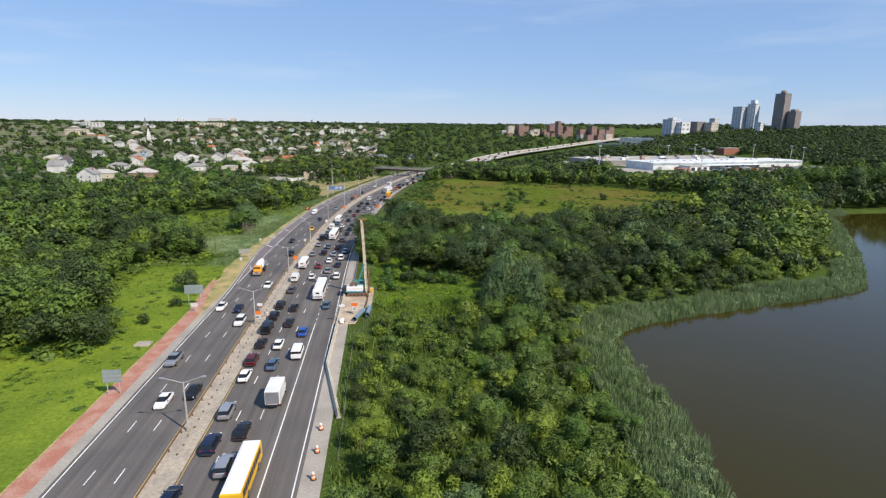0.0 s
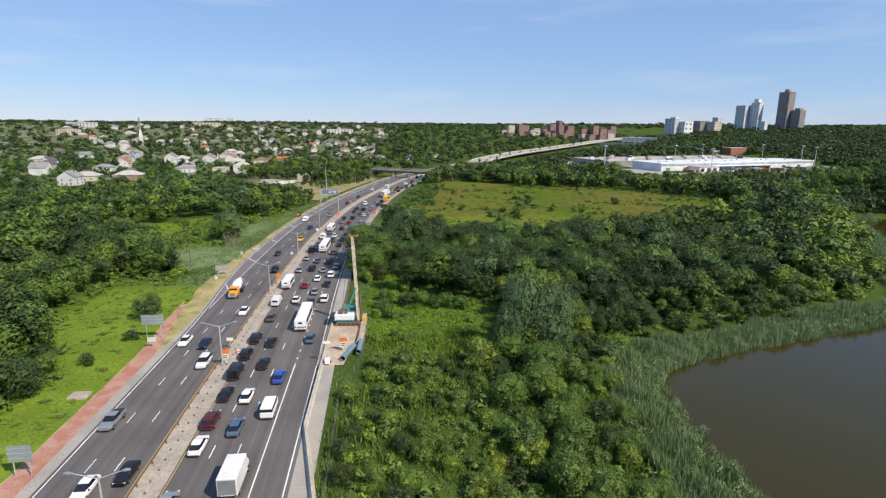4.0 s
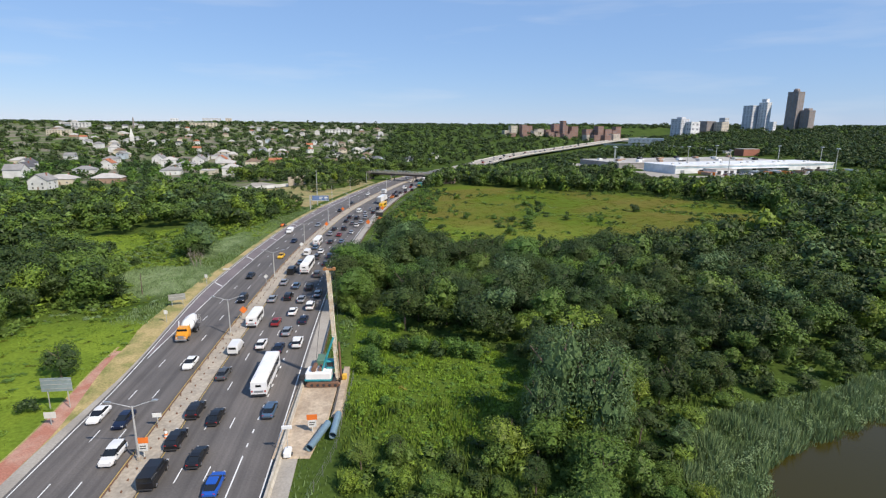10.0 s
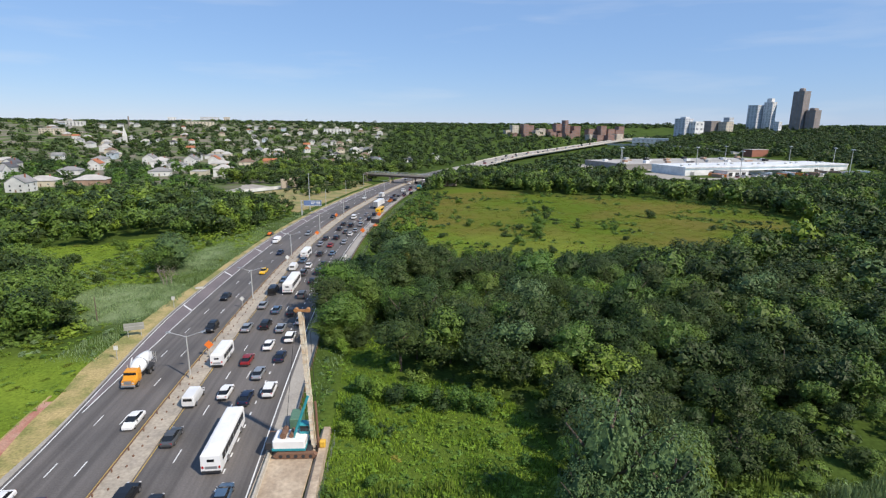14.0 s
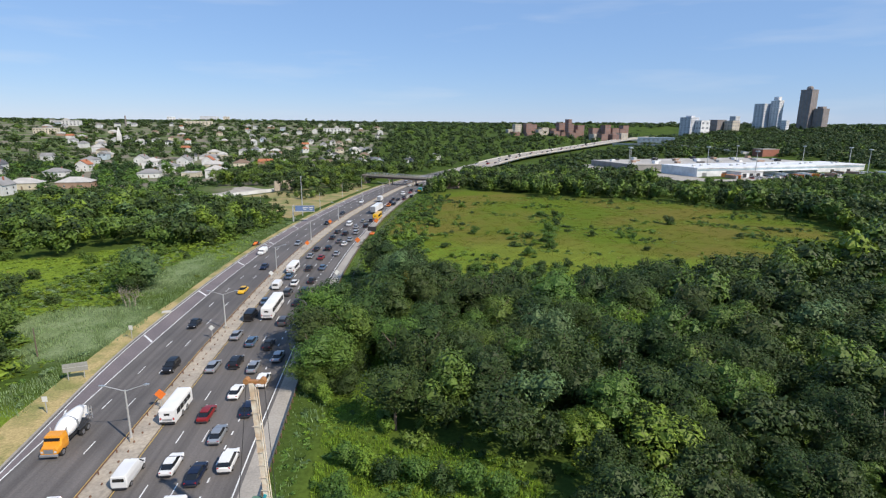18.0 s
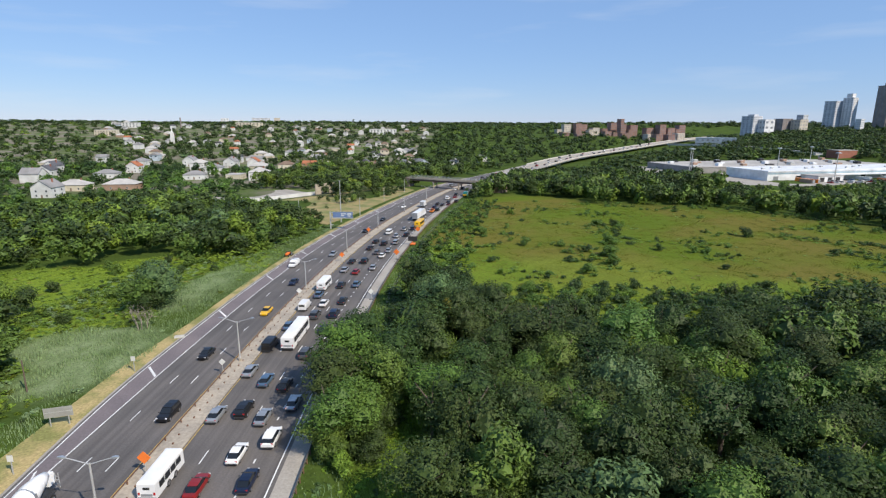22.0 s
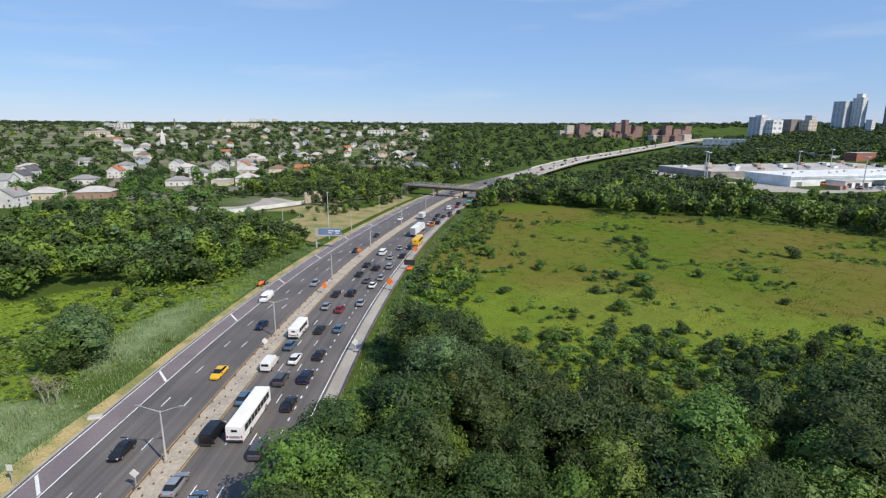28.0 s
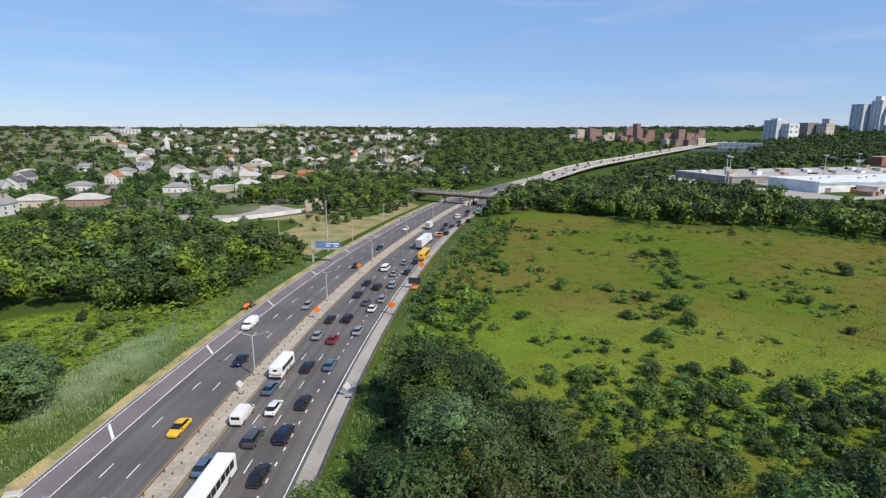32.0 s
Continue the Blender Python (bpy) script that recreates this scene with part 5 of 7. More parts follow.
def semi_truck(x, y):
    ob = thing("semi_trailer_truck", pose(x, y, 0.012, 0, 0, road_turn(y)), "long white semi-trailer truck in the jam", "truck")
    part("trailer", Geo().bevelbox(-1.28, 1.28, -10, 5, 1.15, 4.0, .06), PAINTS["white"], ob, "plain white box trailer")
    part("trailer_door", Geo().box(-1.15, -.02, -10.04, -9.98, 1.25, 3.9).box(.02, 1.15, -10.04, -9.98, 1.25, 3.9), PAINTS["silver"], ob)
    part("cab", hull([(5.3, 1.2, .7, 3.5, .2), (7.0, 1.2, .7, 3.4, .25), (7.6, 1.15, .7, 1.9, .2), (9.0, 1.0, .7, 1.6, .2)]), PAINTS["white"], ob)
    part("windscreen", Geo().box(-1.0, 1.0, 7.25, 7.45, 2.1, 3.0), GLASS, ob)
    part("chassis", Geo().box(-.5, .5, -9.5, 8.5, .7, 1.13), TRIM, ob)
    wheels(ob, [(sx * 1.0, yy) for sx in (-1, 1) for yy in (-8.6, -7.3, 4.2, 5.5, 8.0)], .5, .45)
    return ob


def mixer_truck(x, y):
    ob = thing("concrete_mixer", pose(x, y, 0.012, 0, 0, road_turn(y) + 180), "concrete mixer truck with amber cab and white drum", "truck")
    part("chassis", Geo().box(-.6, .6, -4.2, 3.9, .7, 1.15), TRIM, ob)
    part("cab", hull([(1.9, 1.2, .7, 2.9, .18), (3.2, 1.2, .7, 2.85, .22), (3.5, 1.18, .7, 1.9, .15), (4.4, 1.05, .7, 1.7, .15)]), PAINTS["amber"], ob, "amber orange cab")
    part("windscreen", Geo().box(-1.0, 1.0, 3.22, 3.42, 1.95, 2.6), GLASS, ob)
    n = 14
    part("drum", Geo().rings([[(r * math.cos(2 * math.pi * k / n), yy, zz + r * math.sin(2 * math.pi * k / n)) for k in range(n)] for yy, zz, r in
                              ((1.75, 2.15, .4), (1.5, 2.2, .95), (.2, 2.4, 1.28), (-1.2, 2.65, 1.25), (-3.0, 3.0, .8), (-3.8, 3.15, .5))]), WHITE, ob, "white mixing drum", smooth=True)
    part("chute", Geo().box(-.35, .35, -4.9, -3.7, 1.6, 3.0, .1), WHITE, ob)
    part("drum_band", Geo().rings([[(1.29 * math.cos(2 * math.pi * k / n), yy, 2.5 + 1.29 * math.sin(2 * math.pi * k / n)) for k in range(n)] for yy in (-.75, -.35)]), PAINTS["silver"], ob, "grey band round the drum")
    part("grille", Geo().box(-.6, .6, 4.38, 4.44, .95, 1.55), PAINTS["silver"], ob, "bright radiator grille")
    part("bumper", Geo().bevelbox(-1.15, 1.15, 4.35, 4.6, .55, .85, .05), PAINTS["silver"], ob)
    part("water_tank", Geo().tube([(-.9, 1.62, 2.0), (.9, 1.62, 2.0)], .3, 10), WHITE, ob)
    part("ladder", Geo().box(-1.15, -1.08, -4.4, -4.32, 1.1, 3.1).box(-.75, -.68, -4.4, -4.32, 1.1, 3.1).box(-1.1, -.7, -4.4, -4.34, 1.6, 1.66).box(-1.1, -.7, -4.4, -4.34, 2.1, 2.16).box(-1.1, -.7, -4.4, -4.34, 2.6, 2.66), STEEL, ob)
    for sx in (-1, 1):
        part("exhaust_stack", Geo().tube([(sx * 1.05, 1.75, 1.0), (sx * 1.05, 1.75, 3.3)], .08, 6), STEEL, ob)
        part("mudguard", Geo().bevelbox(sx * 1.0 - .25, sx * 1.0 + .25, -3.6, -.9, 1.18, 1.28, .04), TRIM, ob)
        part("headlight", Geo().box(sx * .85 - .15, sx * .85 + .15, 4.36, 4.43, 1.05, 1.3), HEAD, ob)
    wheels(ob, [(sx * 1.0, yy) for sx in (-1, 1) for yy in (3.3, -1.6, -2.9)], .52, .4)
    return ob


def pickup(color, x, y, away=True, extra=""):
    ob = thing("pickup_truck", pose(x, y, 0.012, 0, 0, road_turn(y) + (0 if away else 180)), extra or f"{WORDS.get(color, color)} pickup truck on the motorway", "truck")
    part("body", hull([(-2.7, .9, .45, 1.05, .06), (-2.6, .97, .4, 1.12, .05), (-.9, .97, .36, 1.12, .05), (1.3, .97, .36, 1.12, .08), (2.3, .95, .4, 1.05, .12), (2.75, .85, .45, .85, .1)]), PAINTS[color], ob)
    part("load_bed", Geo().box(-.8, .8, -2.55, -.85, 1.12, 1.135), TRIM, ob, "open black load bed")
    part("window_glass", cabin([(-.75, .86, .74, 1.1, 1.62), (.5, .86, .74, 1.1, 1.70), (1.35, .82, .7, 1.08, 1.14)]), GLASS, ob)
    part("roof", hull([(-.8, .72, 1.6, 1.68, .03), (0, .76, 1.64, 1.78, .08), (.6, .72, 1.64, 1.72, .03)]), PAINTS[color], ob)
    wheels(ob, [(-.9, 1.75), (.9, 1.75), (-.9, -1.65), (.9, -1.65)], .4, .26)
    return ob


# the jam, from the south to the north
JAM = """suv silver -30.2 74.9|sedan black -26.0 69.3|suv navy -29.3 65.8|suv silver -25.6 60.7|sedan navy -30.0 54.5|sedan white -31.3 87.4|suv maroon -32.0 94.0|sedan steel_blue -27.6 92.0
van white -24.0 97.2|sedan black -32.6 102.3|sedan white -28.9 101.6|van black -33.6 110.4|sedan black -29.6 114.2|sedan blue -25.3 108.4|suv black -34.2 118.4|suv black -34.7 126.5
sedan steel_blue -23.2 126.3|sedan black -30.9 124.5|sedan grey -34.9 139.3|sedan white -31.9 152.5|cargo white -36.4 150.6|sedan navy -27.9 150.4|suv white -24.7 153.0|sedan silver -28.4 159.4
sedan red -32.2 165.2|sedan white -30.0 172.1|sedan navy -26.3 166.5|suv black -33.7 183.5|sedan silver -37.4 181.9|sedan silver -29.9 181.5|suv white -26.6 176.0|sedan silver -38.1 197.0
sedan steel_blue -33.9 193.5|sedan black -30.0 192.0|sedan silver -26.6 186.0|van black -38.6 208.6|sedan black -30.0 218.0|suv grey -30.2 205.0|suv navy -30.0 227.6|sedan steel_blue -38.3 219.5|suv grey -34.3 226.5
sedan white -34.5 235.3|cargo white -38.6 232.6|sedan black -30.2 237.5|sedan steel_blue -37.6 242.0|sedan black -33.7 251.0|sedan steel_blue -29.6 252.0|sedan red -32.4 264.9|sedan silver -36.3 267.0
sedan silver -28.0 270.2|suv black -32.1 278.0|sedan black -36.2 277.4|sedan white -27.6 285.9|sedan grey -30.1 290.6|sedan black -33.7 297.3|sedan silver -26.4 293.6|suv black -29.6 304.7
sedan black -33.4 308.6|suv silver -25.5 307.0|van white -30.6 325.8|sedan silver -27.0 319.7|suv black -22.9 321.7|suv navy -21.6 335.7|sedan silver -25.4 334.4|suv white -21.5 372
sedan black -12.0 406.7|sedan navy -16.0 398|suv black -13.8 388|sedan maroon -8.6 409|van white -9.9 433.5|suv black -4.4 421|sedan red -5.5 440|sedan black -9 418|sedan white -17.6 386|sedan black -15 410|sedan silver -1 452|suv black -5 452|sedan navy 4 462"""
for item in JAM.replace("\n", "|").split("|"):
    kind, color, x, y = item.split()
    car(kind, color, float(x), float(y))
coach(-26.7, 74.9 + 62.2, 12.2, 2.55, 3.1, WHITE, WHITE, "long white city bus standing in the jam", "bus")
coach(-34.7, 213.0, 12.2, 2.55, 3.1, WHITE, WHITE, "long white city bus beside a black van", "bus")
coach(-37.2, 166.2, 7.2, 2.3, 2.75, WHITE, WHITE, "white shuttle minibus in the jam", "minibus", windows=4)
coach(-38.2, 249.6, 7.2, 2.3, 2.75, WHITE, WHITE, "white shuttle minibus beside the median", "minibus", windows=4)
coach(-22.2, 57.5, 11.0, 2.5, 3.0, PAINTS["yellow"], WHITE, "yellow school bus with a white roof", "bus", windows=9, school=True)
coach(-19.6, 343.5, 9.5, 2.5, 3.0, PAINTS["yellow"], PAINTS["yellow"], "small yellow school bus in the jam", "bus", windows=6, school=True)
box_truck(-23.6, 79.5, 7.2, "white box truck with a grey roof")
box_truck(-22.4, 402.5, 7.4, "white box truck far up the jam")
semi_truck(-21.2, 366.0)
for x, y in ((-16.4, 384.0),):
    pickup("orange", x, y, True, "orange highway maintenance truck")

# the moving carriageway
for kind, color, x, y in (("sedan", "white", -41.7, 78.5), ("sedan", "black", -38.1, 81.4), ("suv", "white", -41.1, 114.9), ("sedan", "white", -49.0, 125.5), ("sedan", "navy", -44.4, 124.0), ("sedan", "white", -42.6, 143.8),
                          ("suv", "black", -45.0, 181.8), ("sedan", "black", -49.6, 203.8), ("sedan", "navy", -47.9, 252.9), ("cargo", "white", -54.0, 272.4), ("sedan", "silver", -44.9, 287.0),
                          ("sedan", "black", -41.3, 329.2), ("sedan", "black", -38.2, 357.0), ("sedan", "white", -33.0, 398.0)):
    car(kind, color, x, y, False, group="cars on the free carriageway")
car("sedan", "yellow", -46.8, 228.5, False, "yellow taxi saloon on the free carriageway", "cars on the free carriageway")
pickup("silver", -47.0, 94.5, False)
mixer_truck(-49.2, 159.0)
# ---------------------------------------------------------------- road furniture
def beside(y, off, turn=0.0, z=0.0):
    px, py, pz = on_road(y, off, z)
    return pose(px, py, pz, 0, 0, road_turn(y) + turn)


def street_lamp(m):
    ob = thing("street_lamp", m, "tall grey twin-armed steel street lamp on the median", "street lamp", "median street lamps")
    part("base", Geo().bevelbox(-.22, .22, -.22, .22, 0, .6, .05), CONCRETE, ob)
    part("pole", Geo().tube([(0, 0, .5), (0, 0, 4.2), (0, 0, 8.0)], [.16, .13, .10], 8), STEEL, ob)
    for sx in (-1, 1):
        arm = part("arm", Geo().tube([(0, 0, 7.8), (sx * 1.3, 0, 8.25), (sx * 2.6, 0, 8.65)], [.06, .05, .045], 6), STEEL, ob)
        part("lamp_head", Geo().rings([[(sx * 2.5, -.10, 8.6), (sx * 2.5, .10, 8.6), (sx * 2.5, .10, 8.72), (sx * 2.5, -.10, 8.72)], [(sx * 2.9, -.19, 8.62), (sx * 2.9, .19, 8.62), (sx * 2.9, .17, 8.82), (sx * 2.9, -.17, 8.82)],
                                       [(sx * 3.35, -.12, 8.7), (sx * 3.35, .12, 8.7), (sx * 3.35, .1, 8.8), (sx * 3.35, -.1, 8.8)]]), ALU, arm, "flat pale lamp head")
    return ob


first = street_lamp(beside(70.1, 0.3, z=0.1))
for y in (26, 114.3, 158.6, 201.9, 247.6, 292.5, 337, 382, 428):
    copy_thing(first, beside(y, 0.3, z=0.1))

# median: a low rail with posts and a kerb on each side
rail = thing("median_guard_rail", pose(0, 0, 0), "low weathered steel guard rail on the median", "guard rail")
for off in (-0.62,):
    strip("rail", -60, 520, off - .05, off + .05, 0.62, RUSTY, 4, 0.16, parent=rail)
post = Geo().bevelbox(-.07, .07, -.09, .09, 0, .66, .02).mesh("post", RUSTY)
for k in range(62):
    y = 60 + 4.8 * k
    part("post", post, None, rail, at=beside(y, -0.50, z=-0.14))
strip("median_kerb", -140, 1400, 2.5, 2.75, 0.16, CONCRETE, 5, 0.3, "low pale concrete kerb of the median", "kerb")
strip("median_kerb_west", -140, 1400, -0.95, -0.7, 0.16, CONCRETE, 5, 0.3, "low pale concrete kerb of the median", "kerb")
# low dark stubs stand in for irregular spots of shade down the median
stub = thing("median_stubs", pose(0, 0, 0), "row of low dark stubs standing in for spots of shade on the median", "posts")
shade_dot_mesh = Geo().bevelbox(-.09, .09, -.14, .14, 0, .24, .03).mesh("post", RUSTY)
for k in range(100):
    part("post", shade_dot_mesh, None, stub, at=beside(64 + 2.3 * k, 0.85 + 0.12 * math.sin(k * 2.4), z=0.08))


PRECAST = material("precast_concrete", (0.48, 0.44, 0.37), 0.9, vary=0.2, grain=3, second=(0.38, 0.345, 0.285), patch=0.5)


def jersey(y0, y1, off0, off1, name="concrete_barrier"):
    """A run of precast barriers, each about three metres long."""
    n = max(1, int((y1 - y0) / 3.05))
    prof = [(-.40, 0), (.40, 0), (.38, .10), (.19, .36), (.14, .88), (-.14, .88), (-.19, .36), (-.38, .10)]
    for k in range(n):
        ya, yb = y0 + (y1 - y0) * k / n, y0 + (y1 - y0) * (k + 1) / n - .05
        oa, ob_ = off0 + (off1 - off0) * k / n, off0 + (off1 - off0) * (k + 1) / n
        pa, pb = Vector(on_road(ya, oa)), Vector(on_road(yb, ob_))
        way = (pb - pa).normalized()
        side = Vector((way.y, -way.x, 0))
        g = Geo().rings([[p + side * q[0] + Vector((0, 0, q[1])) for q in prof] for p in (pa, pb)])
        g.f = [tuple(reversed(f)) for f in g.f]
        tagged(new(name, g.mesh(name, PRECAST)), "pale precast concrete road barrier", "barrier", "roadside concrete barriers")


jersey(71.5, 91, 22.4, 18.7)
jersey(91, 137, 18.7, 19.2)

# rusty guard rail on the east shoulder further on, with its posts
east = thing("east_guard_rail", pose(0, 0, 0), "weathered guard rail along the east shoulder", "guard rail")
strip("rail", 142, 440, lambda y: right_edge(y) + 3.5, lambda y: right_edge(y) + 3.6, 0.76, material("dull_guard_rail", (0.15, 0.14, 0.125), 0.7, 0.3, vary=0.25, grain=4), 4, 0.3, parent=east)
for k in range(145):
    y = 142 + 2.0 * k
    part("post", post, None, east, at=beside(y, float(right_edge(y)) + 3.68, z=-0.05))
WIRE = material("dull_fence_wire", (0.20, 0.21, 0.19), 0.6, 0.3, vary=0.15, grain=8)
west_fence = thing("chain_link_fence", pose(0, 0, 0), "low galvanised fence behind the east shoulder", "fence")
strip("top_rail", 236, 420, 24.3, 24.33, 1.5, WIRE, 4, 0.03, parent=west_fence)
strip("bottom_rail", 236, 420, 24.3, 24.33, 0.4, WIRE, 4, 0.03, parent=west_fence)
fence_post = Geo().tube([(0, 0, -.1), (0, 0, 1.5)], .04, 6).mesh("post", WIRE)
for k in range(62):
    part("post", fence_post, None, west_fence, at=beside(236 + 3 * k, 24.33))
def fence_off(y):
    return ramp_of(y, 98, 117, 23.2, 26.6) + ramp_of(y, 117, 137, 0, 1.1)


near_fence = thing("wire_fence", pose(0, 0, 0), "galvanised wire fence at the edge of the wood", "fence")
for z in (.5, 1.0, 1.5):
    strip("wire", 60, 137, fence_off, lambda y: fence_off(y) + .02, z, WIRE, 4, 0.02, parent=near_fence)
for k in range(26):
    part("post", fence_post, None, near_fence, at=beside(60.5 + 3 * k, fence_off(60.5 + 3 * k) + .02, z=-0.05))


def board_sign(x, y, turn, w, h, low, legs, mat, label, bars=0, name="road_sign", category="sign"):
    """A sign on posts: its face looks along its own -y."""
    ob = thing(name, pose(x, y, float(land_z(x, y)) if abs(off_road(x, y)) > 19 else 0.0, 0, 0, turn), label, category)
    panel = part("panel", Geo().bevelbox(-w / 2, w / 2, -.03, .03, low, low + h, .02), mat, ob)
    for k in range(legs):
        px = 0 if legs == 1 else -w * .32 + w * .64 * k / (legs - 1)
        part("post", Geo().box(px - .06, px + .06, .04, .14, -.1, low + h * .85), STEEL, ob)
    for k in range(bars):
        part("brace", Geo().box(-w / 2, w / 2, -.07, -.035, low + h * (k + .6) / (bars + .2), low + h * (k + .6) / (bars + .2) + .07), STEEL, panel)
    return ob


SIGN_BACK = material("bare_aluminium_sign_back", (0.33, 0.40, 0.42), 0.5, 0.3, vary=0.1, grain=2)
board_sign(-56.8, 128.6, road_turn(128), 4.6, 2.3, 3.0, 2, SIGN_BACK, "bare aluminium back of a large road sign on two posts", 3)
board_sign(-51.6, 82.0, road_turn(82), 3.0, 2.3, 2.2, 2, SIGN_BACK, "bare aluminium back of a road sign on two posts", 3)
board_sign(-59.9, 178.4, road_turn(178) + 18, 3.8, 1.6, 1.5, 2, material("grey_sign_back", (0.36, 0.36, 0.33), 0.6, 0.2, vary=0.1, grain=2), "weathered grey back of a low roadside sign", 1)
PLATE = material("white_sign", (0.74, 0.74, 0.70), 0.5, vary=0.05, grain=3)
for x, y, w, h, low in ((-54.9, 123.6, 1.7, 1.0, 1.2), (-57.4, 166.8, .8, .9, 2.0), (-59.7, 196.6, .8, .9, 2.1)):
    board_sign(x, y, road_turn(y), w, h, low, 1, PLATE, "small white roadside plate on one post")


def diamond_sign(x, y, mat, label, size=1.2, z=2.3, second=None):
    ob = thing("diamond_sign", pose(x, y, 0.0, 0, 0, road_turn(y)), label, "sign", "diamond warning signs")
    s = size * .72
    part("panel", Geo().rings([[(0, d, z - s), (s, d, z), (0, d, z + s), (-s, d, z)] for d in (-.03, .03)]), mat, ob)
    part("post", Geo().box(-.05, .05, .04, .12, 0, z + s * .6), STEEL, ob)
    part("foot", Geo().box(-.5, .5, -.1, .3, 0, .12), TRIM, ob)
    if second:
        part("lower_plate", Geo().bevelbox(-.55, .55, -.035, .03, z - s - 1.0, z - s - .1, .02), second, ob, "white plate below")
    return ob


for x, y in ((-40.2, 167.6), (-39.7, 278.2), (-38.6, 321.5)):
    diamond_sign(x, y, ORANGE, "orange diamond roadworks sign on the median", 1.25, 2.6)
for x, y in ((-22.2, 283.0), (-18.6, 324.0)):
    diamond_sign(x, y, ORANGE, "orange diamond roadworks sign on the shoulder", 1.5, 2.6)
diamond_sign(-23.4, 240.2, PLATE, "pale back of a diamond sign on the shoulder", 1.15, 2.2)
diamond_sign(-42.4, 240.4, PLATE, "pale back of a diamond sign on the median", 1.05, 2.0)
diamond_sign(-43.0, 196.4, PLATE, "narrow pale sign back on the median", 0.9, 2.4)


def warning_board(x, y):
    ob = thing("warning_sign", pose(x, y, 0, 0, 0, road_turn(y)), "orange and white roadworks sign on a white post", "sign")
    part("orange_panel", Geo().bevelbox(-.75, .75, -.03, .03, 2.25, 3.1, .02), ORANGE, ob)
    part("white_panel", Geo().bevelbox(-.6, .6, -.03, .03, 1.1, 2.2, .02), PLATE, ob)
    part("lettering", Geo().box(-.4, .4, -.045, -.031, 1.75, 1.9).box(-.4, .3, -.045, -.031, 1.4, 1.55), TRIM, ob, "dark bars")
    part("post", Geo().box(-.06, .06, .04, .14, 0, 2.9), PLATE, ob)


warning_board(-37.0, 114.9)
warning_board(-15.4, 120.1)
board_sign(-38.7, 122.5, road_turn(122), 1.3, .7, 1.7, 1, PLATE, "small white plate on the median")

# message board trailer, gantry, arrow tractor
ob = thing("message_board", pose(-18.9, 305.5, 0, 0, 0, road_turn(305)), "dark portable message board on a trailer", "message board")
part("display", Geo().bevelbox(-1.8, 1.8, -.12, .12, 1.5, 3.3, .05), TRIM, ob)
part("mast", Geo().box(-.1, .1, -.1, .1, .5, 1.6), ORANGE, ob)
part("trailer", Geo().bevelbox(-1.0, 1.0, -1.4, 1.4, .35, .65, .05), ORANGE, ob)
wheels(ob, [(-1.1, 0), (1.1, 0)], .33)


def gantry(x, y):
    ob = thing("sign_gantry", pose(x, y, 0, 0, 0, road_turn(y) + 8), "grey steel cantilever sign gantry beside the ramp", "gantry")
    mast = part("column", Geo().box(-.25, .25, -.25, .25, 0, 7.6).box(.25, 1.2, -.2, .2, 1.8, 2.0).box(.25, 1.2, -.2, .2, 3.6, 3.8), STEEL, ob)
    part("cross_arm", Geo().box(-.3, 10.0, -.35, -.15, 5.3, 5.55).box(-.3, 10.0, -.35, -.15, 7.3, 7.55), STEEL, ob)
    for k in range(9):
        part("diagonal", Geo().tube([(.4 + k * 1.05, -.25, 5.5), (.4 + (k + .5) * 1.05, -.25, 7.35), (.4 + (k + 1) * 1.05, -.25, 5.5)], .06, 4), STEEL, ob)
    panel = part("sign_panel", Geo().bevelbox(1.2, 9.8, -.55, -.40, 5.1, 7.7, .03), material("sign_blue_grey", (0.13, 0.20, 0.36), .5, vary=.1, grain=2), ob, "blue-grey sign panel")
    part("panel_edge", Geo().box(1.1, 9.9, -.60, -.56, 7.55, 7.75).box(1.1, 9.9, -.60, -.56, 5.05, 5.22), ALU, panel)
    part("lettering", Geo().box(4.8, 6.9, -.57, -.552, 6.6, 7.0).box(4.8, 6.2, -.57, -.552, 5.8, 6.2).box(7.4, 9.3, -.57, -.552, 6.5, 7.0).box(7.6, 9.0, -.57, -.552, 5.7, 6.1), PLATE, panel, "white bars")
    part("catwalk", Geo().box(0, 10.0, -1.2, -.65, 4.9, 5.0), STEEL, ob)


gantry(-57.6, 335.0)
ob = thing("light_mast", pose(-57.0, 352.0, 0), "tall slim grey steel mast beside the gantry", "mast")
part("pole", Geo().tube([(0, 0, 0), (0, 0, 8), (0, 0, 19)], [.28, .22, .12], 8), STEEL, ob)
part("top", Geo().box(-.3, .3, -.3, .3, 18.9, 19.3), STEEL, ob)
for x, y, h in ((-52.0, 372.0, 9.0), (-47.0, 420.0, 9.0), (-40.0, 465.0, 9.0), (-83, 372, 8.0)):
    ob = thing("utility_pole", pose(x, y, float(land_z(x, y))), "slim grey pole beside the ramp", "pole")
    part("pole", Geo().tube([(0, 0, -.2), (0, 0, h)], [.14, .09], 6), STEEL, ob)
    part("arm", Geo().tube([(0, 0, h - .2), (1.4, 0, h)], .05, 5), STEEL, ob)

ob = thing("utility_pole", pose(-73.5, 188.5, float(land_z(-73.5, 188.5))), "weathered wooden pole among the reeds", "pole")
part("pole", Geo().tube([(0, 0, -.2), (.05, 0, 5.8)], [.14, .10], 7), BARK, ob)

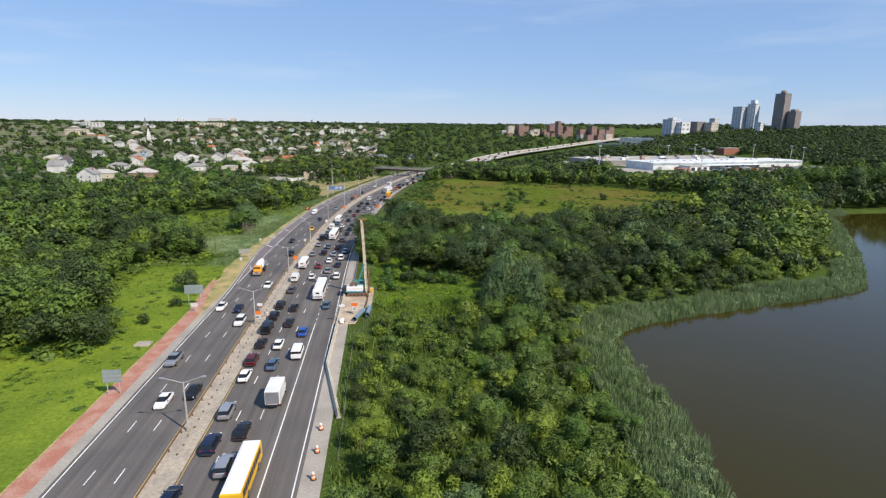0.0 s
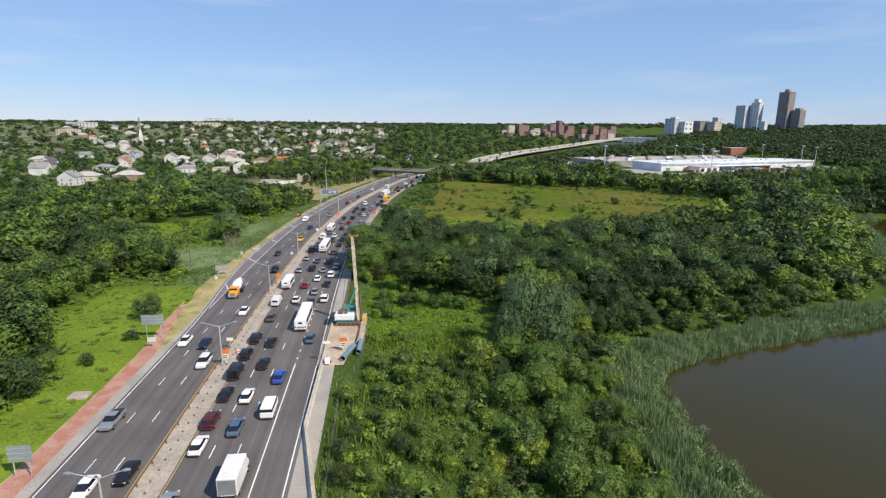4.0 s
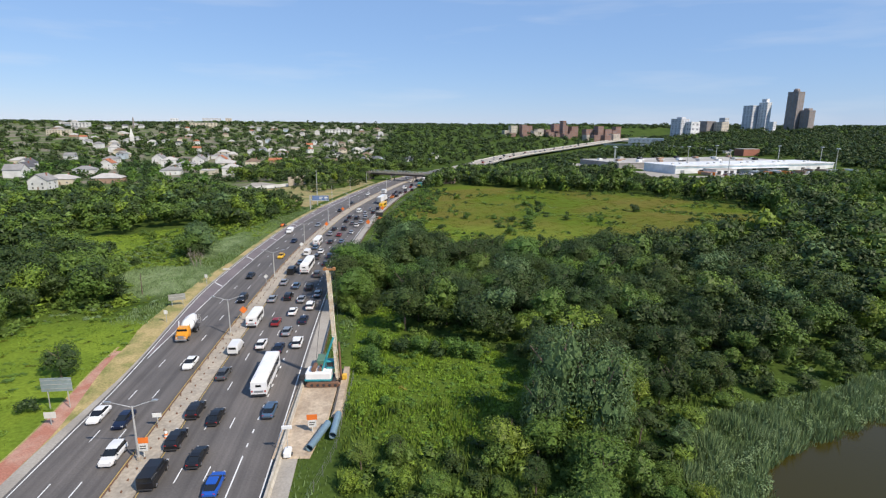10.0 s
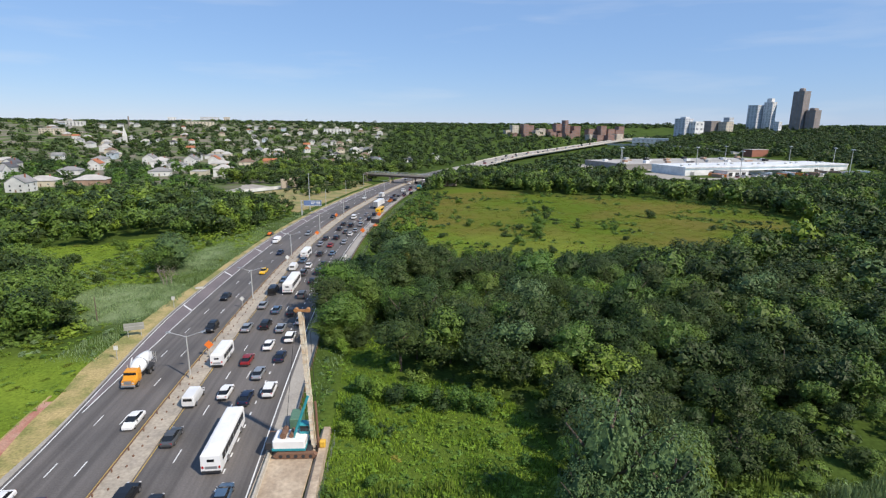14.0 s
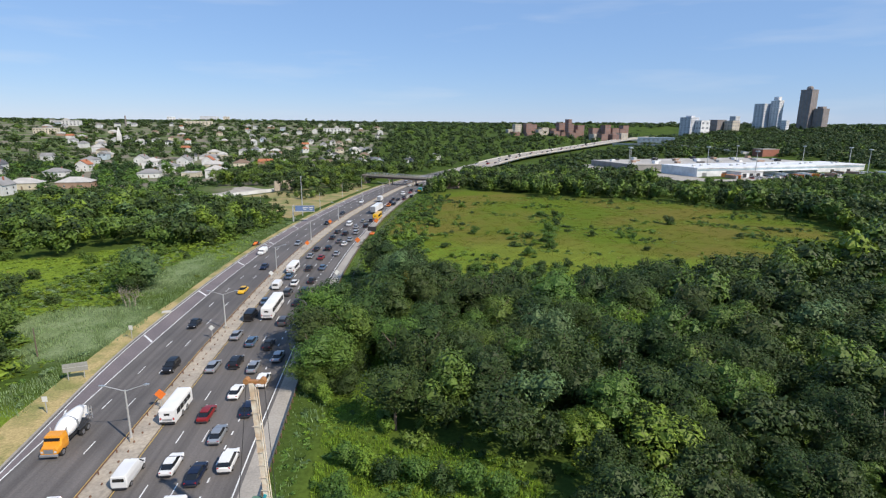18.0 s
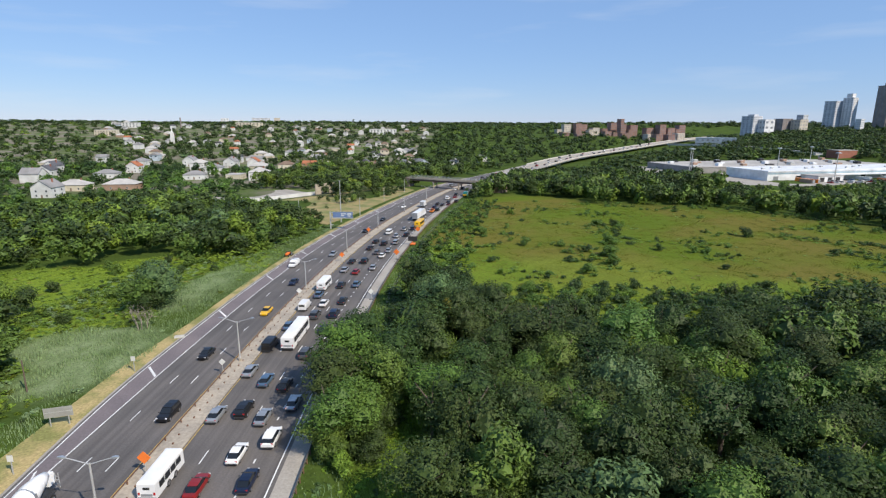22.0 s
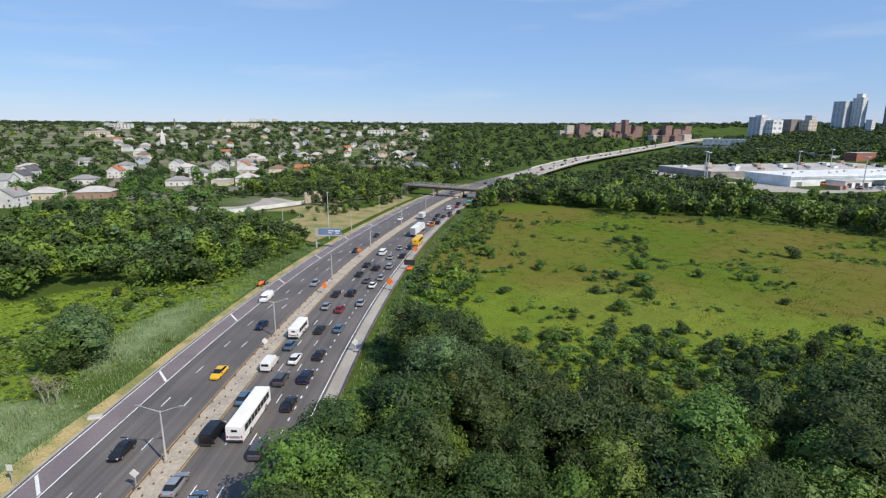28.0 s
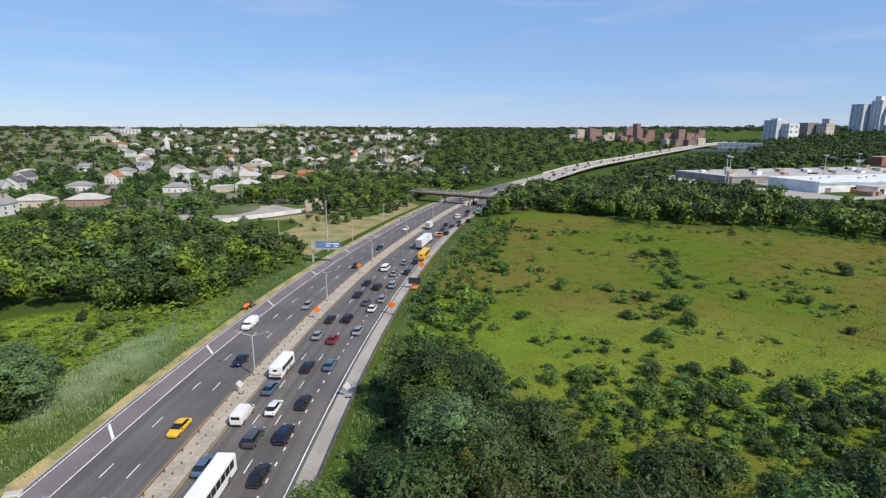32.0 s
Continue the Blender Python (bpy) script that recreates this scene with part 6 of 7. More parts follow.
ob = thing("orange_tractor", pose(-60.2, 285.5, 0, 0, 0, road_turn(285) + 180), "small orange mowing tractor on the verge", "tractor")
part("bonnet", hull([(-.2, .45, .7, 1.35, .1), (.8, .45, .7, 1.3, .1), (1.7, .38, .65, 1.1, .1)]), ORANGE, ob)
part("mudguard", Geo().bevelbox(-.95, .95, -1.3, -.2, .7, 1.25, .12), ORANGE, ob)
part("roll_bar", Geo().tube([(-.6, -.9, 1.2), (-.6, -.9, 2.4), (.6, -.9, 2.4), (.6, -.9, 1.2)], .05, 6), TRIM, ob)
part("seat", Geo().bevelbox(-.25, .25, -.8, -.3, 1.2, 1.6, .06), TRIM, ob)
part("mower_deck", Geo().bevelbox(-1.1, 1.1, -2.4, -1.4, .2, .5, .05), TRIM, ob)
wheels(ob, [(-.8, -.75), (.8, -.75)], .72, .4)
wheels(ob, [(-.65, 1.2), (.65, 1.2)], .42, .25)


def traffic_barrel(x, y):
    ob = thing("traffic_barrel", pose(x, y, 0.01), "orange and white traffic barrel on the shoulder", "traffic barrel", "traffic barrels")
    n = 10
    for k, mat in enumerate((ORANGE, PLATE, ORANGE, PLATE)):
        r0, r1 = .29 - .025 * k, .29 - .025 * (k + 1)
        part("band", Geo().rings([[(q * math.cos(2 * math.pi * i / n), q * math.sin(2 * math.pi * i / n), z) for i in range(n)] for q, z in ((r0, .06 + .24 * k), (r1 + .01, .06 + .24 * (k + 1)))]), mat, ob)
    part("foot", Geo().rings([[(q * math.cos(2 * math.pi * i / n), q * math.sin(2 * math.pi * i / n), z) for i in range(n)] for q, z in ((.42, 0), (.40, .07), (.3, .08))]), RUBBER, ob)
    return ob


barrel = traffic_barrel(-14.6, 70.0)
for x, y in ((-14.1, 64.2), (-13.5, 58.3), (-36.2, 119.6)):
    copy_thing(barrel, pose(x, y, 0.01))

# ---------------------------------------------------------------- works platform and drilling rig
EARTH = material("sandy_fill", (0.46, 0.37, 0.27), .95, vary=.25, grain=2, bump=.5, second=(0.36, 0.28, 0.20), patch=.35)
g = Geo().rings([[(-19.7, 114, 0.02), (-14.6, 114, 0.02), (-13.7, 124, 0.02), (-13.9, 138.5, 0.02), (-20.7, 138.5, 0.02)], [(-19.7, 114.2, .26), (-14.7, 114.2, .26), (-13.8, 124, .32), (-14.0, 138.3, .30), (-20.7, 138.3, .30)]])
# dirt strip with an added height, so that its shade darkens the trench side
bank = Geo().rings([[(-13.5, 124.5, 0.0), (-11.7, 124.5, 0.0), (-12.4, 141, 0.0), (-14.0, 141, 0.0)], [(-12.9, 124.9, 1.0), (-11.9, 124.9, 1.0), (-12.6, 140.8, .8), (-13.5, 140.8, .8)]])
tagged(new("earth_bank", bank.mesh("earth_bank", EARTH)), "sandy earth strip raised as a bank to shade the works platform's edge", "bank", kind="structure")

tagged(new("works_platform", g.mesh("works_platform", EARTH)), "sandy earth platform of the roadworks", "platform", kind="structure")
CYAN, CREAM = material("teal_machine_paint", (0.03, 0.28, 0.32), .5, vary=.15, grain=4), material("cream_machine_paint", (0.72, 0.66, 0.54), .55, vary=.15, grain=3, second=(0.56, 0.42, 0.28), patch=.9)
ob = thing("drilling_rig", pose(-16.1, 135.6, .30), "tall crawler drilling rig with cream mast and teal struts", "drilling rig")
for yy in (-1.6, 1.6):
    track = part("crawler_track", Geo().rings([[(x, yy + d, z) for x, z in ((-2.6, .1), (2.4, .1), (2.9, .45), (2.4, .85), (-2.6, .85), (-3.1, .45))] for d in (-.35, .35)]), RUSTY, ob, "rusty crawler track")
    for k in range(5):
        part("roller", Geo().tube([(-2.0 + k, yy - .38, .45), (-2.0 + k, yy + .38, .45)], .26, 8), TRIM, track)
part("undercarriage", Geo().bevelbox(-2.2, 2.0, -1.3, 1.3, .4, 1.0, .1), TRIM, ob)
part("engine_house", Geo().bevelbox(-3.2, 1.2, -1.5, 1.5, 1.0, 2.5, .15), WHITE, ob, "white engine housing")
part("skirt", Geo().box(-3.25, 1.25, -1.55, 1.55, 1.02, 1.35), CYAN, ob, "teal band")
part("operator_cab", Geo().bevelbox(.1, 1.6, .2, 1.5, 2.45, 3.9, .12), CYAN, ob)
part("cab_window", Geo().box(.3, 1.4, .15, .18, 2.9, 3.7).box(1.58, 1.63, .4, 1.3, 2.9, 3.7), GLASS, ob)
part("winch", Geo().tube([(-1.8, -1.0, 2.9), (-1.8, 1.0, 2.9)], .45, 10).tube([(-.7, -.8, 2.8), (-.7, .8, 2.8)], .35, 10), RUSTY, ob, "rusty cable winch")
part("counterweight", Geo().bevelbox(-4.2, -3.2, -1.4, 1.4, 1.1, 2.2, .1), TRIM, ob)
mast = part("mast", Geo().rings([[(sx + dx, sy, z) for dx, sy in ((-.22, -.26), (.22, -.26), (.22, .26), (-.22, .26))] for sx, z in ((2.05, .6), (1.15, 20.4))]), CREAM, ob, "rust-streaked cream mast")
part("mast_head", Geo().box(.5, 2.5, -.22, .22, 20.35, 20.6).tube([(.7, -.3, 20.6), (.7, .3, 20.6)], .28, 10).tube([(2.2, -.3, 20.6), (2.2, .3, 20.6)], .28, 10), material("rust_orange_paint", (0.42, 0.20, 0.07), .6, vary=.2, grain=4), mast, "rust-orange mast head with pulleys")
part("mast_rail", Geo().tube([(2.45, -.25, 1), (1.55, -.25, 20)], .05, 4).tube([(2.45, .25, 1), (1.55, .25, 20)], .05, 4), CREAM, mast)
for k in range(13):
    z = 2 + 1.4 * k
    lean = 2.05 - .9 * (z - .6) / 19.8
    part("rung", Geo().box(lean - .34, lean + .42, -.39, -.36, z, z + .06), CREAM, mast)
for sy in (-.6, .6):
    part("back_stay", Geo().tube([(-.5, sy, 2.4), (.5, sy, 5.2), (1.7, sy * .4, 8.5)], .19, 6), CYAN, ob, "teal back stay")
part("kelly_bar", Geo().tube([(2.75, 0, .4), (2.55, 0, 7.5)], .18, 8), RUSTY, ob)
part("rotary_drive", Geo().bevelbox(2.9, 3.7, -.4, .4, .7, 1.6, .1), material("machine_yellow", (0.68, 0.40, 0.05), .5, vary=.15, grain=3), ob, "yellow rotary drive")
part("hoist_cable", Geo().tube([(.7, 0, 20.8), (-1.6, 0, 3.2)], .03, 4).tube([(2.3, 0, 20.4), (2.6, 0, 7.4)], .03, 4), TRIM, ob)
ob = thing("power_pack", pose(-17.8, 142.5, .0, 0, 0, road_turn(142)), "green hydraulic power pack beside the rig", "power pack")
part("housing", Geo().bevelbox(-.9, .9, -1.6, 1.6, .3, 2.0, .1), material("dull_green_paint", (0.10, 0.20, 0.13), .6, vary=.2, grain=3), ob)
part("skid", Geo().box(-.8, -.6, -1.7, 1.7, 0, .3).box(.6, .8, -1.7, 1.7, 0, .3), RUSTY, ob)
part("exhaust", Geo().tube([(.4, 1.0, 1.9), (.4, 1.0, 2.8)], .08, 6), RUSTY, ob)
PIPE = material("blue_grey_casing", (0.22, 0.33, 0.40), .45, .3, vary=.15, grain=3)
for a, b in (((-14.9, 115.2), (-13.4, 121.6)), ((-12.2, 118.2), (-12.2, 124.2))):
    n, (pa, pb) = 14, (Vector((*a, .0)), Vector((*b, .0)))
    way = (pb - pa).normalized()
    side = Vector((way.y, -way.x, 0))
    ring = lambda p, r: [p + side * r * math.cos(2 * math.pi * k / n) + Vector((0, 0, .78 + r * math.sin(2 * math.pi * k / n))) for k in range(n)]
    g = Geo().rings([ring(pa, .52), ring(pb, .52)], False).rings([ring(pb, .47), ring(pa, .47)], False)
    tagged(new("steel_casing", g.mesh("steel_casing", PIPE, True)), "large blue-grey steel casing pipe on the ground", "pipe", "casing pipes")
ob = thing("arrow_board", pose(-17.7, 114.6, .0, 0, 0, road_turn(114)), "small white light trailer on the shoulder", "trailer")
part("body", Geo().bevelbox(-.5, .5, -.8, .8, .35, 1.1, .12), WHITE, ob)
part("mast", Geo().tube([(0, .3, 1.0), (0, .3, 4.2)], .05, 6), STEEL, ob)
part("lamp_panel", Geo().bevelbox(-.7, .7, .2, .4, 4.0, 4.5, .04), WHITE, ob)
wheels(ob, [(-.58, 0), (.58, 0)], .3, .18)
ob = thing("scrap_box", pose(-20.2, 137.8, .0, 0, 0, road_turn(137)), "rusty steel box on the barrier's end", "box")
part("body", Geo().bevelbox(-.55, .55, -.7, .7, 0, 1.7, .05), RUSTY, ob)
ob = thing("concrete_slab", pose(-57.4, 103.5, float(land_z(-57.4, 103.5)), 0, 0, road_turn(100)), "pale concrete slab in the lawn", "slab")
part("slab", Geo().bevelbox(-1.5, 1.5, -1.2, 1.2, -.1, .35, .05), CONCRETE, ob)

ob = thing("rubble_slab", pose(-60.0, 213.0, 0.0, 0, 0, 20), "broken white concrete slab on the verge", "slab")
part("slab", Geo().bevelbox(-1.0, 1.0, -.6, .6, -.1, .3, .08), JERSEY, ob)

# ---------------------------------------------------------------- overpass
GIRDER = material("brown_bridge_steel", (0.13, 0.09, 0.07), .7, .2, vary=.2, grain=2)
ob = thing("overpass", pose(0, 0, 0), "dark steel girder overpass across the motorway", "bridge")
pa, pb = Vector((-39, 504, 6.0)), Vector((21, 471.5, 6.0))
way = (pb - pa).normalized()
side = Vector((way.y, -way.x, 0))


def span(name, off, w, z0, z1, mat, label=""):
    a, b = pa + side * off, pb + side * off
    g = Geo().rings([[p + side * s + Vector((0, 0, z)) for s, z in ((-w / 2, z0), (w / 2, z0), (w / 2, z1), (-w / 2, z1))] for p in (a, b)])
    g.f = [tuple(reversed(f)) for f in g.f]
    return part(name, g, mat, ob, label)


span("deck", 0, 6.0, -.2, .15, CONCRETE)
for off in (-2.6, -.9, .9, 2.6):
    span("girder", off, .35, -1.5, -.25, GIRDER)
for off in (-2.85, 2.85):
    span("parapet", off, .25, .15, .75, CONCRETE)
    for z in (1.2, 1.65, 2.1):
        span("railing", off, .08, z, z + .08, STEEL)
    for k in range(24):
        p = pa + (pb - pa) * (k + .5) / 24 + side * off
        part("rail_post", Geo().box(p.x - .06, p.x + .06, p.y - .06, p.y + .06, p.z + .75, p.z + 2.15), STEEL, ob)
for t in (.30, .60):
    p = pa + (pb - pa) * t
    for off in (-2.2, 2.2):
        q = p + side * off
        part("pier", Geo().tube([(q.x, q.y, -.2), (q.x, q.y, 5.0)], .5, 10), CONCRETE, ob)
    g = Geo().rings([[p + side * s + Vector((0, 0, -1.5)) + way * u for u in (-.6, .6)] + [p + side * s + Vector((0, 0, -2.3)) + way * u for u in (.6, -.6)] for s in (-3.1, 3.1)])
    part("pier_cap", g, CONCRETE, ob)
STONE = material("brown_rubble_stone", (0.24, 0.19, 0.15), .9, vary=.35, grain=1.5, bump=.6)
for t, length, wide in ((0.0, 4, 3.2), (1.0, 7, 4.2)):
    p = pa + (pb - pa) * t
    q = way * (-length if t == 0 else length)
    g = Geo().rings([[(p + side * s + q * u).to_3d() * 1.0 + Vector((0, 0, dz)) for s, u in ((-wide, 0), (wide, 0), (wide, 1), (-wide, 1))] for dz in (-6.8, .6)])
    part("abutment", g, STONE, ob, "brown stone abutment")
ob = thing("message_truck", pose(1.0, 447, 0, 0, 0, road_turn(447)), "teal and yellow covered truck on the shoulder", "truck")
part("body", Geo().bevelbox(-1.2, 1.2, -2.6, 1.6, .8, 3.2, .1), PAINTS["teal"], ob)
part("cab", Geo().bevelbox(-1.1, 1.1, 1.7, 3.3, .5, 2.3, .2), WHITE, ob)
part("tail_board", Geo().box(-1.15, 1.15, -2.7, -2.62, .8, 1.9), PAINTS["yellow"], ob)
wheels(ob, [(-1.0, 2.4), (1.0, 2.4), (-1.0, -1.6), (1.0, -1.6)], .45, .3)

# ---------------------------------------------------------------- houses of the suburb
WALLS = [material("white_siding", (0.62, 0.62, 0.60), .7, vary=.06, grain=2), material("cream_stucco", (0.60, 0.54, 0.42), .8, vary=.08, grain=2), material("tan_brick", (0.36, 0.24, 0.17), .85, vary=.15, grain=3),
         material("red_brick", (0.30, 0.12, 0.08), .85, vary=.15, grain=3), material("pale_blue_siding", (0.45, 0.52, 0.58), .7, vary=.06, grain=2)]
ROOFS = [material("grey_shingle", (0.26, 0.255, 0.25), .9, vary=.15, grain=3), material("pale_roofing", (0.47, 0.45, 0.42), .85, vary=.1, grain=2), material("dark_shingle", (0.10, 0.10, 0.11), .9, vary=.2, grain=3),
         material("brown_shingle", (0.20, 0.14, 0.10), .9, vary=.2, grain=3), material("terracotta_roof", (0.40, 0.15, 0.07), .85, vary=.15, grain=3)]
WALL_WORDS, ROOF_WORDS = ["white", "cream", "tan brick", "red brick", "pale blue"], ["grey", "pale grey", "dark", "brown", "terracotta"]
PANE = material("house_window", (0.05, 0.06, 0.07), .15, vary=.1, grain=1)


def house(m, w, d, h, wall, roof, style, group="houses of the suburb"):
    """A detached house: w along x, d along y; style: gable, hip or flat."""
    ob = thing("house", m, f"{WALL_WORDS[wall]} house with a {ROOF_WORDS[roof]} {style} roof", "house", group)
    a, b, e = w / 2, d / 2, .45
    top = part("wall", Geo().box(-a, a, -b, b, -.6, h), WALLS[wall], ob)
    if style == "gable":
        rise = w * .36
        part("gable", Geo().rings([[(-a, y, h), (a, y, h), (0, y, h + rise)][::-1] for y in (-b, b)]), WALLS[wall], ob)
        roof_geo = Geo().rings([[(-a - e, y, h - .25), (0, y, h + rise - .02), (a + e, y, h - .25), (a + e, y, h - .05), (0, y, h + rise + .22), (-a - e, y, h - .05)] for y in (-b - e, b + e)])
        roof_top = h + rise
    elif style == "hip":
        rise = min(w, d) * .26
        q = max(0, b - a) * .9
        r0 = [(-a - e, -b - e, h), (a + e, -b - e, h), (a + e, b + e, h), (-a - e, b + e, h)]
        roof_geo = Geo().rings([r0, [(x, y, h + .18) for x, y, z in r0], [(-max(0, a - b) * .9 - .1, -q - .1, h + rise), (max(0, a - b) * .9 + .1, -q - .1, h + rise), (max(0, a - b) * .9 + .1, q + .1, h + rise), (-max(0, a - b) * .9 - .1, q + .1, h + rise)]])
        roof_top = h + rise
    else:
        roof_geo = Geo().box(-a - .2, a + .2, -b - .2, b + .2, h, h + .35, .05)
        roof_top = h + .3
    r = part("roof", roof_geo, ROOFS[roof], ob)
    part("chimney", Geo().box(a * .4 - .35, a * .4 + .35, b * .2 - .4, b * .2 + .4, h, roof_top + .7), WALLS[3], r, "brick chimney")
    floors = 2 if h > 4.5 else 1
    for f in range(floors):
        for k in (-1, 1):
            z = .9 + 2.7 * f
            win = part("window", Geo().box(k * a * .5 - .6, k * a * .5 + .6, -b - .05, -b + .03, z, z + 1.3), WALLS[0], ob, "white window frame")
            part("pane", Geo().box(k * a * .5 - .5, k * a * .5 + .5, -b - .08, -b - .052, z + .1, z + 1.2), PANE, win)
            part("side_window", Geo().box(a - .03, a + .05, k * b * .5 - .6, k * b * .5 + .6, z, z + 1.3), PANE, ob)
    part("door", Geo().box(-.5, .5, -b - .06, -b + .03, 0, 2.05), ROOFS[3], ob, "brown front door")
    return ob


SPECS = [(12, 14, 6.4, 0, 0, "gable"), (19, 13, 4.0, 1, 1, "hip"), (11, 14, 6.8, 0, 2, "gable"), (17, 12, 3.9, 0, 0, "hip"), (12, 15, 6.8, 4, 0, "gable"), (15, 13, 6.2, 0, 0, "hip"), (11, 13, 6.4, 0, 4, "gable"), (16, 12, 4.0, 1, 1, "flat"), (21, 13, 4.0, 2, 1, "hip"),
         (16, 14, 6.6, 0, 1, "hip"), (16, 13, 5.6, 1, 3, "hip")]
PROTO = {}


def far_house(m, w, d, h, wall, roof, style):
    """A house too far off for more than its walls, roof and large windows."""
    ob = thing("house", m, f"distant {WALL_WORDS[wall]} house with a {ROOF_WORDS[roof]} {style} roof", "house", "houses of the suburb")
    a, b, e, rise = w / 2, d / 2, .45, 0.30 * min(w, d)
    part("wall", Geo().box(-a, a, -b, b, -.6, h), WALLS[wall], ob)
    if style == "gable":
        g = Geo().rings([[(-a - e, y, h - .2), (0, y, h + rise), (a + e, y, h - .2)] for y in (-b - e, b + e)])
    else:
        q = 0.25 if style == "hip" else 0.97
        g = Geo().rings([[(-a - e, -b - e, h), (a + e, -b - e, h), (a + e, b + e, h), (-a - e, b + e, h)], [(-a * q, -b * q, h + (rise if style == "hip" else .4)), (a * q, -b * q, h + (rise if style == "hip" else .4)), (a * q, b * q, h + (rise if style == "hip" else .4)), (-a * q, b * q, h + (rise if style == "hip" else .4))]])
    part("roof", g, ROOFS[roof], ob)
    for k in (-1, 1):
        part("window", Geo().box(k * a * .5 - .9, k * a * .5 + .9, -b - .06, -b + .03, h - 2.2, h - .8), PANE, ob)
    return ob


def put_house(x, y, n, turn):
    m, key = pose(x, y, float(land_z(x, y)), 0, 0, turn), (n, y > 680)
    if key in PROTO:
        return copy_thing(PROTO[key], m)
    w, d, h, *rest = SPECS[n]
    PROTO[key] = far_house(m, 0.8 * w, 0.8 * d, 0.95 * h, *rest) if y > 680 else house(m, *SPECS[n])
    return PROTO[key]


for x, y, n, turn in HOUSES:
    put_house(x, y, n, turn)
# long flat-roofed blocks among the houses
for x, y, w, word in ((-187, 1338, 60, "white"), (-591, 1583, 70, "cream"), (-700, 1147, 40, "cream"), (-820, 1400, 60, "white")):
    ob = thing("flat_block", pose(x, y, float(land_z(x, y)), 0, 0, 12), f"long {word} flat-roofed block in the suburb", "building")
    part("wall", Geo().box(-w / 2, w / 2, -7, 7, -1, 11), WALLS[0 if word == "white" else 1], ob)
    part("roof", Geo().box(-w / 2 - .3, w / 2 + .3, -7.3, 7.3, 11, 11.6), ROOFS[1], ob)
    for f in range(3):
        for k in range(8):
            part("window", Geo().box(-w / 2 + w * (k + .3) / 8, -w / 2 + w * (k + .7) / 8, -7.1, -6.95, 1.4 + 3.2 * f, 3.0 + 3.2 * f), PANE, ob)

# long white wall and paved yard of the nearest block
g = Geo().rings([[(-136, 399, -.2), (-135.6, 399, -.2), (-135.6, 399, 2.0), (-136, 399, 2.0)], [(-97, 450, -.2), (-96.6, 450, -.2), (-96.6, 450, 2.0), (-97, 450, 2.0)]])
g.f = [tuple(reversed(f)) for f in g.f]
tagged(new("boundary_wall", g.mesh("boundary_wall", WALLS[0])), "long low white boundary wall", "wall", kind="structure")
g = Geo().rings([[(-97, 452, -.2), (-96.4, 452, -.2), (-96.4, 452, 6.5), (-97, 452, 6.5)], [(-84, 470, -.2), (-83.4, 470, -.2), (-83.4, 470, 6.5), (-84, 470, 6.5)]])
g.f = [tuple(reversed(f)) for f in g.f]
tagged(new("tall_panel", g.mesh("tall_panel", CONCRETE)), "tall blank grey concrete wall", "wall", kind="structure")
g = Geo().rings([[(-140, 403, z), (-99, 455, z), (-125, 478, z), (-168, 424, z)] for z in (-.1, .05)])
tagged(new("paved_yard", g.mesh("paved_yard", SHOULDER)), "grey paved yard behind the wall", "pavement", kind="structure")
g = Geo().rings([[(-132, 393, z), (-62, 345, z), (-55.5, 372, z), (-45.5, 430, z), (-34.5, 480, z), (-52, 505, z), (-72, 470, z), (-88, 452, z)] for z in (-.1, .06)])
tagged(new("dry_slope", g.mesh("dry_slope", material("dry_grass", (0.30, 0.235, 0.10), .95, vary=.3, grain=1.2, bump=.5, second=(0.15, 0.17, 0.045), patch=.12))), "dry yellow grass slope beside the slip road", "ground", kind="structure")

# ---------------------------------------------------------------- warehouse and its yard
ux, uy = Vector((0.96, 0.28, 0)), Vector((-0.28, 0.96, 0))


def yard_pose(a, b, z=0.0):
    p = Vector((250, 562, z)) + ux * a + uy * b
    return pose(p.x, p.y, z, 0, 0, math.degrees(math.atan2(ux.y, ux.x)))


WH_WHITE = material("white_metal_cladding", (0.76, 0.77, 0.77), .5, vary=.04, grain=.8)
WH_ROOF = material("pale_roof_membrane", (0.42, 0.40, 0.37), .9, vary=.12, grain=.15, second=(0.33, 0.31, 0.28), patch=.03)
g = Geo().box(-40, 226, -38, 160, -.1, .05)
yard = thing("warehouse_yard", yard_pose(0, 0), "grey paved yard round the warehouse", "pavement", kind="structure")
part("paving", g, SHOULDER, yard)
ob = thing("warehouse", yard_pose(0, 0, .04), "long low white warehouse with a flat roof", "warehouse")
part("wall", Geo().box(0, 215, 0, 46, 0, 7.4), WH_WHITE, ob)
part("roof", Geo().box(-.5, 215.5, -.5, 46.5, 7.4, 8.2, .1), WH_WHITE, ob, "white flat roof")
part("canopy", Geo().box(62, 150, -7, -.02, 4.3, 4.7), WH_WHITE, ob)
part("band", Geo().box(.2, 214, -.08, -.02, 5.2, 6.6), material("blue_grey_band", (0.30, 0.40, 0.45), .5, vary=.05, grain=1), ob, "blue-grey window band")
for k in range(9):
    part("loading_door", Geo().box(6 + 23 * k, 11 + 23 * k, -.10, -.03, .1, 3.6), TRIM if k % 3 else PAINTS["silver"], ob)
for k in range(14):
    part("roof_vent", Geo().bevelbox(8 + 15 * k, 10.5 + 15 * k, 14 + 6 * (k % 3), 16 + 6 * (k % 3), 8.15, 9.4, .15), STEEL, ob)
ob = thing("market_hall", yard_pose(-160, 72, .04), "wide low grey hall with a flat pale roof", "warehouse")
part("wall", Geo().box(148, 384, 0, 75, 0, 5.6), material("grey_block_wall", (0.26, 0.25, 0.235), .85, vary=.15, grain=1), ob)
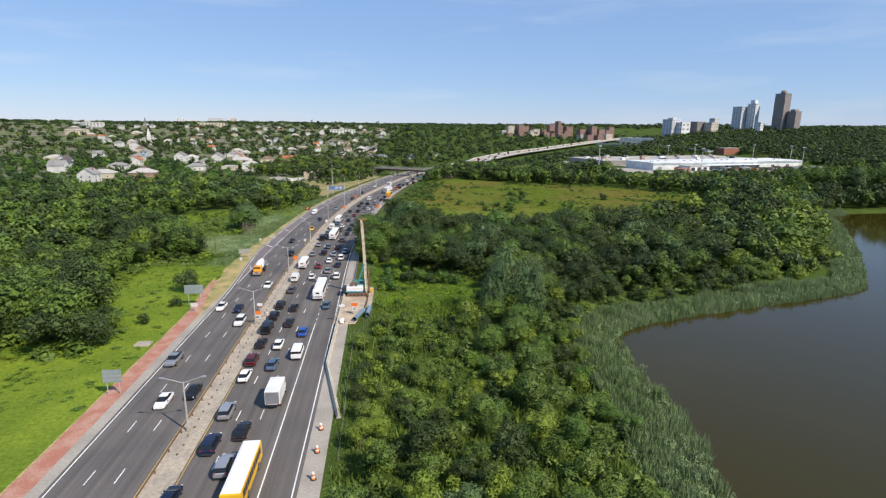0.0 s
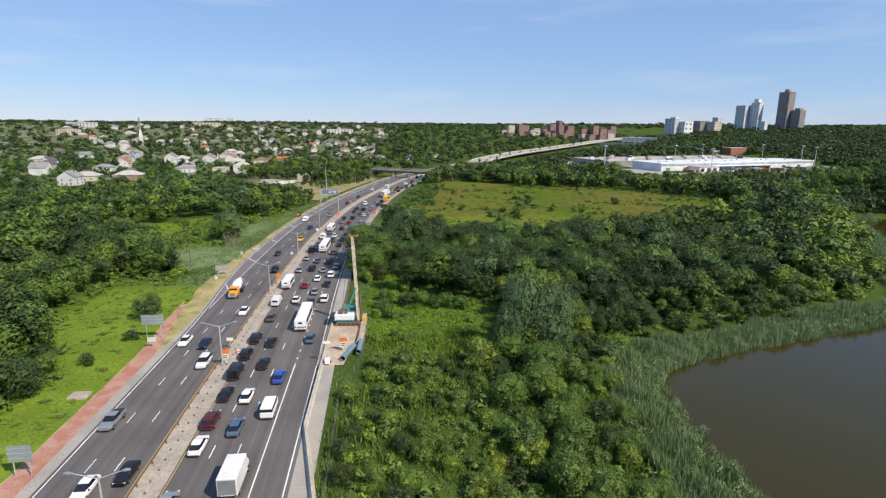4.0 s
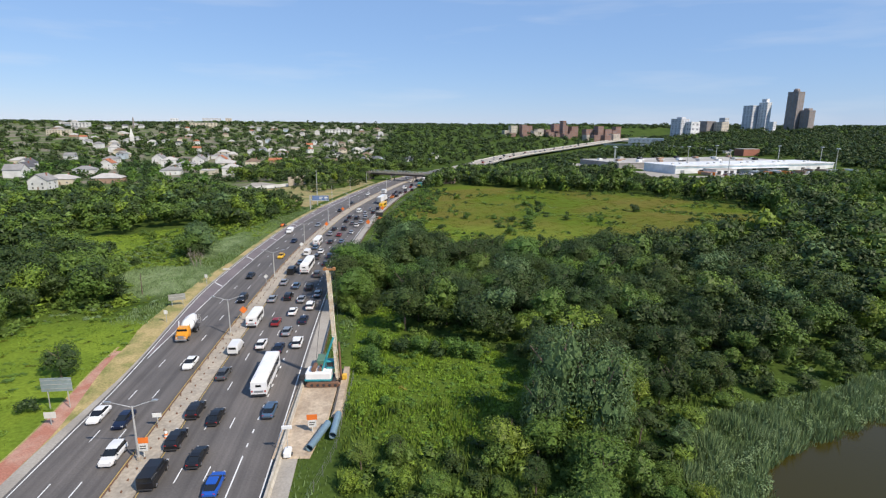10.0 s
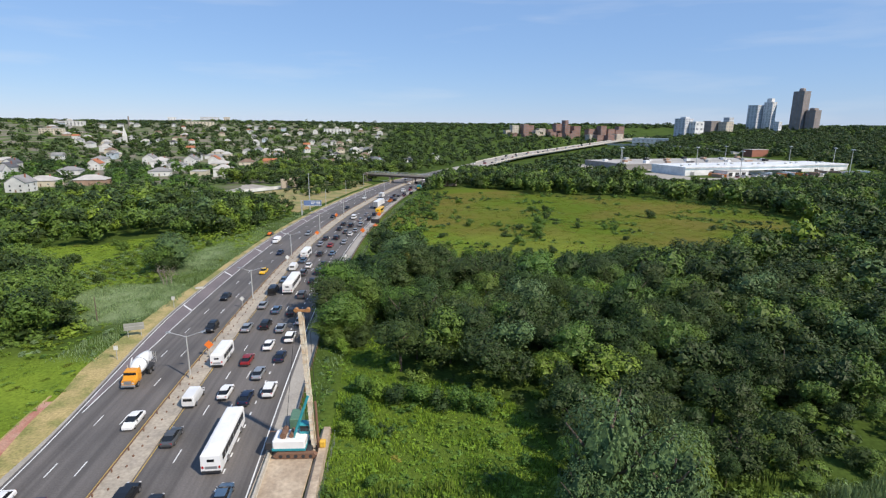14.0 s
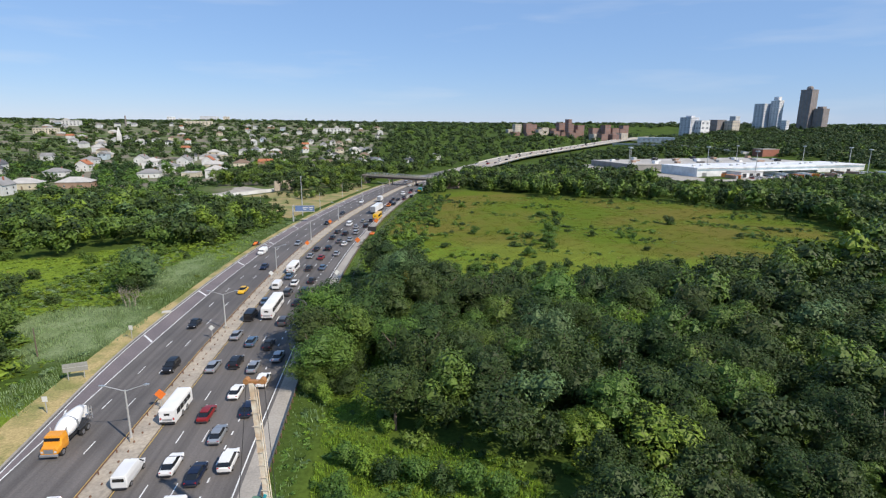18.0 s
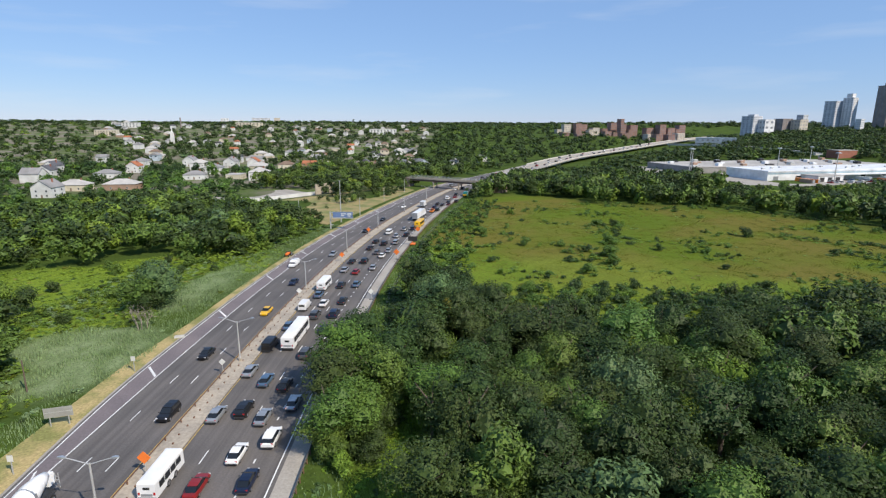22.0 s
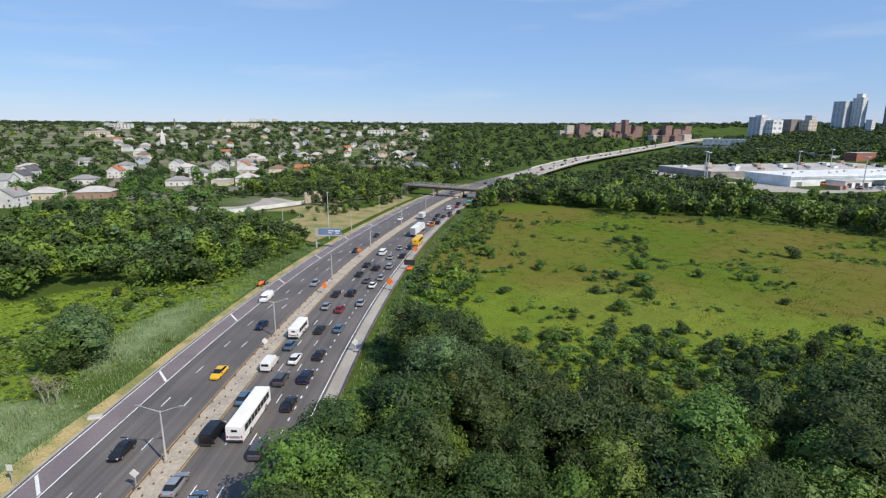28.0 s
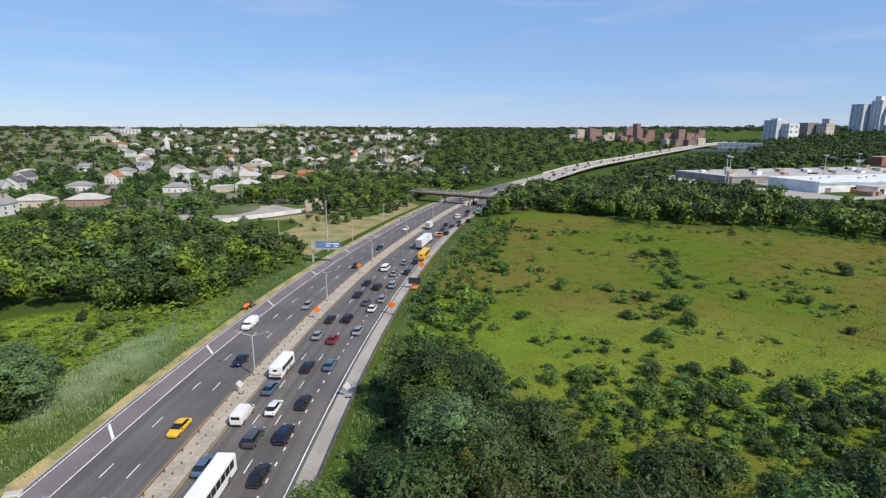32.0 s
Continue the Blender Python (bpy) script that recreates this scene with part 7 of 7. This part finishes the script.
part("roof", Geo().box(147.5, 384.5, -.5, 75.5, 5.6, 6.2, .1), WH_ROOF, ob, "pale flat roof")
for k in range(40):
    part("roof_vent", Geo().bevelbox(150 + 5.7 * k, 153 + (2 if k % 3 else 6) + 5.7 * k, 6 + 14 * (k * 3 % 5), 9 + (k % 3) + 14 * (k * 3 % 5), 6.15, 7.5 + .7 * (k % 3), .15), (STEEL, WH_WHITE, WALLS[2], TRIM)[k % 4], ob)
ob = thing("annex", yard_pose(34, -16, .04), "low white annex with a dark entrance", "building")
part("wall", Geo().box(0, 26, 0, 15.9, 0, 4.6), WH_WHITE, ob)
part("roof", Geo().box(-.4, 26.4, -.4, 15.8, 4.6, 5.1, .1), WH_ROOF, ob)
for k in range(3):
    part("loading_door", Geo().box(2 + 8 * k, 6.5 + 8 * k, -.08, -.02, .1, 3.6), TRIM, ob)
ob = thing("brick_plant_building", pose(456, 790, 0, 0, 0, 16), "square red brick plant building", "building")
part("wall", Geo().box(0, 29, 0, 16, 0, 15.2), WALLS[3], ob)
part("roof", Geo().box(-.3, 29.3, -.3, 16.3, 15.2, 15.7), WH_ROOF, ob)
for a, b in ((-20, 70), (40, -25), (70, 60), (130, 80), (205, 60), (190, -20), (-30, 55), (221, 20)):
    ob = thing("flood_light_mast", yard_pose(a, b), "tall slim flood-light mast in the yard", "light mast", "yard light masts")
    part("pole", Geo().tube([(0, 0, 0), (0, 0, 24)], [.45, .25], 6), STEEL, ob)
    part("lamp_ring", Geo().bevelbox(-1.6, 1.6, -1.6, 1.6, 23.4, 24.2, .4), ALU, ob)
yr = np.random.default_rng(4)
for k in range(64):
    a, b = yr.uniform(6, 218), yr.choice([-12, -19, -27]) + yr.uniform(-1, 1)
    m = yard_pose(a, b, .06)
    kind, color = ("box", "white") if k % 5 == 0 else (("suv", "van", "sedan")[k % 3], ("white", "silver", "black", "red", "white", "steel_blue")[k % 6])
    if kind == "box":
        ob = thing("cargo_container", m, "white cargo container in the yard", "container", "yard containers")
        part("body", Geo().bevelbox(-1.25, 1.25, -6, 6, .1, 2.9, .06), (PAINTS["white"], PAINTS["orange"], WALLS[2])[k % 3], ob)
        part("door", Geo().box(-1.1, 1.1, -6.05, -5.98, .2, 2.8), PAINTS["silver"], ob)
    else:
        s = CARS[kind]
        ob = thing("parked_car", m, f"{WORDS.get(color, color)} car parked in the yard", "car", "cars in the yard")
        painted("body", shared((kind, "body"), None, None), PAINTS[color], ob)
        part("window_glass", shared((kind, "window_glass"), None, None), None, ob)
        painted("roof", shared((kind, "roof"), None, None), PAINTS[color], ob)

# ---------------------------------------------------------------- skyline
FAR_PANE = material("far_window", (0.19, 0.21, 0.24), .3, vary=.2, grain=.5)


def tower(name, x, y, w, d, z0, top, wall, label, rows, cols, turn=0.0, crown=None, category="tower block"):
    """A high building with a raised grid of dark windows on two faces."""
    ob = thing(name, pose(x, y, z0, 0, 0, turn), label, category)
    h = top - z0
    part("wall", Geo().box(-w / 2, w / 2, -d / 2, d / 2, -8, h), wall, ob)
    part("roof", Geo().box(-w / 2 - .3, w / 2 + .3, -d / 2 - .3, d / 2 + .3, h, h + 1.2), wall, ob)
    for r in range(rows):
        z, g = h * (r + .35) / rows, Geo()
        for c in range(cols):
            x0 = -w / 2 + w * (c + .22) / cols
            g.box(x0, x0 + w / cols * .42, -d / 2 - .18, -d / 2 + .05, z, z + h / rows * .40)
        for c in range(3):
            y0 = -d / 2 + d * (c + .22) / 3
            g.box(-w / 2 - .18, -w / 2 + .05, y0, y0 + d / 3 * .40, z, z + h / rows * .40)
        tagged(part("window_strip", g, FAR_PANE, ob), kind="stuff")
    if crown:
        part("roof_plant", crown, wall, ob)
    return ob


T_DARK, T_GREY, T_WHITE = material("brown_grey_tower", (0.25, 0.215, 0.20), .7, vary=.06, grain=.2), material("grey_tower", (0.55, 0.57, 0.60), .7, vary=.06, grain=.2), material("white_tower", (0.68, 0.69, 0.70), .7, vary=.05, grain=.2)
T_BRICK, T_BEIGE = material("russet_brick_block", (0.28, 0.165, 0.13), .85, vary=.1, grain=.3), material("beige_tower", (0.55, 0.49, 0.40), .7, vary=.05, grain=.2)
TURN = 24
n8 = lambda r, z: [(r * math.cos(k * math.pi / 4), r * math.sin(k * math.pi / 4), z) for k in range(8)]
tower("dark_tower", 926, 1369, 26, 26, 28, 130, T_DARK, "tall brown-grey tower with a round roof plant", 24, 5, TURN, Geo().rings([n8(7, 100), n8(7, 108), n8(5, 111)]))
tower("stepped_tower", 948, 1350, 24, 22, 28, 86, T_DARK, "brown tower block of middle height", 13, 5, TURN, Geo().box(-8, 8, -6, 6, 58, 64))
tower("grey_tower", 852, 1423, 30, 26, 28, 99, T_GREY, "broad grey tower block", 18, 7, TURN)
tower("white_tower", 874, 1404, 17, 22, 28, 106, T_WHITE, "slim white tower block", 20, 3, TURN, Geo().box(-6, 6, -6, 6, 80, 88))
tower("curved_block", 640, 1365, 28, 30, 12, 64, T_GREY, "grey stepped apartment block", 13, 5, TURN, Geo().box(-4, 9, -8, 8, 50, 57))
tower("white_slab", 664, 1353, 30, 22, 12, 57, T_WHITE, "blank white slab block", 4, 2, TURN)
tower("dark_slab", 718, 1381, 32, 22, 20, 59, T_DARK, "dark slab block on the skyline", 9, 6, TURN)
tower("beige_slab", 745, 1366, 26, 22, 20, 57, T_BEIGE, "beige slab block on the skyline", 5, 3, TURN)
tower("low_white_block", 836, 1309, 12, 12, 25, 58, T_WHITE, "distant small white block", 8, 4, TURN)
tower("grey_stub", 770, 1400, 16, 16, 20, 68, T_GREY, "slim grey block on the skyline", 8, 2, TURN)
tower("hospital_slab", -905, 2498, 76, 24, 28, 70, T_GREY, "long grey slab on the skyline", 9, 14, 20)
tower("hospital_wing", -842, 2524, 26, 20, 28, 70, T_BEIGE, "pale block beside the long slab", 7, 3, 20)
tower("white_block", -1043, 2445, 32, 22, 28, 67, T_WHITE, "small white block on the skyline", 6, 3, 20)
tower("white_block", -1000, 2470, 50, 22, 28, 60, T_WHITE, "low white block on the skyline", 4, 5, 20)
for x, y, w, top in ((225, 1346, 20, 56), (248, 1340, 16, 58), (270, 1312, 14, 50), (298, 1280, 18, 47), (318, 1300, 12, 44), (340, 1318, 16, 57), (354, 1314, 12, 50), (378, 1205, 16, 42), (400, 1198, 18, 42), (372, 1240, 14, 42), (205, 1330, 14, 50), (212, 1290, 18, 44), (240, 1270, 22, 42), (262, 1350, 18, 56), (284, 1330, 20, 54), (306, 1340, 15, 52), (326, 1345, 18, 60), (346, 1350, 10, 68), (332, 1270, 22, 44), (366, 1330, 21, 55), (392, 1300, 24, 54), (414, 1290, 18, 56), (436, 1300, 21, 54), (455, 1310, 16, 52), (424, 1215, 20, 44), (470, 1330, 18, 55)):
    tower("brick_apartments", x, y, w * .80, 18, 12, top - (16 if top < 55 else 11), (T_BRICK, T_BRICK, T_BEIGE)[w % 3], ("red brick apartment block on the hillside", "red brick apartment block on the hillside", "beige brick apartment block on the hillside")[w % 3], 8, max(4, int(w / 6)), 12 + (x % 5), category="apartment block")
tower("blue_roofed_hall", 455, 1120, 66, 30, 8, 22, material("blue_grey_cladding", (0.30, 0.37, 0.43), .6, vary=.06, grain=.3), "low blue-grey hall beside the viaduct", 2, 8, -22)
ob = thing("church", pose(-462, 950, float(land_z(-462, 950)) - 12, 0, 0, 25), "white church with a pointed spire", "church")
part("nave", Geo().box(-8, 8, 0, 30, -1, 12), WALLS[0], ob)
part("nave_roof", Geo().rings([[(-8.6, y, 11.8), (8.6, y, 11.8), (0, y, 18)][::-1] for y in (-.5, 30.5)]), ROOFS[1], ob)
part("bell_tower", Geo().box(-3, 3, -7, -1, -1, 26), WALLS[0], ob)
part("spire", Geo().rings([[(-3.3, -7.3, 26), (3.3, -7.3, 26), (3.3, -.7, 26), (-3.3, -.7, 26)], [(-.2, -4.2, 40), (.2, -4.2, 40), (.2, -3.8, 40), (-.2, -3.8, 40)]]), WALLS[0], ob, "white spire")
ob = thing("chimney_stack", pose(-685, 1399, 25), "slim dark chimney stack on the skyline", "chimney")
part("flue", Geo().tube([(0, 0, 0), (0, 0, 34)], [2.2, 1.5], 10), T_DARK, ob)

# viaduct walls along the far motorway, and a second viaduct
strip("viaduct_wall", 690, 1500, -11.9, -11.4, 1.0, JERSEY, 8, 3.0, "pale concrete wall of the far viaduct", "wall")
strip("viaduct_wall_east", 690, 1500, 12.0, 12.5, 1.1, JERSEY, 8, 3.0, "pale concrete wall of the far viaduct", "wall")
vr = np.random.default_rng(9)
for k in range(54):
    y = 480 + k * 11 + vr.uniform(-3, 3)
    px, py, pz = on_road(y, (4.8, 8.4, -5.0)[k % 3])
    car(("sedan", "suv", "van", "sedan")[k % 4], ("white", "black", "silver", "white", "red", "navy", "grey")[k % 7], px, py)


def side_ramp(points, label):
    """A pale elevated road with a parapet on both sides, on round piers."""
    ob = thing("side_viaduct", pose(0, 0, 0), label, "bridge", kind="structure")
    ps = [Vector(p) for p in points]
    sides = []
    for i in range(len(ps)):
        way = (ps[min(i + 1, len(ps) - 1)] - ps[max(i - 1, 0)]).normalized()
        sides.append(Vector((way.y, -way.x, 0)).normalized())
    for name, c, w, lo, hi in (("deck", 0, 5, -1.6, 0), ("parapet", -4.8, .3, 0, 1.2), ("parapet", 4.8, .3, 0, 1.2)):
        g = Geo().rings([[p + s * (c - w) + Vector((0, 0, lo)), p + s * (c + w) + Vector((0, 0, lo)), p + s * (c + w) + Vector((0, 0, hi)), p + s * (c - w) + Vector((0, 0, hi))] for p, s in zip(ps, sides)])
        g.f = [tuple(reversed(f)) for f in g.f]
        part(name, g, JERSEY, ob)
    for p, s in zip(ps, sides):
        part("pier", Geo().tube([(p.x, p.y, -2), (p.x, p.y, p.z - 1.5)], 1.2, 8), JERSEY, ob)


side_ramp(((352, 1060, 13), (388, 994, 14), (412, 930, 14), (432, 875, 13), (446, 810, 10)), "pale concrete ramp curving off the far viaduct")
side_ramp(((424, 1199, 16), (470, 1172, 16), (520, 1142, 15), (600, 1095, 14), (720, 1045, 13)), "pale concrete viaduct branching to the east")
